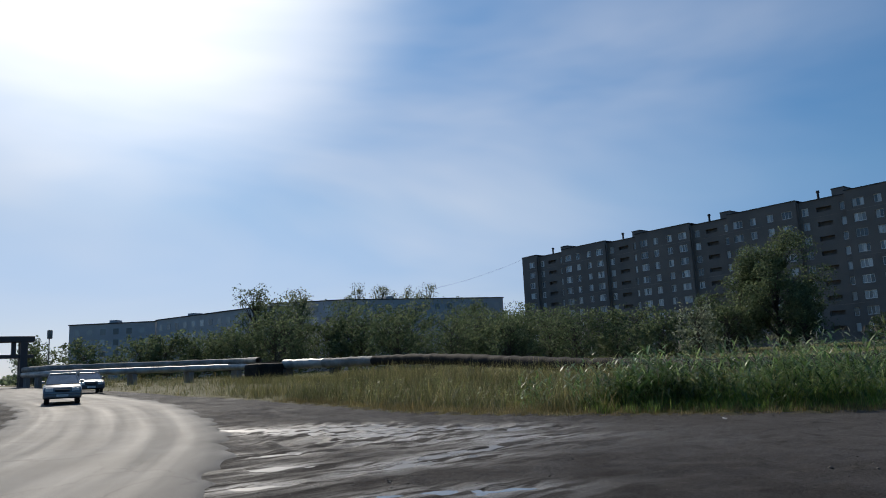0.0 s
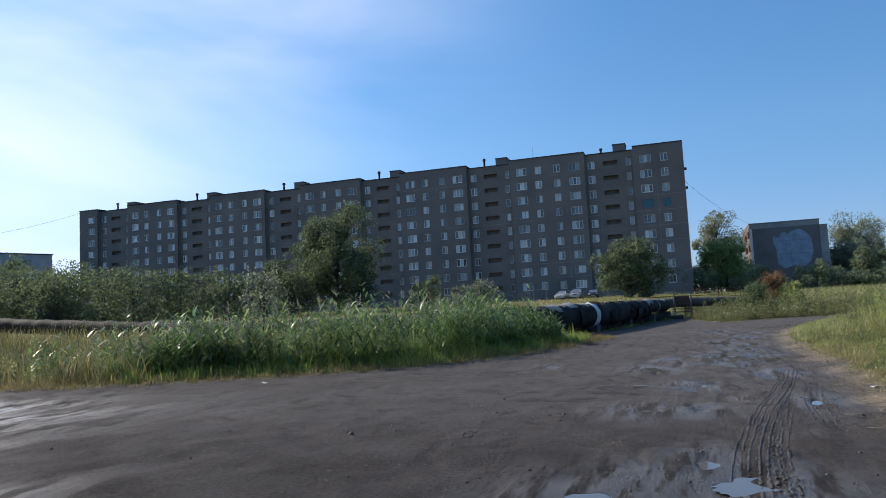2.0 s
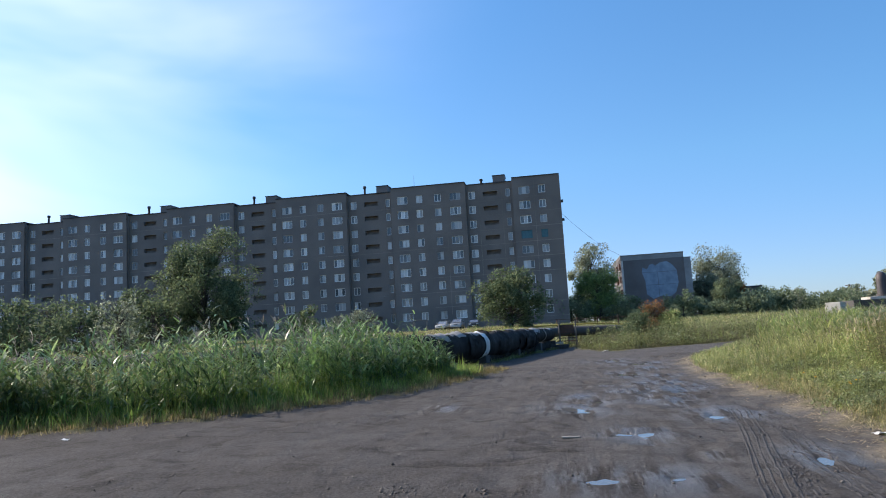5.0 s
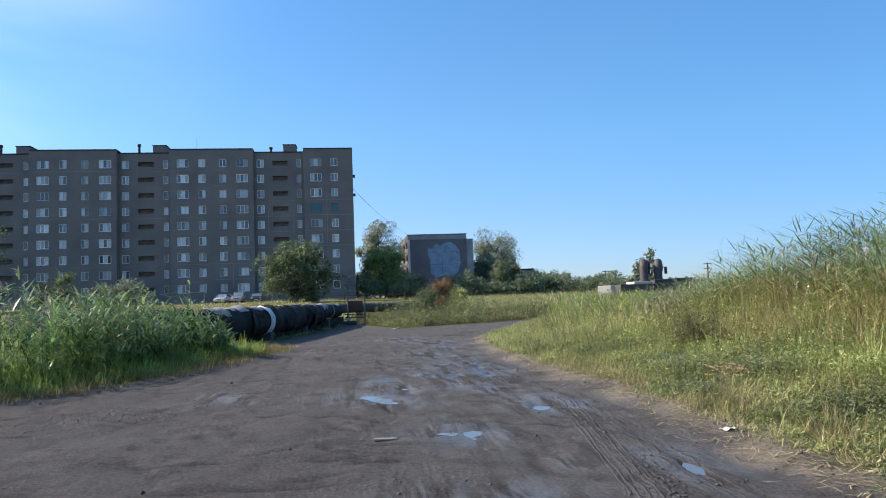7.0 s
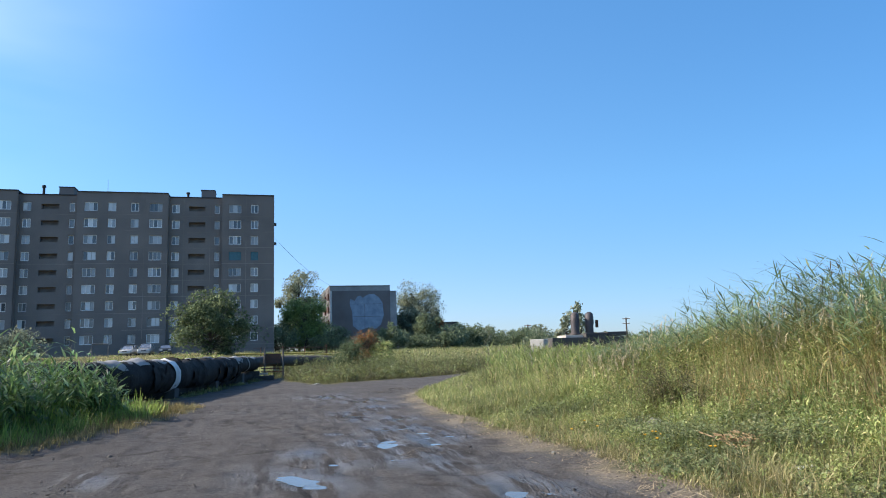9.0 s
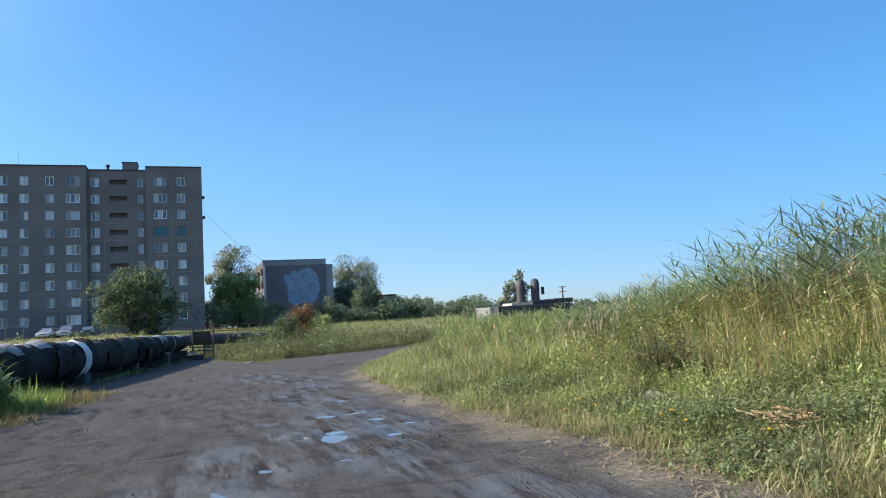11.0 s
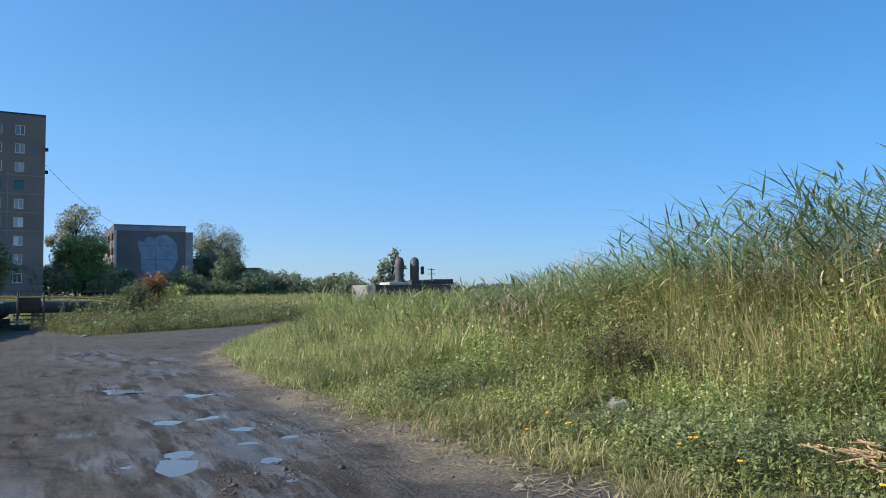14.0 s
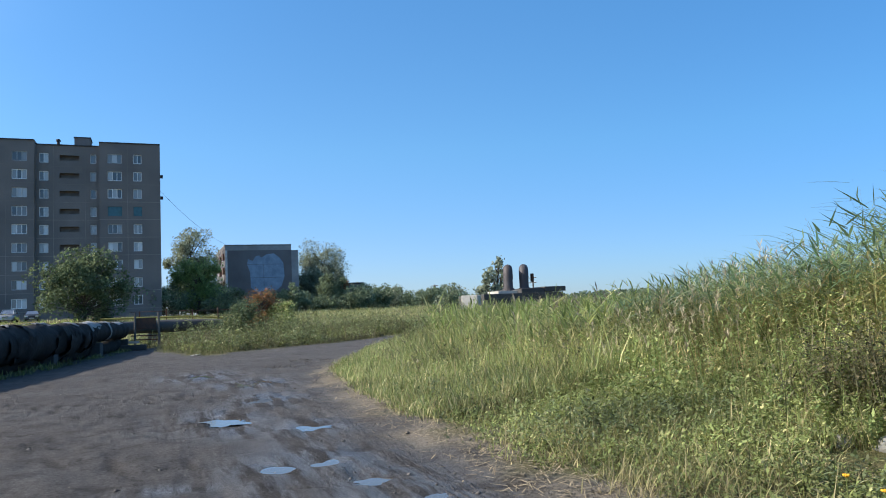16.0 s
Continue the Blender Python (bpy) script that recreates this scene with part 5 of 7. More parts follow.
for y, turn, paint, label in ((19.8, 172, P_WHITE, "white hatchback parked before the block"), (17.5, 178, P_SILVER, "silver off-roader parked before the block"), (14.9, 186, P_DARK, "dark car parked before the block")):
    car(pose(112, y, ground_z(112, y), 0, 0, turn), paint, label, "parked cars", 1.15 if paint is P_SILVER else 1.0, True)


# ---- the half-buried bunker with its vents ----
bunker = empty("bunker", pose(0, 0, 0), "half-buried concrete bunker with two dark gooseneck vents", "bunker")
block = part("wall_block", box(0, -0.75, 0.0, 1.1, 0, 1.82, 0.04), M_CONCRETE, bunker, "pale concrete wall block")
block.matrix_world = pose(37.3, -12.5, 0, 0, 0, -33)
part("wall_block", box(40.2, -19.6, 0.0, 43.5, -15.0, 1.9, 0.03), M_SLAB, bunker)
part("slab", box(41.0, -17.6, 1.9, 42.3, -16.2, 2.06, 0.03), M_CONCRETE, bunker, "pale roof slab")
part("slab", box(40.6, -18.7, 1.9, 43.8, -17.34, 2.14, 0.03), M_SLAB, bunker, "dark roof slab")
part("slab", box(40.6, -20.0, 1.94, 43.8, -18.73, 2.2, 0.03), M_SLAB, bunker, "dark roof slab")
for y, arm in ((-17.1, 0.3), (-18.05, 0.34)):
    path = [(41.6 + 0.86 * k * arm, y - 0.5 * k * arm, z) for k, z in ((0, 1.9), (0, 2.85), (0.05, 3.06), (0.4, 3.24), (0.9, 3.24), (1.3, 3.06), (1.4, 2.7))]
    v, f = tube(dense(path, 0.06), 0.25, 16, across=(0.5, 0.86, 0))
    vent = mesh_object("vent", v, f, M_COWL, bunker, True)
    tagged(vent, "dark gooseneck vent pipe")
    part("collar", rod((41.6, y, 2.08), (41.6, y, 2.2), 0.31, 0.31, 14), M_COWL, vent)
part("bracket", box(41.5, -18.62, 2.5, 41.7, -18.5, 2.95, 0.02), M_RUST, bunker)


# ---- poles and wires ----
def power_pole(x, y, top, label):
    g = ground_z(x, y)
    p = empty("utility_pole", pose(x, y, g, 0, 0, 35), label, "utility pole", "power poles")
    h = top - g
    part("pole", rod((0, 0, -0.2), (0, 0, h), 0.26, 0.2, 8), M_BARK, p)
    for z in (h - 0.3, h - 1.6):
        part("crossarm", box(-1.1, -0.09, z - 0.1, 1.1, 0.09, z + 0.1), M_BARK, p)
        for a in (-1.0, -0.5, 0.5, 1.0):
            part("insulator", rod((a, 0, z + 0.06), (a, 0, z + 0.26), 0.05, 0.03, 6), M_WHITE, p)


power_pole(194, -72, 8.3, "wooden utility pole with two crossarms far off")
power_pole(183, -97, 9.2, "wooden utility pole behind the bunker")
lamp = empty("street_lamp", pose(6.2, 84, ground_z(6.2, 84)), "thin grey street lamp beside the road", "street lamp")
part("pole", rod((0, 0, -0.1), (0, 0, 5.2), 0.07, 0.05, 8), M_METAL, lamp)
part("head", box(-0.22, -0.5, 5.0, 0.22, 0.1, 5.9, 0.06), M_METAL, lamp)
for a, b, sag in (((131, -0.6, 22.6), (155.3, -12.7, 16.2), 0.8), ((131, 139.4, 29.9), (97.8, 158.6, 20.6), 1.5)):
    a, b = Vector(a), Vector(b)
    path = [a.lerp(b, k / 16) - Vector((0, 0, sag * 4 * (k / 16) * (1 - k / 16))) for k in range(17)]
    v, f = tube(path, 0.022, 5)
    tagged(mesh_object("cable", v, f, M_ROOF), "thin black cable slung between the houses", "cable")


# ---- trees ----
def tree(x, y, top, half, mat, seed, leaves=3500, name="tree", label="", low=0.22, size=0.3, lumps=77, group="trees round the houses"):
    """A tapered trunk with limbs and a crown of clumps of single leaves."""
    r = np.random.default_rng(seed)
    g = ground_z(x, y)
    h = top - g
    t = empty(name, pose(x, y, g), label, "tree" if h > 3.5 else "bush", group)
    bm = bmesh.new()
    add_rod(bm, (0, 0, -0.2), (0.1 * half * r.uniform(-1, 1), 0.1 * half * r.uniform(-1, 1), h * 0.75), 0.016 * h + 0.03, 0.006 * h, 8)
    cs = []
    limbs = 11
    lobes = []
    for k in range(limbs):
        u = low + 0.12 + (0.8 - low) * (k + r.uniform(0.0, 1.0)) / limbs
        prof = math.sin(math.pi * min(1.0, 0.25 + 0.72 * (u - low) / (1 - low))) ** 0.5
        a = 2.4 * k + r.uniform(-0.7, 0.7)
        d = half * prof * r.uniform(0.35, 0.8)
        lobes.append((np.array([d * math.cos(a), d * math.sin(a), u * h]), r.uniform(0.75, 1.25)))
    for k in range(lumps):
        at, wide = lobes[k % limbs]
        c = at + np.clip(r.normal(0, 1, 3), -1.7, 1.7) * wide * np.array([0.2 * half, 0.2 * half, min(0.24 * half, 0.11 * h)])
        c[2] = min(max(c[2], 0.03 * h), 0.97 * h)
        u = c[2] / h
        cs.append((c, half * r.uniform(0.12, 0.34)))
        add_rod(bm, (0, 0, max(0.1, u - 0.25) * h), tuple(c), 0.007 * h, 0.0025 * h, 5)
    part("trunk", bm, M_BARK, t)
    n = leaves // lumps
    P, S = [], []
    for c, rad in cs:
        v = r.standard_normal((n, 3))
        v *= (r.uniform(0.75, 1.25, n) / (0.35 + 0.75 * np.linalg.norm(v, axis=1)))[:, None]
        p = c + v * rad * np.array([1, 1, 0.9])
        P.append(p)
    P = np.concatenate(P)
    P[:, 2] = np.maximum(P[:, 2], 0.1)
    n = len(P)
    a, b = r.standard_normal((n, 3)), r.standard_normal((n, 3))
    a /= np.linalg.norm(a, axis=1)[:, None]
    b -= a * np.sum(a * b, 1)[:, None]
    b /= np.linalg.norm(b, axis=1)[:, None]
    s = size * r.uniform(0.5, 1.2, n)[:, None]
    V = np.stack([P - a * s * 0.6, P + b * s * 0.33, P + a * s * 0.6, P - b * s * 0.33], 1).reshape(-1, 3)
    fast_object("crown", V, np.arange(4 * n).reshape(-1, 4), mat, t)
    return t


DARK, GREY = "dark green leafy tree before the apartment blocks", "grey-green poplar with an open crown"
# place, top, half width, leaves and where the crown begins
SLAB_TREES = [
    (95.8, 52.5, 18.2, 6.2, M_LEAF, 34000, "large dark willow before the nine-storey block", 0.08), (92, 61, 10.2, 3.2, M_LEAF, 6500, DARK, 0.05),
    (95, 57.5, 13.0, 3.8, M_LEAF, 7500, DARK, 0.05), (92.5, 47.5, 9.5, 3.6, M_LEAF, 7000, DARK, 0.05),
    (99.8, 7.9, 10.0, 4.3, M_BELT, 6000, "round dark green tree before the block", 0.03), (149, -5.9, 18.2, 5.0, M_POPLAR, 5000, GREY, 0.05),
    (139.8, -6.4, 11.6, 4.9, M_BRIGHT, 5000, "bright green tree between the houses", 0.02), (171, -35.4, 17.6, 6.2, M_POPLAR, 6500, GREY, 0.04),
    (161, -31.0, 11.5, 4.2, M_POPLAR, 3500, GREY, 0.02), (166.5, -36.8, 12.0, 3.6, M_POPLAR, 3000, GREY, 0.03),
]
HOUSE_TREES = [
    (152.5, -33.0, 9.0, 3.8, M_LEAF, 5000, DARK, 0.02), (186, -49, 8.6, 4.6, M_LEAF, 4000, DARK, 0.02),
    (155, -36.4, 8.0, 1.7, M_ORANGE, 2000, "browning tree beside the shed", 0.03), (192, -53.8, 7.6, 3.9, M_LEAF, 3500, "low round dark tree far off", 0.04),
    (200, -60, 6.0, 3.4, M_LEAF, 2500, "low round dark tree far off", 0.04), (246, -82, 7.2, 4.0, M_POPLAR, 2500, "low tree far off, haze put into its leaf colour", 0.04),
    (240, -74, 5.4, 5.0, M_LEAF, 2500, "low tree far off, haze put into its leaf colour", 0.04), (250, -92, 5.6, 5.5, M_LEAF, 2500, "low tree far off, haze put into its leaf colour", 0.04),
    (250, -104, 6.4, 5.0, M_LEAF, 2500, "low tree far off, haze put into its leaf colour", 0.04), (61.7, -26.4, 5.9, 0.95, M_POPLAR, 900, "thin young poplar behind the bunker", 0.1),
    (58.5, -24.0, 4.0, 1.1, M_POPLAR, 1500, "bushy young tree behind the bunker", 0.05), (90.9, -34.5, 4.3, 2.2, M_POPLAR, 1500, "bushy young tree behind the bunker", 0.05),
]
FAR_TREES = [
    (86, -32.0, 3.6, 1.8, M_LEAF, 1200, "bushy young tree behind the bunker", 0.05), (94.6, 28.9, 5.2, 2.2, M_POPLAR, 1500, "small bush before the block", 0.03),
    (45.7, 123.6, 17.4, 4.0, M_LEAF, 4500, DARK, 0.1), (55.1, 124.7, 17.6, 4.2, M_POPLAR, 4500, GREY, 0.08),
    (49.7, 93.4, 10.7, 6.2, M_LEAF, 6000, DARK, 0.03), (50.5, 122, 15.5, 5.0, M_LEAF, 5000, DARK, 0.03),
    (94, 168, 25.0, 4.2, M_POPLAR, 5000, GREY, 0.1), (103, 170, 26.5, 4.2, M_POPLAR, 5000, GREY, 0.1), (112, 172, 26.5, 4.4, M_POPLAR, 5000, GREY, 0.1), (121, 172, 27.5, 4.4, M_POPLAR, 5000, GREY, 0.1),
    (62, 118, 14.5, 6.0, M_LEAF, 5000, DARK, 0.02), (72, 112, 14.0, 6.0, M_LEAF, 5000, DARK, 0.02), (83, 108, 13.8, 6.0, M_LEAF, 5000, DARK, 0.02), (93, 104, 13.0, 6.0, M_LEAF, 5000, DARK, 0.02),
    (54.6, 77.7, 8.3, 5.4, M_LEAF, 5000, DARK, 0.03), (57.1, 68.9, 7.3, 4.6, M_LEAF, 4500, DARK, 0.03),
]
ROAD_TREES = [
    (64, 63.5, 7.7, 4.8, M_LEAF, 4500, DARK, 0.03), (28.2, 103.6, 7.2, 4.6, M_LEAF, 4000, DARK, 0.03),
    (21.1, 105.8, 7.3, 4.2, M_LEAF, 3500, DARK, 0.03), (15, 111, 7.1, 3.6, M_LEAF, 3000, DARK, 0.03),
    (38.6, 99.3, 10.0, 5.2, M_LEAF, 5000, DARK, 0.03), (14.0, 148, 9.9, 3.2, M_LEAF, 2500, DARK, 0.05),
    (72.1, 50.8, 7.6, 3.0, M_POPLAR, 2500, GREY, 0.03), (62, 84, 9.4, 5.0, M_LEAF, 4500, DARK, 0.03),
    (72, 76, 9.0, 5.0, M_LEAF, 4500, DARK, 0.03), (80, 66, 8.4, 4.6, M_LEAF, 4000, DARK, 0.03),
]
BELT_TREES = [
    (44, 108, 11.5, 5.0, M_LEAF, 4500, DARK, 0.03), (34, 110, 9.0, 4.6, M_LEAF, 4000, DARK, 0.03),
    (10, 118, 6.5, 3.5, M_LEAF, 2500, DARK, 0.03), (70, 90, 10.6, 5.4, M_LEAF, 4500, DARK, 0.03),
    (84, 84, 10.5, 5.2, M_LEAF, 4500, DARK, 0.03), (60, 100, 11.0, 5.2, M_LEAF, 4500, DARK, 0.03),
]
# beyond y = 40 M_BELT's painted-in backlit shade replaces the paled M_LEAF
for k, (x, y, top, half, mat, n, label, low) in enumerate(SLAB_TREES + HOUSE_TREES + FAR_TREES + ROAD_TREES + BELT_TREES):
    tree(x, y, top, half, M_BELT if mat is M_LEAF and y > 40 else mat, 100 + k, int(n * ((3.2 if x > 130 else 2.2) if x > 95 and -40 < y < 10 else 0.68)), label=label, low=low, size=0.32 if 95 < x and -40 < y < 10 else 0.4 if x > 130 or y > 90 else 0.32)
for k in list(range(15)) + list(range(16, 26)):   # thicket that fills in between the houses and beyond
    q = random.Random(700 + k)
    x, y = ((128 + q.uniform(-6, 24), -9 - 3.0 * k + q.uniform(-2, 2)) if k < 16 else (104 + q.uniform(-8, 8), 30 + 11 * (k - 16) + q.uniform(-3, 3)))
    tree(x, y, ground_z(x, y) + (q.uniform(2.6, 4.4) if k < 16 else q.uniform(2.6, 5.0)), q.uniform(2.6, 4.0), (M_LEAF if k < 16 else M_BELT) if q.random() < 0.7 else M_POPLAR, 500 + k, 2200, "bush", "dense green thicket before the houses", 0.03, 0.36, 24, "thicket")
for k, (x, y, top) in enumerate([(150.5, -39.6, 4.7), (150, -45.6, 5.6), (132.5, -0.9, 6.6), (146, -3.5, 8.0), (150, -8.5, 9.0), (143, -9.5, 6.5), (166, -34, 8.0), (168, -30.5, 9.5), (68, 60, 7.2), (59, 73, 7.8), (50, 84, 8.6), (46, 96, 9.0), (33, 101, 8.0), (24, 103, 7.2), (75, 58, 7.4), (88, 56, 8.6), (63, 74, 8.6), (74, 88, 9.5), (82, 100, 10.5)]):
    tree(x, y, top, 4.4, M_BELT if k > 7 else M_LEAF if k < 3 else M_POPLAR, 800 + k, 3000, "bush", "dense green thicket before the houses", 0.01, 0.4, 55, "thicket")
# woods along the horizon
rw = np.random.default_rng(77)
belt = []
for k in range(420):
    u = rw.uniform(0, 1)
    if k < 300:
        cx, cy = 235 + 120 * u + rw.normal(0, 12), -60 - 330 * u + rw.normal(0, 12)
    else:
        cx, cy = -90 + 150 * u + rw.normal(0, 8), 230 + 40 * u + rw.normal(0, 10)
    hh = rw.uniform(2.0, 4.6)
    p = rw.standard_normal((60, 3))
    p /= np.linalg.norm(p, axis=1)[:, None]
    belt.append(p * np.array([4.5, 4.5, hh * 0.5]) * rw.uniform(0.6, 1.1, (60, 1)) + np.array([cx, cy, float(land(cx, cy)) + hh * 0.5]))
belt = np.concatenate(belt)
a_, b_ = rw.standard_normal((2, len(belt), 3))
a_ /= np.linalg.norm(a_, axis=1)[:, None]
b_ -= a_ * np.sum(a_ * b_, 1)[:, None]
b_ /= np.linalg.norm(b_, axis=1)[:, None]
V = np.stack([belt - a_ * 0.8, belt + b_ * 0.6, belt + a_ * 0.8, belt - b_ * 0.6], 1).reshape(-1, 3)
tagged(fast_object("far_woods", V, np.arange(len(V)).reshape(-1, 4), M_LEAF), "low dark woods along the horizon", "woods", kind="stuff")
for k, (x, y, top, half, mat, label) in enumerate([(50.0, -5.3, 2.85, 1.15, M_ORANGE, "orange-brown autumn bush in the weeds"), (45.7, -3.6, 2.0, 1.3, M_BELT, "dark rounded bush in the weeds"),
                                                   (49.2, -6.4, 2.0, 1.1, M_WEED, "green bush in the weeds")]):
    tree(x, y, top, half, mat, 300 + k, 5500, "bush", label, 0.02, 0.1, 110, "bushes in the weeds")


# ---- grasses, reeds and weeds ----
def strips(root, way, length, lean, curl, width, segs=3, wide_at=0.35):
    """Bent tapering blades; all arguments are arrays over the blades."""
    n = len(root)
    s = np.linspace(0, 1, segs + 1)
    theta = lean[:, None] + curl[:, None] * s[None]
    ds = length[:, None] / segs
    out = np.concatenate([np.zeros((n, 1)), np.cumsum(np.sin(theta[:, 1:]) * ds, 1)], 1)
    up = np.concatenate([np.zeros((n, 1)), np.cumsum(np.cos(theta[:, 1:]) * ds, 1)], 1)
    d = np.stack([np.cos(way), np.sin(way), np.zeros(n)], 1)
    c = root[:, None] + d[:, None] * out[..., None] + np.array([0, 0, 1.0]) * up[..., None]
    prof = np.where(s < wide_at, 0.45 + 0.55 * s / wide_at, ((1 - s) / (1 - wide_at)) ** 0.8) + 0.02
    side = np.stack([-np.sin(way), np.cos(way), np.zeros(n)], 1)
    w = side[:, None] * (width[:, None] * prof[None] / 2)[..., None]
    v = np.stack([c - w, c + w], 2).reshape(-1, 3)
    base = np.arange(n)[:, None] * (2 * (segs + 1)) + np.arange(segs)[None] * 2
    q = np.stack([base, base + 1, base + 3, base + 2], -1).reshape(-1, 4)
    return v, q


def join(pieces):
    vs, qs, k = [], [], 0
    for v, q in pieces:
        vs.append(v)
        qs.append(q + k)
        k += len(v)
    return np.concatenate(vs), np.concatenate(qs)


def scatter(r, n, x0, x1, y0, y1, keep):
    """Places on the ground within a box where keep(x, y, distance from the dirt) is likely."""
    x, y = r.uniform(x0, x1, n), r.uniform(y0, y1, n)
    d = edge_distance(x, y)
    k = r.uniform(0, 1, n) < keep(x, y, d)
    k &= ((x - 10.6) / 0.75) ** 2 + ((y + 4.05) / 0.42) ** 2 > 1   # thin growth before the stones
    x, y, d = x[k], y[k], d[k]
    return np.column_stack([x, y, relief(x, y) - 0.02]), d


WIND = radians(92)


def reed_bed(name, roots, height, r, label, plume=0.15, leaves=9, green=M_REED, start=0.35, stem=M_REED, gold=0.0, broad=0.028, rise=(1.05, 1.72), droop=(-0.2, 0.6), dry_mat=None, thick=0.009, comb=0.65, long=1.0):
    n = len(roots)
    lean_way = WIND + r.normal(0, 0.8, n)
    bend = r.uniform(0.03, 0.26, n)
    d = np.stack([np.cos(lean_way), np.sin(lean_way), np.zeros(n)], 1)

    def on_stem(f):
        return roots + d * (bend * f ** 2 * height)[:, None] + np.array([0, 0, 1.0]) * (height * f)[:, None]

    pieces = [strips(roots, lean_way + 1.57 * k, height, bend * 0.5, bend * 0.9, np.full(n, thick), 3, 0.1) for k in (0, 1)]
    v, q = join(pieces)
    tagged(fast_object("reed_stems", v, q, stem), "straight thin reed stems", "reeds", kind="stuff")
    fresh, dry = [], []
    for k in range(leaves):
        f = np.clip(start + (1 - start) * (k + r.uniform(0, 1, n)) / leaves, 0.1, 1.0)
        way = WIND + r.normal(0, comb, n) + (k % 2) * r.choice([0.5, 3.0], n)
        flat = r.uniform(*rise, n)
        leaf = strips(on_stem(f), way, long * r.uniform(0.28, 0.58, n) * (0.6 + 0.3 * height / 2), flat, r.uniform(*droop, n), broad * r.uniform(0.65, 1.35, n), 2 if k % 2 else 3, 0.3)
        (dry if k < gold * leaves else fresh).append(leaf)
    fresh.append(strips(on_stem(np.full(n, 0.97)), WIND + r.normal(0, 1.5, n), r.uniform(0.12, 0.26, n), r.uniform(0.2, 1.1, n), r.uniform(0, 0.5, n), r.uniform(0.012, 0.02, n), 2, 0.3))
    v, q = join(fresh)
    bed = fast_object(name, v, q, green)
    tagged(bed, label, "reeds", kind="stuff")
    if dry:
        v, q = join(dry)
        tagged(fast_object("dry_reed_leaves", v, q, dry_mat or M_GOLD), "yellowed lower leaves of the reeds", "reeds", kind="stuff")
    pick = r.uniform(0, 1, n) < plume
    if pick.any():
        tops, m = on_stem(np.ones(n))[pick], int(pick.sum())
        pieces = []
        for k in range(7):
            t = tops + np.array([0, 0, 1.0]) * r.uniform(-0.1, 0.1, (m, 1))
            pieces.append(strips(t, WIND + r.normal(0, 0.9, m), r.uniform(0.1, 0.24, m), r.uniform(0.1, 0.7, m), r.uniform(0.3, 1.1, m), r.uniform(0.012, 0.03, m), 2, 0.4))
        v, q = join(pieces)
        tagged(fast_object("reed_plumes", v, q, M_REEDTOP), "soft brown plumes on the reeds", "reeds", kind="stuff")


def grass_patch(name, roots, height, r, mat, label, blades=9, spread=0.07, width=0.012, curl=0.9, lean=0.35, category="grass", segs=2):
    n = len(roots)
    pieces = []
    for k in range(blades):
        o = np.column_stack([r.normal(0, spread, n), r.normal(0, spread, n), np.zeros(n)])
        hh = height * r.uniform(0.5, 1.1, n)
        pieces.append(strips(roots + o, r.uniform(0, 6.28, n), hh, r.uniform(0, lean, n), r.uniform(0.1, curl, n), width * r.uniform(0.6, 1.4, n), segs, 0.3))
    v, q = join(pieces)
    return tagged(fast_object(name, v, q, mat), label, category, kind="stuff")


def leaflets(root, way, length, lean, curl, width):
    """Short leaves of one folded diamond each; all arguments are arrays over the leaves."""
    n = len(root)
    d = np.stack([np.cos(way), np.sin(way), np.zeros(n)], 1)
    side = np.stack([-np.sin(way), np.cos(way), np.zeros(n)], 1) * width[:, None] * 0.58
    z = np.array([0, 0, 1.0])

    def step(a, l):
        return d * (np.sin(a) * l)[:, None] + z * (np.cos(a) * l)[:, None]

    mid = root + step(lean + 0.5 * curl, 0.45 * length)
    tip = mid + step(lean + curl, 0.55 * length)
    v = np.stack([root, mid - side, tip, mid + side], 1).reshape(-1, 3)
    return v, np.arange(4 * n).reshape(-1, 4)


def weed_patch(name, roots, height, r, mat, label, leaves=14, leaf=0.09):
    """Low bushy herbs: leaves set round a short stem."""
    n = len(roots)
    pieces = [strips(roots, r.uniform(0, 6.28, n), height, r.uniform(0, 0.2, n), r.uniform(0, 0.3, n), np.full(n, 0.01), 2, 0.1)]
    for k in range(leaves):
        f = r.uniform(0.15, 1.0, n)
        p = roots + np.array([0, 0, 1.0]) * (height * f)[:, None] + np.column_stack([r.normal(0, 0.03, n), r.normal(0, 0.03, n), np.zeros(n)])
        pieces.append(leaflets(p, r.uniform(0, 6.28, n), leaf * r.uniform(0.5, 1.4, n), r.uniform(0.5, 1.5, n), r.uniform(0, 0.9, n), leaf * r.uniform(0.2, 0.45, n)))
    v, q = join(pieces)
    return tagged(fast_object(name, v, q, mat), label, "weeds", kind="stuff")


def under(h, roots, top, start):
    """Heights kept below a level beyond a place along the way, as the bank's grass runs out low there."""
    return np.where(roots[:, 0] > start, np.minimum(h, np.clip(top - roots[:, 2], 0.2, 2.0)), h)


def clumped(x, y, a, b, ph):
    """Patches where a plant stands thick, from 0 to 1."""
    return np.clip(0.45 + 0.75 * np.sin(a * x + 1.1 * np.sin(b * y + ph)) * np.sin(b * y + 0.6 * a * x + 2 * ph), 0.05, 1)


def topped(roots):
    """Share of its full height that the bank's tall growth reaches along the way."""
    return np.interp(roots[:, 0], [8, 12, 14, 16, 18, 20], [1.0, 1.0, 0.9, 0.78, 0.66, 0.58])


def behind_pipe(x):
    return np.interp(x, [21.6, 24, 30, 38, 46], [6.2, 5.4, 4.2, 2.95, 2.0])


R = np.random.default_rng(11)
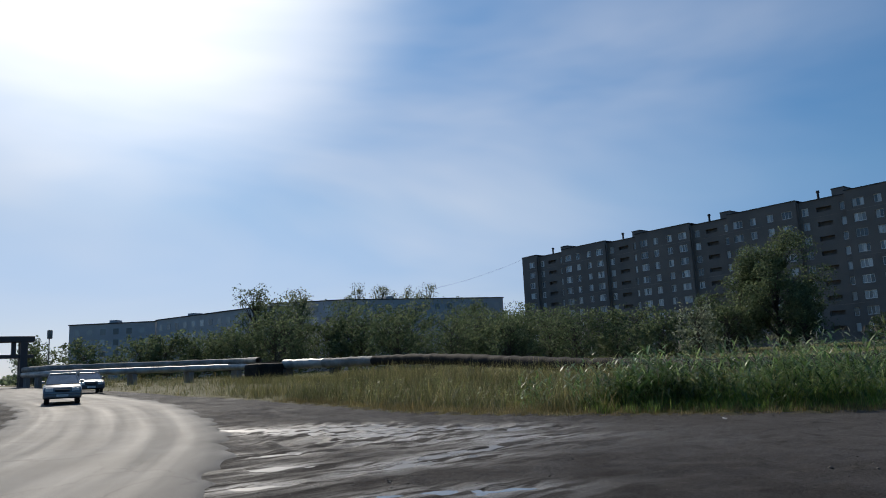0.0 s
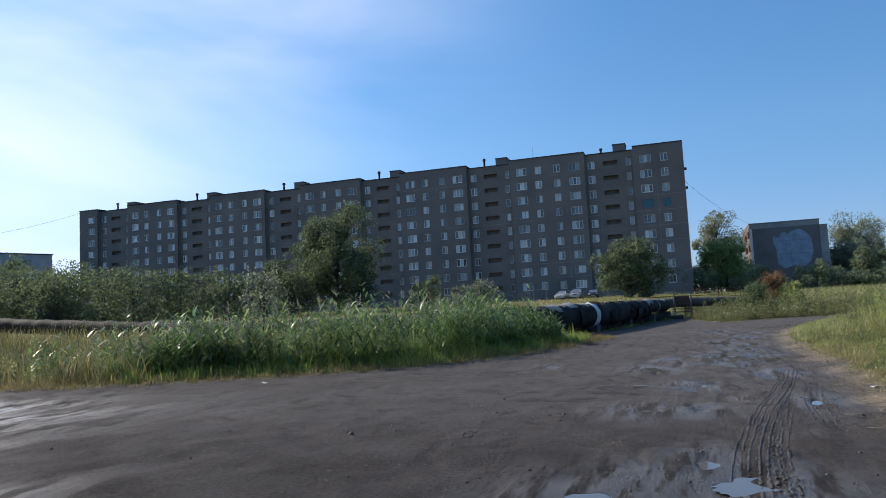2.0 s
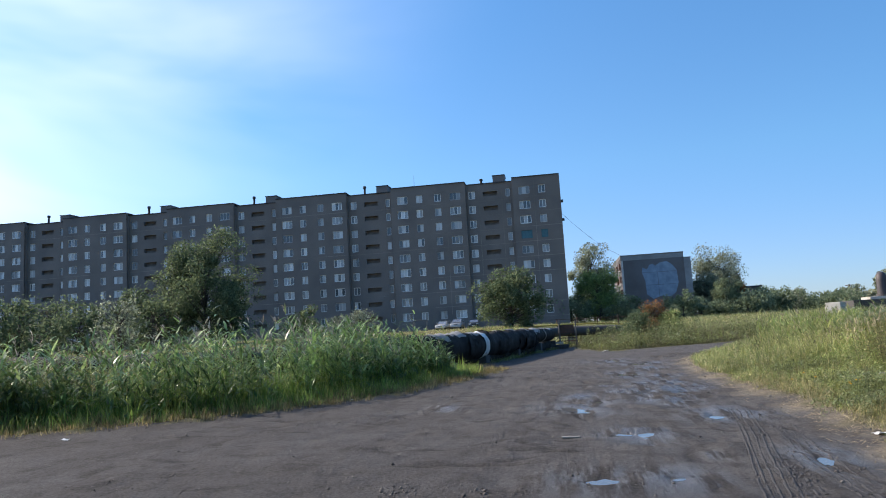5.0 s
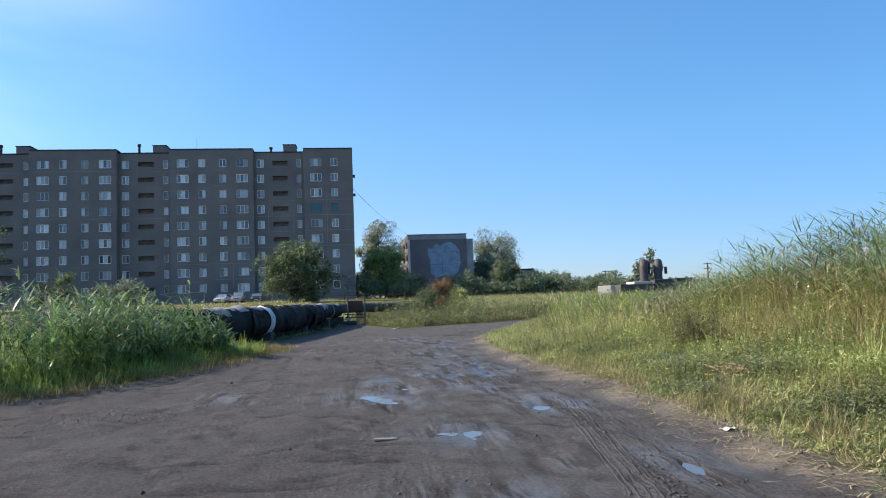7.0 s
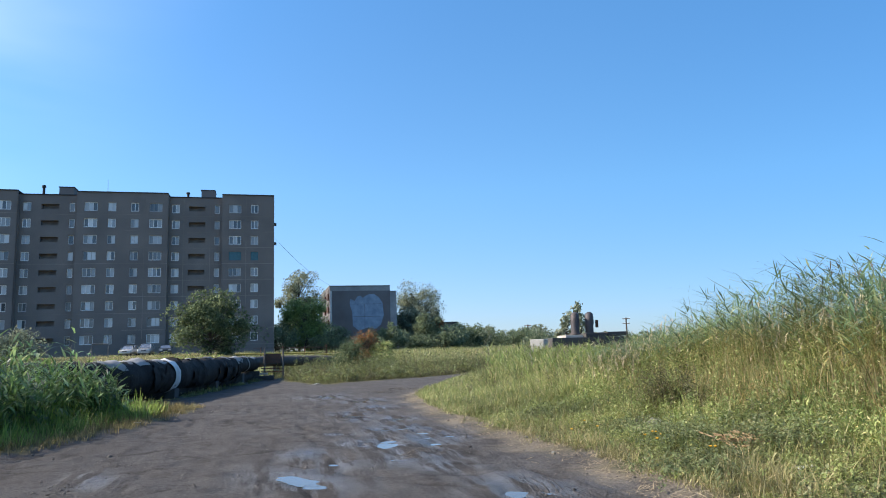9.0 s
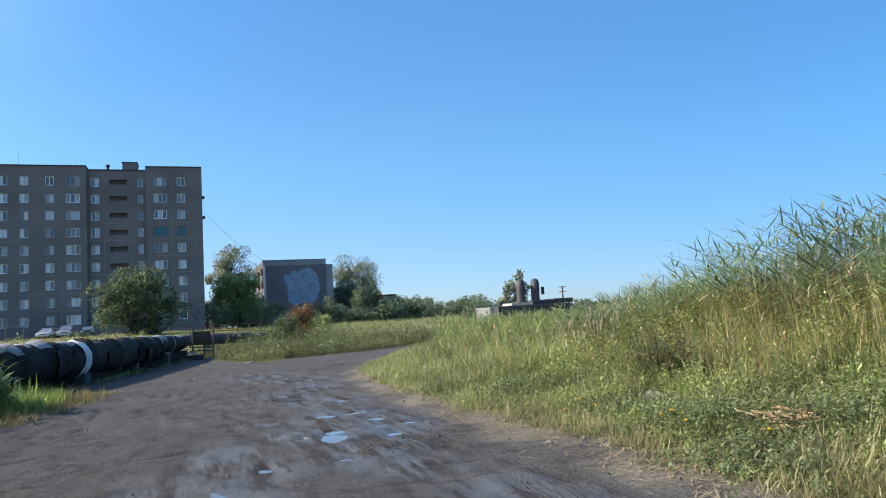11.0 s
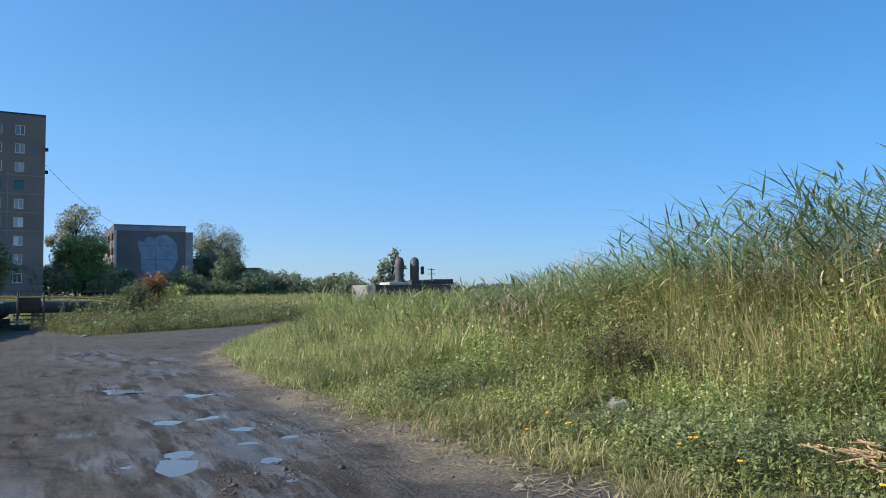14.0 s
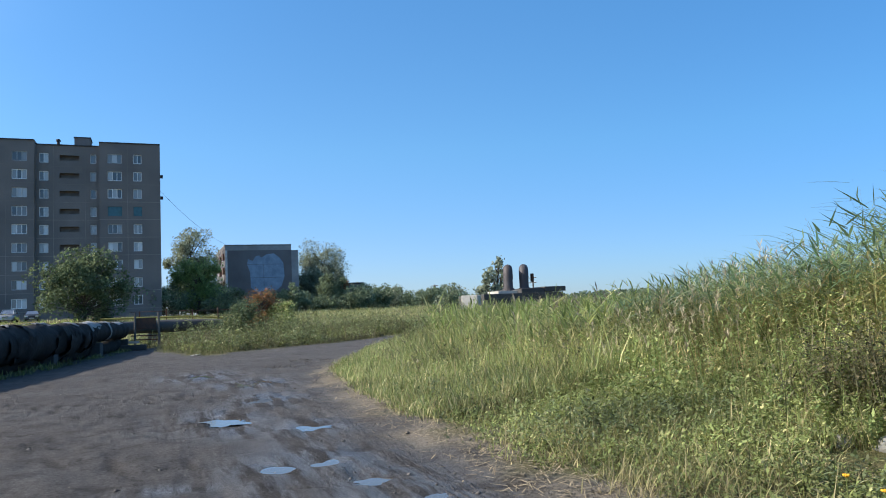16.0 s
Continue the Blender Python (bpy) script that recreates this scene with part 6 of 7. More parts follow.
# left: the reed bed along the yard
roots, d = scatter(R, 26000, 5, 25, 2, 22, lambda x, y, d: (d > 0.8) * (d < 7.5) * np.clip((d - 0.6) / 0.8, 0, 1) * np.clip((14.2 - y) / 3.4, 0, 1) * (x < 19.2) * (y > 1) * np.clip(1.5 - 0.27 * d, 0.2, 1) * np.where(y > 6.5, 0.46, 0.36) * (0.45 + 0.75 * clumped(x, y, 1.9, 1.5, 0.8)))
hgt = np.minimum(2.08, 0.64 + 0.74 * d) * np.where(R.uniform(0, 1, len(roots)) < 0.07, 1.18, 1.0) * R.uniform(0.58, 1.06, len(roots)) * (0.92 + 0.08 * np.sin(roots[:, 0] * 0.9 + roots[:, 1] * 0.6)) * (1 - 0.14 * ease((roots[:, 0] - 15) / 4)) * (1 - 0.12 * ease((roots[:, 1] - 8) / 2))
reed_bed("reeds", roots, hgt, R, "tall green reeds with pale plumes along the yard", 0.26, 13, start=0.14, stem=M_SHOOT, green=M_BEDREED, broad=0.052, rise=(0.4, 1.4), droop=(0.1, 1.3), comb=1.7)
roots, d = scatter(R, 15000, 5, 22, 3, 16, lambda x, y, d: (d > 0.9) * (d < 3.6) * (x < 19.6) * clumped(x, y, 0.8, 0.7, 0.5) ** 2 * 0.6)
reed_bed("reeds", roots, (0.5 + 0.36 * d) * R.uniform(0.7, 1.1, len(roots)), R, "dense dark leafy clumps among the reeds", 0.0, 11, start=0.1, stem=M_SHOOT, green=M_BEDREED, broad=0.056, rise=(0.4, 1.4), droop=(0.3, 1.3), comb=2.0)
roots, d = scatter(R, 16000, 6, 23, 9.5, 40, lambda x, y, d: (d > 0.7) * (d < 13) * 0.26 * ease((y - 9.5) / 4) * (0.4 + 0.6 * clumped(x, y, 0.8, 0.6, 0.4)))
grass_patch("tall_grass", roots, (0.62 + 0.7 * clumped(roots[:, 0], roots[:, 1], 0.5, 0.9, 1.1)) * R.uniform(0.5, 1.2, len(roots)), R, M_OLIVE, "brown ripening waist-high grass beyond the reeds", 8, 0.14, 0.02)
roots, d = scatter(R, 16000, 6, 23, 9.5, 34, lambda x, y, d: (d > 0.5) * (d < 11) * 0.3 * ease((y - 9.5) / 4) * clumped(x, y, 0.6, 0.8, 2.3))
grass_patch("tall_grass", roots, (0.5 + 0.9 * clumped(roots[:, 0], roots[:, 1], 0.7, 0.5, 0.2)) * R.uniform(0.5, 1.2, len(roots)), R, M_FARWEED, "green meadow grass beyond the reeds", 8, 0.14, 0.022)
roots, d = scatter(R, 9000, 14, 24, 11, 62, lambda x, y, d: (d > 1.5) * (np.abs(np.interp(y, [6, 14, 28, 40, 50, 60], [21.6, 21.8, 22.6, 24, 24, 21.2]) - 3.1 - x) < 2.2) * 0.9)
grass_patch("tall_grass", roots, R.uniform(0.6, 1.0, len(roots)) * np.interp(roots[:, 1], [12, 20, 44, 52], [1.0, 1.6, 1.75, 0.9]), R, M_OLIVE, "high brownish grass before the heating pipe", 7, 0.16, 0.03)
roots, d = scatter(R, 5000, 6, 22, 10, 30, lambda x, y, d: (d > 0.8) * (d < 9) * 0.4 * clumped(x, y, 0.9, 0.8, 1.4) ** 2)
weed_patch("tall_weeds", roots, R.uniform(0.5, 1.15, len(roots)), R, M_HERB, "leafy yellow-green weeds in the meadow", 22, 0.09)
roots, d = scatter(R, 26000, 3, 24, 2, 30, lambda x, y, d: (d > -0.28) * (d < 1.0) * (y > 1.5))
grass_patch("verge_grass", roots, (0.17 + 0.2 * np.clip(d, 0, 1)) * R.uniform(0.5, 1.4, len(roots)), R, M_FRINGE, "brownish dry grass along the edge of the dirt", 10, 0.07, 0.011)
roots, d = scatter(R, 30000, 3, 24, 2, 30, lambda x, y, d: (d > 0.35) * (d < 2.0) * (y > 1.5) * (y < 13) * np.clip(1.6 - 0.6 * d, 0.2, 1) * (x < 20.8))
grass_patch("young_reeds", roots, (0.2 + 0.3 * np.clip(d, 0, 1.4)) * R.uniform(0.6, 1.3, len(roots)), R, M_FRESH, "bright green young grass before the reeds", 7, 0.06, 0.019, 0.7, 0.4)
roots, d = scatter(R, 16000, 5, 20, 3, 14, lambda x, y, d: (d > 1.1) * (d < 3.0) * 0.5)
grass_patch("young_reeds", roots, (0.35 + 0.2 * d) * R.uniform(0.6, 1.2, len(roots)), R, M_SHOOT, "green grass that fills the foot of the reeds", 7, 0.08, 0.02, 0.9, 0.5)
roots, d = scatter(R, 5500, 4, 60, 14, 110, lambda x, y, d: (d > 0) * (d < 14) * (y > 20) * 0.7)
grass_patch("meadow", roots, np.where(d > 4, 1.35, 0.8) * R.uniform(0.5, 1.05, len(roots)), R, M_OLIVE, "dry brownish meadow grass by the road", 8, 0.35, 0.06, segs=1)
roots, d = scatter(R, 8000, 26, 125, 3, 100, lambda x, y, d: (x > 27 - 0.1 * y) * (y > behind_pipe(x) + 0.9) * np.where(x < 60, 1.0, 0.4))
grass_patch("meadow", roots, R.uniform(0.2, 0.55, len(roots)), R, M_GOLD, "dry yellow meadow behind the pipe", 7, 0.45, 0.08, segs=1)
roots, d = scatter(R, 2600, 25, 44, 1.5, 7, lambda x, y, d: (np.abs(y - behind_pipe(x) - 1.1) < 0.5) * clumped(x, y, 1.1, 0.5, 0.3) * 0.8)
weed_patch("tall_weeds", roots, R.uniform(0.35, 0.85, len(roots)), R, M_FRESH, "yellow-green weeds behind the pipe", 14, 0.12)
roots, d = scatter(R, 5000, 22, 45, 1, 6, lambda x, y, d: (behind_pipe(x) - y > 0.3) * (behind_pipe(x) - y < 0.75) * clumped(x, y, 0.8, 0.5, 1.3) * 0.9)
grass_patch("verge_grass", roots, R.uniform(0.1, 0.3, len(roots)), R, M_TURF, "low grass along the foot of the pipe", 7, 0.08, 0.018)
# right: low weeds and straw at the foot of the bank
roots, d = scatter(R, 26000, -1, 18, -6.6, -1, lambda x, y, d: (d > 0.22 + 0.14 * np.sin(2.3 * x)) * (d < 3.6) * np.clip(d * 1.3, 0, 1) * (0.5 + 0.5 * clumped(x, y, 1.3, 1.9, 0.4)) * 0.85)
weed_patch("low_weeds", roots, (0.06 + 0.065 * np.clip(d, 0, 3)) * R.uniform(0.5, 1.6, len(roots)), R, M_HERB, "low leafy green weeds at the foot of the bank", 13, 0.05)
roots, d = scatter(R, 19000, -1, 18, -7, -1, lambda x, y, d: (d > 0.12 + 0.16 * np.sin(2.3 * x)) * (d < 4.2) * 0.75 * (0.4 + 0.6 * clumped(x, y, 1.7, 2.3, 1.3)))
grass_patch("bank_grass", roots, (0.07 + 0.075 * np.clip(d, 0, 3.2)) * R.uniform(0.5, 1.7, len(roots)), R, M_TURF, "mixed green and straw grass on the bank", 6, 0.05, 0.009, 1.2, 0.7)
roots, d = scatter(R, 10500, -1, 18, -7, -1, lambda x, y, d: (d > 0.02) * (d < 4) * 0.8 * clumped(x, y, 0.9, 1.5, 2.0) ** 2)
grass_patch("dry_grass", roots, (0.14 + 0.08 * np.clip(d, 0, 3)) * R.uniform(0.6, 1.6, len(roots)), R, M_TUFT, "tufts of dry straw-coloured grass on the bank", 9, 0.045, 0.008, 1.3, 0.7)
roots, d = scatter(R, 26000, 15, 32, -9, -1.5, lambda x, y, d: (d > 0.15) * (d < 5.5) * 0.8)
grass_patch("bank_grass", roots, (0.14 + 0.2 * np.clip(d, 0, 3.4)) * R.uniform(0.5, 1.35, len(roots)), R, M_GRASS, "rank green and straw grass on the bank", 7, 0.08, 0.014, 1.0, 0.5)
roots, d = scatter(R, 4500, 15, 29, -10, -2.5, lambda x, y, d: (d > 0.15) * (d < 5.5) * clumped(x, y, 0.8, 1.1, 2.2) * 0.8)
weed_patch("tall_weeds", roots, np.clip(0.14 + 0.17 * d, 0.1, 0.85) * R.uniform(0.6, 1.3, len(roots)), R, M_WEED, "leafy green weeds on the far bank", 18, 0.055)
roots, d = scatter(R, 3000, 14, 28, -9, -3.5, lambda x, y, d: (d > 1.0) * (d < 4.5) * clumped(x, y, 1.2, 0.9, 0.6) ** 2 * 0.8)
weed_patch("dull_weeds", roots, np.clip(0.2 + 0.17 * d, 0.2, 0.8) * R.uniform(0.6, 1.2, len(roots)), R, M_DULL, "dull brown seeding weeds on the far bank", 16, 0.07)
for hx, hy, wide, count, tall in ((9.0, -3.55, 0.3, 110, 0.34), (7.9, -4.0, 0.33, 120, 0.4), (10.1, -3.6, 0.28, 80, 0.26), (7.35, -2.75, 0.3, 120, 0.2), (13.0, -3.6, 0.5, 110, 0.3), (16.2, -3.9, 0.5, 110, 0.32), (5.2, -3.4, 0.4, 110, 0.26), (3.0, -2.9, 0.4, 110, 0.24)):
    roots = np.column_stack([R.normal(hx, wide, count), R.normal(hy, wide, count), np.zeros(count)])
    roots[:, 2] = relief(roots[:, 0], roots[:, 1]) - 0.01
    weed_patch("herb_clump", roots, tall * R.uniform(0.5, 1.2, count), R, M_DARKHERB, "darker grey-green bushy herbs on the bank", 22, 0.055)
for hx, hy, wide, count, tall in ((7.0, -2.95, 0.3, 90, 0.34), (6.3, -2.8, 0.3, 80, 0.3), (9.9, -2.75, 0.3, 70, 0.28), (11.3, -2.75, 0.35, 60, 0.26), (8.7, -2.6, 0.2, 50, 0.24), (4.6, -2.7, 0.35, 80, 0.3), (12.8, -3.0, 0.35, 70, 0.28)):
    roots = np.column_stack([R.normal(hx, wide, count), R.normal(hy, 0.6 * wide, count), np.zeros(count)])
    roots[:, 2] = relief(roots[:, 0], roots[:, 1]) - 0.01
    grass_patch("dry_grass", roots, tall * R.uniform(0.5, 1.25, count), R, M_TUFT, "pale tuft of dry straw-coloured grass", 14, 0.05, 0.007, 1.4, 0.9)
roots, d = scatter(R, 7000, -16, -0.5, -16, -1.5, lambda x, y, d: (d > 0.1) * 0.7)
grass_patch("bank_grass", roots, (0.1 + 0.07 * np.clip(d, 0, 5)) * R.uniform(0.5, 1.5, len(roots)), R, M_TURF, "rough grass beside the yard", 8, 0.12, 0.014, 1.1, 0.6)
# taller growth up the bank
roots, d = scatter(R, 42000, -2, 20, -12, -3.6, lambda x, y, d: (d > 2.3) * (d < 6.5) * np.clip((d - 2.2) * 0.6, 0, 1) * 0.34 * (0.45 + 0.55 * clumped(x, y, 1.5, 1.1, 0.7)))
grass_patch("tall_grass", roots, np.clip(0.2 + 0.48 * (d - 2.0), 0.2, 1.45) * topped(roots) * R.uniform(0.5, 1.12, len(roots)), R, M_CULM, "tall fine straw-and-green grass before the reeds", 7, 0.08, 0.0095, 0.55, 0.26, segs=2)
roots, d = scatter(R, 24000, -2, 20, -12, -3.6, lambda x, y, d: (d > 2.2) * (d < 7) * 0.4 * clumped(x, y, 1.0, 1.6, 2.2))
grass_patch("tall_grass", roots, np.clip(0.25 + 0.5 * (d - 2.0), 0.25, 1.4) * topped(roots) * R.uniform(0.55, 1.1, len(roots)), R, M_GREENBLADE, "upright broad-bladed green grass before the reeds", 6, 0.09, 0.016, 0.8, 0.3, segs=3)
roots, d = scatter(R, 15000, -2, 19, -11, -4.6, lambda x, y, d: (d > 3.2) * (d < 5.4) * 0.5 * clumped(x, y, 1.3, 0.8, 1.5))
grass_patch("dry_grass", roots, np.clip(0.85 + 0.45 * (d - 3.2), 0.5, 1.8) * topped(roots) * R.uniform(0.75, 1.12, len(roots)), R, M_GOLDEN, "golden-brown ripe grass at the foot of the reeds", 6, 0.09, 0.013, 1.1, 0.3, segs=3)
# brownish seed heads over the tall grass
roots, d = scatter(R, 16000, -2, 19, -11, -4.2, lambda x, y, d: (d > 2.6) * (d < 6) * 0.2 * clumped(x, y, 0.7, 0.9, 1.9) ** 2)
n_ = len(roots)
tops = roots + np.column_stack([R.normal(0, 0.06, n_), R.normal(0, 0.06, n_), np.clip(0.3 + 0.5 * (d - 1.9), 0.3, 1.55) * topped(roots) * R.uniform(0.75, 1.12, n_)])
pieces = [strips(roots, R.uniform(0, 6.28, n_), tops[:, 2] - roots[:, 2], np.full(n_, 0.03), np.full(n_, 0.05), np.full(n_, 0.005), 1, 0.1)]
for k in range(8):
    at_ = tops - np.array([0, 0, 1.0]) * R.uniform(-0.04, 0.16, (n_, 1))
    pieces.append(strips(at_, R.uniform(0, 6.28, n_), R.uniform(0.05, 0.13, n_), R.uniform(0.15, 0.7, n_), R.uniform(0.1, 0.9, n_), R.uniform(0.008, 0.018, n_), 2, 0.4))
v, q = join(pieces)
tagged(fast_object("seed_heads", v, q, M_PANICLE), "pale brown seed heads over the tall grass", "grass", kind="stuff")
roots, d = scatter(R, 11000, 19, 36, -13, -3.4, lambda x, y, d: (d > 1.6) * (d < 9) * 0.5)
grass_patch("tall_grass", roots, under(np.minimum(1.2, 0.35 + 0.22 * d) * R.uniform(0.5, 1.15, len(roots)), roots, 1.15, 19), R, M_TURF, "rough green grass on the lower bank", 6, 0.12, 0.024, 1.5, 0.8)
roots, d = scatter(R, 17000, -2, 24, -10, -3.4, lambda x, y, d: (d > 2.1) * (d < 5.2) * (0.3 + 0.7 * clumped(x, y, 1.1, 1.4, 0.9)))
weed_patch("tall_weeds", roots, np.clip(0.25 + 0.44 * (d - 2.1), 0.2, 1.2) * topped(roots) * R.uniform(0.6, 1.2, len(roots)), R, M_WEED, "leafy tall weeds among the grass", 26, 0.065)
roots, d = scatter(R, 3000, -2, 24, -9, -3.4, lambda x, y, d: (d > 2.2) * (d < 5.0) * 0.4 * clumped(x, y, 1.6, 1.2, 2.9) ** 2)
weed_patch("dull_weeds", roots, R.uniform(0.3, 0.7, len(roots)), R, M_DULL, "dull brown-green seeding weeds", 28, 0.05)
roots = np.column_stack([R.normal(11.7, 0.45, 170), R.normal(-5.05, 0.25, 170), np.zeros(170)])
roots[:, 2] = relief(roots[:, 0], roots[:, 1])
weed_patch("dull_weeds", roots, R.uniform(0.3, 0.9, 170), R, M_DULL, "dark brown weeds behind the stone", 34, 0.05)
roots, d = scatter(R, 27000, -4, 19, -13, -5.2, lambda x, y, d: (d > 3.9) * np.clip((d - 3.7) / 1.2, 0, 1) * np.clip(2.2 - 0.28 * d, 0.22, 1) * 0.29)
tall = np.interp(roots[:, 0], [2, 8, 9.5, 11, 12.5, 13.2, 14, 15, 16, 17.5, 18.5, 20, 23], [1.95, 2.02, 2.5, 2.56, 2.47, 2.26, 1.95, 1.7, 1.48, 1.3, 1.1, 1.0, 0.9])
reed_bed("reeds", roots, tall * (0.8 + 0.035 * np.clip(d - 3.9, 0, 4)) * (0.94 + 0.08 * np.sin(1.7 * roots[:, 0] + 0.8 * roots[:, 1]) * np.sin(2.9 * roots[:, 0])) * np.clip(R.normal(0.88, 0.12, len(roots)), 0.5, 1.06), R, "tall wind-blown green reeds on the bank", 0.03, 19, start=0.2, gold=0.48, stem=M_CULM, green=M_BANKREED, broad=0.029, rise=(0.95, 1.72), droop=(-0.1, 0.5), dry_mat=M_DRYLEAF, thick=0.011, long=1.22)
roots, d = scatter(R, 9000, 16, 36, -13, -5, lambda x, y, d: (d > 2.2) * clumped(x, y, 0.9, 0.7, 1.1) * 0.4)
reed_bed("reeds", roots, under(R.uniform(0.85, 1.3, len(roots)), roots, 1.3, 19.5) * R.uniform(0.8, 1.05, len(roots)), R, "shorter green reeds towards the bunker", 0.1, 10, start=0.2, gold=0.3, stem=M_CULM, green=M_GREENBLADE, broad=0.034, rise=(0.3, 1.3), droop=(0.1, 0.9), dry_mat=M_DRYLEAF, comb=1.2)
# the weeds across the end of the way
roots, d = scatter(R, 10000, 33, 56, -16, 2.0, lambda x, y, d: (d > -0.1) * (d < 13) * ((y < 0.9) | (x < 46)) * 0.6)
grass_patch("tall_grass", roots, np.minimum(1.35, 0.3 + 0.36 * np.clip(d, 0, 3)) * ease((2.4 - roots[:, 1]) / 3.5 + 0.25) * R.uniform(0.4, 1.15, len(roots)), R, M_FARWEED, "waist-high weeds across the end of the way", 7, 0.16, 0.03, 0.9, 0.4, segs=1)
roots, d = scatter(R, 8000, 36, 56, -14, 1.0, lambda x, y, d: (d > 0.5) * (d < 10) * 0.6 * clumped(x, y, 0.6, 0.8, 1.0))
weed_patch("tall_weeds", roots, np.minimum(1.4, 0.4 + 0.36 * np.clip(d, 0, 3)) * R.uniform(0.4, 1.2, len(roots)) * ease((2.4 - roots[:, 1]) / 3.5 + 0.2), R, M_DARKHERB, "dark leafy weeds across the end of the way", 18, 0.15)
roots, d = scatter(R, 2400, 33, 52, -12, 1.2, lambda x, y, d: (d > 0.1) * (d < 3.2) * clumped(x, y, 1.3, 1.0, 2.0) * 0.8)
weed_patch("tall_weeds", roots, np.minimum(0.85, 0.25 + 0.24 * np.clip(d, 0, 3)) * R.uniform(0.5, 1.2, len(roots)) * ease((2.4 - roots[:, 1]) / 3.5 + 0.2), R, M_HERB, "yellow-green weeds along the end of the way", 16, 0.12)
# dark leaves along the dirt stand in for shade at the growth's foot
roots, d = scatter(R, 6000, 33, 50, -14, 1.2, lambda x, y, d: (d > -0.05) * (d < 2.6) * clumped(x, y, 0.9, 1.1, 2.6) ** 2 * 0.9)
weed_patch("dull_weeds", roots, np.minimum(0.8, 0.25 + 0.25 * np.clip(d, 0, 3)) * R.uniform(0.5, 1.3, len(roots)) * ease((2.4 - roots[:, 1]) / 3.5 + 0.2), R, M_DULL, "dark weeds standing in for the shaded foot of the growth", 18, 0.1)
roots, d = scatter(R, 4000, 48, 125, -60, 4, lambda x, y, d: np.ones_like(x))
grass_patch("meadow", roots, R.uniform(0.3, 0.9, len(roots)), R, M_GRASS, "rough grass behind the weeds", 8, 0.6, 0.11, segs=1)


# ---- small things on the bank and the way ----
def stone(x, y, size, seed, label="pale rounded field stone half sunk in grass", mat=M_STONE, name="stone", flat=0.6, group="stones on the bank"):
    r = random.Random(seed)
    bm = bmesh.new()
    bmesh.ops.create_icosphere(bm, subdivisions=3, radius=size / 2)
    for v in bm.verts:
        k = 1 + 0.35 * noise.noise(v.co * (3.0 / size) + Vector((seed, 0, 0))) + 0.12 * noise.noise(v.co * (9.0 / size) + Vector((0, seed, 0)))
        v.co = Vector((v.co.x * k * r.uniform(0.97, 1.03), v.co.y * k * 0.8, v.co.z * k * flat))
    ob = part(name, bm, mat, None, smooth=True)
    ob.matrix_world = pose(x, y, ground_z(x, y) + size * flat * 0.12, 0, 0, r.uniform(0, 180))
    tagged(ob, label, "stone", group)


for k, (x, y, s) in enumerate([(11.1, -4.45, 0.27), (11.4, -4.33, 0.19), (11.75, -4.5, 0.16), (9.45, -3.75, 0.2), (9.7, -3.6, 0.16), (9.5, -2.1, 0.07), (11.0, -2.3, 0.08)]):
    stone(x, y, s, 20 + k)

pile = empty("stalk_pile", pose(8.18, -3.83, ground_z(8.18, -3.83)), "heap of dry cut orange-brown stalks on the grass", "stalks")
rp_ = random.Random(4)
for k in range(60):
    a, l = rp_.gauss(0.5, 0.7), rp_.uniform(0.16, 0.42)
    cx, cy, z = rp_.gauss(0, 0.13), rp_.gauss(0, 0.12), rp_.uniform(0.11, 0.2)
    part("stalk", rod((cx - l / 2 * math.cos(a), cy - l / 2 * math.sin(a), z), (cx + l / 2 * math.cos(a), cy + l / 2 * math.sin(a), z + rp_.uniform(-0.05, 0.06)), 0.0085, 0.006, 5), M_PILE, pile)

# dead stalks along the edge of the way
rs = np.random.default_rng(21)
n_ = 5200
ex = rs.uniform(-2, 27, n_)
ey = np.interp(ex, [-2, 5, 9, 12.4, 16.5, 22.5, 27], [-1.65, -2.0, -2.28, -2.26, -2.38, -3.0, -4.7]) + rs.normal(0.0, 0.19, n_)
root = np.column_stack([ex, ey, relief(ex, ey) + 0.012])
v, q = strips(root, rs.uniform(0, 6.28, n_), rs.uniform(0.05, 0.2, n_), rs.uniform(1.35, 1.6, n_), rs.uniform(-0.1, 0.1, n_), rs.uniform(0.005, 0.014, n_), 2, 0.3)
tagged(fast_object("dead_stalks", v, q, M_STRAW), "dead straw lying along the edge of the way", "straw", kind="stuff")

# gravel and clods on the dirt
n_ = 13000
gx_, gy_ = rs.uniform(-4, 24, n_), rs.uniform(-3, 9, n_)
dd = edge_distance(gx_, gy_)
clump = np.sin(1.9 * gx_ + np.sin(2.3 * gy_)) * np.sin(2.7 * gy_ + np.sin(1.1 * gx_)) > 0.1
k_ = (dd < 0.1) & (clump | (np.abs(dd + 0.4) < 0.5)) & (rs.uniform(0, 1, n_) < 0.85)
gx_, gy_ = gx_[k_], gy_[k_]
size = np.exp(rs.normal(-4.8, 0.45, len(gx_)))
oct_v = np.array([(1, 0, 0), (0, 1, 0), (-1, 0, 0), (0, -1, 0), (0, 0, 0.7), (0, 0, -0.5)])
pts = oct_v[None] * size[:, None, None] * rs.uniform(0.6, 1.3, (len(gx_), 6, 1)) + np.column_stack([gx_, gy_, relief(gx_, gy_) + size * 0.25])[:, None]
tri = np.array([(0, 1, 4), (1, 2, 4), (2, 3, 4), (3, 0, 4), (1, 0, 5), (2, 1, 5), (3, 2, 5), (0, 3, 5)])
M_CLOD = material("clods", (0.13, 0.115, 0.1), (0.07, 0.06, 0.053), 8.0, 0.95, rand=0.5, island=True)
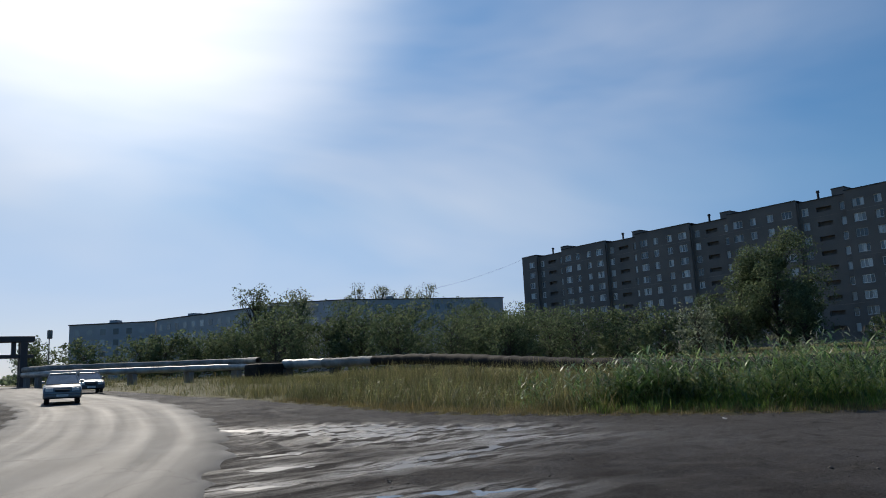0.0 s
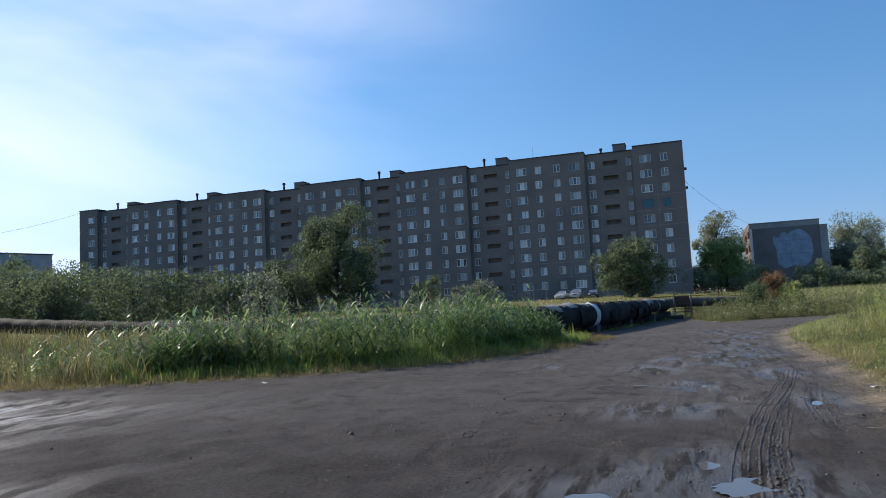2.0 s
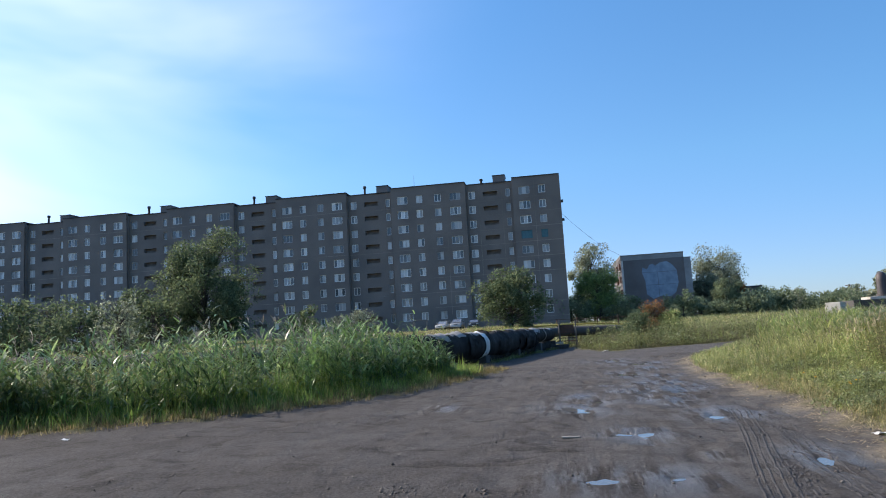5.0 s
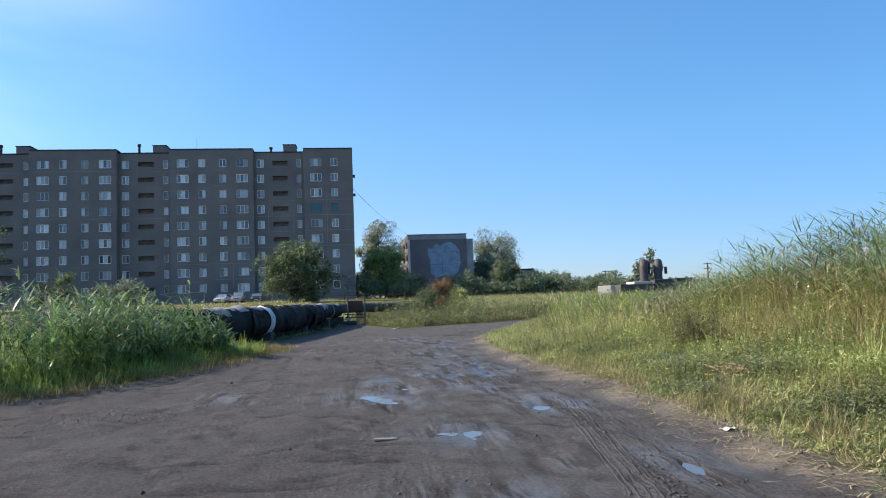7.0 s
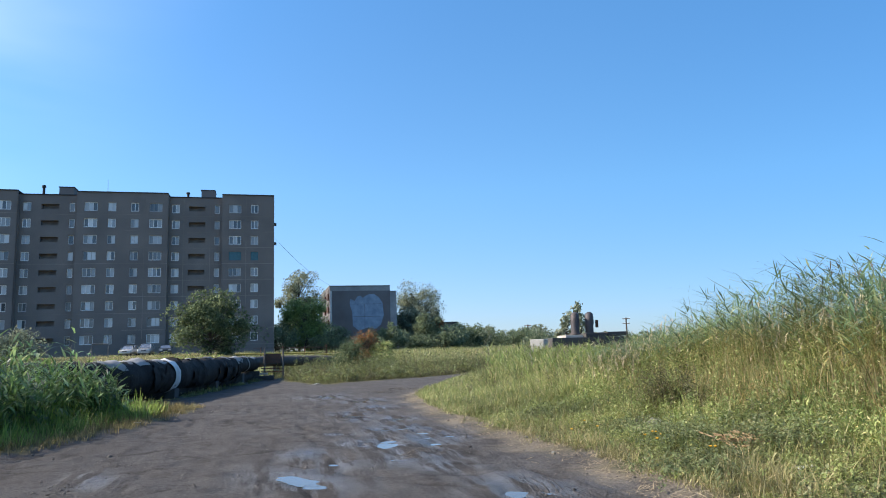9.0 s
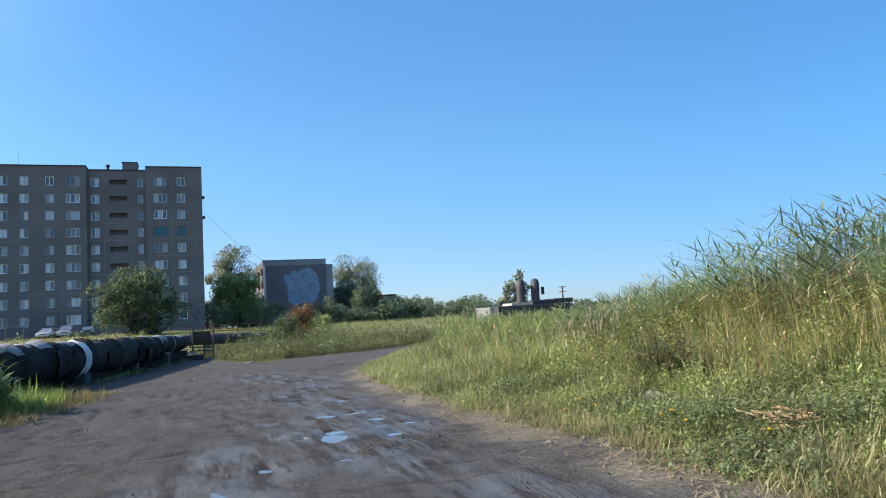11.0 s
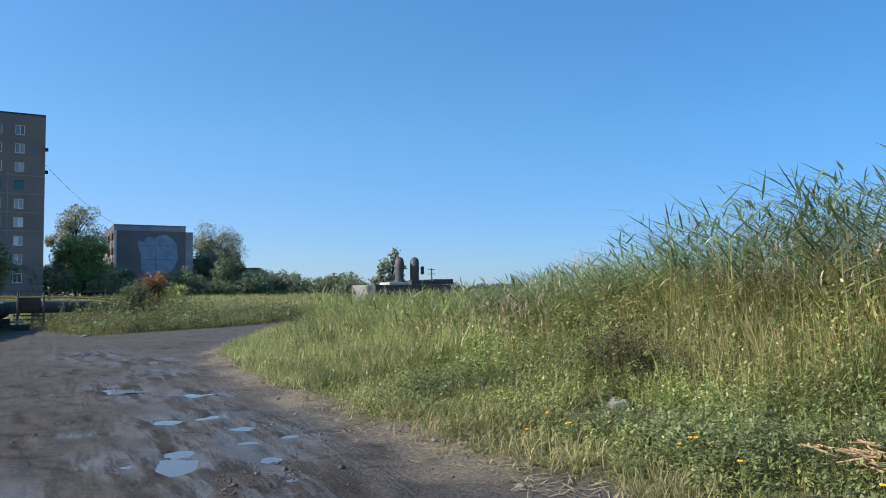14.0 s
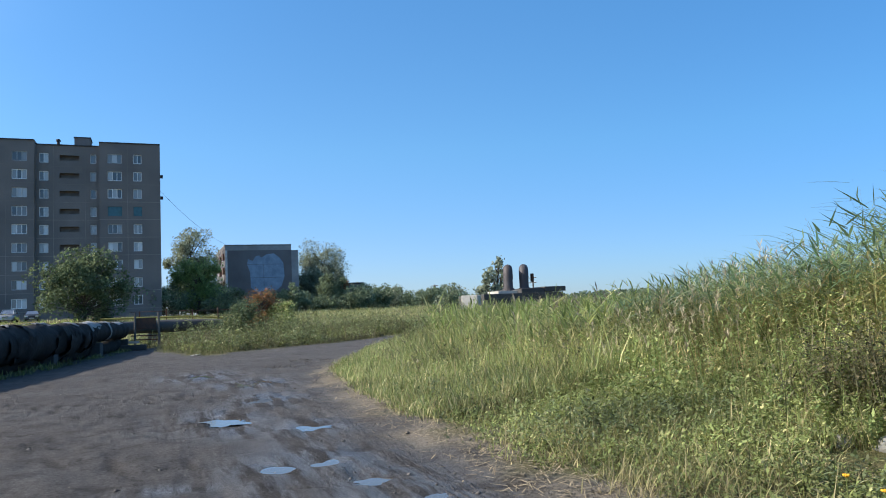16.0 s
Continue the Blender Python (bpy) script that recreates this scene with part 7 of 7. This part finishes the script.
tagged(fast_object("gravel", pts.reshape(-1, 3), (tri[None] + 6 * np.arange(len(gx_))[:, None, None]).reshape(-1, 3), M_CLOD), "scattered grit and small clods on the dirt", "gravel", kind="stuff")


def flower(x, y, h, seed):
    r = random.Random(seed)
    f = empty("flower", pose(x, y, ground_z(x, y) - 0.01), "small yellow wild flower on the bank", "flower", "yellow flowers")
    tip = (r.uniform(-0.03, 0.03), r.uniform(-0.03, 0.03), h)
    part("stem", rod((0, 0, 0), tip, 0.004, 0.003, 5), M_WEED, f)
    bm = bmesh.new()
    for k in range(8):
        a = k * math.pi / 4
        m = Matrix.Translation(tip) @ pose(0, 0, 0, r.uniform(-25, 25), 0, math.degrees(a)) @ pose(0.01, 0, 0.003, 0, -20, 0)
        bmesh.ops.create_icosphere(bm, subdivisions=1, radius=1, matrix=m @ Matrix.Diagonal((0.009, 0.006, 0.007, 1)))
    bmesh.ops.create_icosphere(bm, subdivisions=1, radius=0.01, matrix=Matrix.Translation(tip))
    part("head", bm, M_YELLOW, f)


fr = random.Random(8)
for cx, cy, n in ((10.15, -2.92, 3), (9.1, -3.35, 4), (8.6, -3.1, 1), (7.75, -3.2, 2)):
    for k in range(n):
        flower(cx + fr.gauss(0, 0.09), cy + fr.gauss(0, 0.09), fr.uniform(0.16, 0.28), fr.random())


def litter(x, y, s, seed, label, mat=M_WHITE):
    r = random.Random(seed)
    bm = bmesh.new()
    bmesh.ops.create_grid(bm, x_segments=5, y_segments=5, size=s / 2)
    for v in bm.verts:
        v.co.z = s * 0.16 * (noise.noise(v.co * 9 / s * 0.3 + Vector((seed, 1, 0))) + 0.4)
        v.co.x *= r.uniform(0.85, 1.15)
    made = bmesh.ops.extrude_face_region(bm, geom=bm.faces[:])
    bmesh.ops.translate(bm, verts=[g for g in made["geom"] if isinstance(g, bmesh.types.BMVert)], vec=(0, 0, 0.004))
    ob = part("litter", bm, mat, None)
    ob.matrix_world = pose(x, y, ground_z(x, y) + 0.01, r.uniform(-8, 8), 0, r.uniform(0, 180))
    tagged(ob, label, "litter", "litter")


for k, (x, y, s) in enumerate([(7.0, -3.6, 0.2), (34.4, -1.0, 0.3), (7.6, 8.9, 0.1), (5.2, -2.0, 0.12), (12.5, 5.7, 0.1), (6.9, -2.9, 0.1), (17.3, 3.9, 0.12)]):
    litter(x, y, s, k + 1, "crumpled white scrap of plastic on the ground")


plank = empty("plank", pose(5.98, 1.07, ground_z(5.98, 1.07) + 0.004, 0, 0, 82), "short pale wooden board lying on the dirt", "plank")
part("board", box(-0.11, -0.03, 0, 0.11, 0.03, 0.018, 0.004), M_STONE, plank)
for px_, py_, wide_, count in ((3.18, 2.56, 0.2, 170), (1.76, 2.6, 0.15, 120), (8.9, 4.15, 0.3, 260), (3.1, 1.81, 0.18, 110), (11.3, 3.3, 0.36, 220), (10.3, -0.45, 0.2, 170), (10.85, -0.85, 0.2, 150), (9.5, 3.45, 0.2, 120), (25.8, -2.7, 0.5, 200), (27.5, -3.6, 0.5, 200)):
    gx_, gy_ = rs.normal(px_, wide_, count), rs.normal(py_, wide_ * 0.6, count)
    size = np.exp(rs.normal(-4.9 if px_ < 20 else -4.2, 0.45, count))
    pts = oct_v[None] * size[:, None, None] * rs.uniform(0.6, 1.3, (count, 6, 1)) + np.column_stack([gx_, gy_, relief(gx_, gy_) + size * 0.25])[:, None]
    tagged(fast_object("gravel", pts.reshape(-1, 3), (tri[None] + 6 * np.arange(count)[:, None, None]).reshape(-1, 3), M_CLOD), "patch of coarse dark grit in a hollow of the dirt", "gravel", kind="stuff")

# tyre marks pressed into the mud: low ridges that wander along the way
M_MUD = material("wet_mud_ridges", (0.05, 0.042, 0.037), (0.03, 0.026, 0.023), 6.0, 0.7, bump=0.7, fine=45)
rt = np.random.default_rng(31)


def tyre_mark(points, offsets, width, height, label, gaps=0.25):
    """Broken ridges of mud beside one another, left by a tyre's tread."""
    line = dense(points, 0.05)
    t = np.gradient(line, axis=0)
    t /= np.linalg.norm(t, axis=1)[:, None]
    side = np.stack([-t[:, 1], t[:, 0]], 1)
    vs, qs, count = [], [], 0
    for off in offsets:
        wob = off + 0.012 * np.cumsum(rt.normal(0, 0.25, len(line))) * 0.3
        mid = line + side * wob[:, None]
        w = width * rt.uniform(0.5, 1.4, len(line))
        h = height * rt.uniform(0.3, 1.3, len(line))
        z = relief(mid[:, 0], mid[:, 1])
        rows = [np.column_stack([mid - side * w[:, None], z - 0.006]), np.column_stack([mid - side * w[:, None] * 0.35, z + h]),
                np.column_stack([mid + side * w[:, None] * 0.35, z + h * 0.8]), np.column_stack([mid + side * w[:, None], z - 0.006])]
        v = np.stack(rows, 1)
        keep = rt.uniform(0, 1, len(line) - 1) > gaps
        i = np.arange(len(line) - 1)[keep]
        for c in range(3):
            qs.append(np.stack([i * 4 + c, (i + 1) * 4 + c, (i + 1) * 4 + c + 1, i * 4 + c + 1], 1) + count)
        vs.append(v.reshape(-1, 3))
        count += 4 * len(line)
    tagged(fast_object("tyre_marks", np.concatenate(vs), np.concatenate(qs), M_MUD), label, "tyre marks", kind="stuff")


tyre_mark([(-1.7, 0.02), (0.9, -0.11), (3.14, -0.42), (5.8, -0.94), (8.2, -1.3)], (-0.13, -0.07, 0.0, 0.07, 0.13), 0.016, 0.007, "dark tyre tread pressed in the mud", 0.12)
tyre_mark([(-1.5, -0.24), (0.8, -0.28), (3.1, -0.62), (4.6, -0.85)], (-0.1, -0.05, -0.02, 0.03, 0.07), 0.02, 0.008, "churned dark mud beside the tyre tread", 0.6)
tyre_mark([(2.6, -0.98), (4.2, -1.08), (5.6, -1.3), (7.5, -1.5)], (-0.1, -0.04, 0.03, 0.1), 0.016, 0.006, "tyre tread in the soft edge of the way", 0.35)
tyre_mark([(8.5, -1.5), (10.4, -1.55), (12.4, -1.68), (16.5, -1.85), (19.5, -2.0)], (-0.1, -0.03, 0.04, 0.1), 0.014, 0.005, "tyre tread along the edge of the way", 0.45)
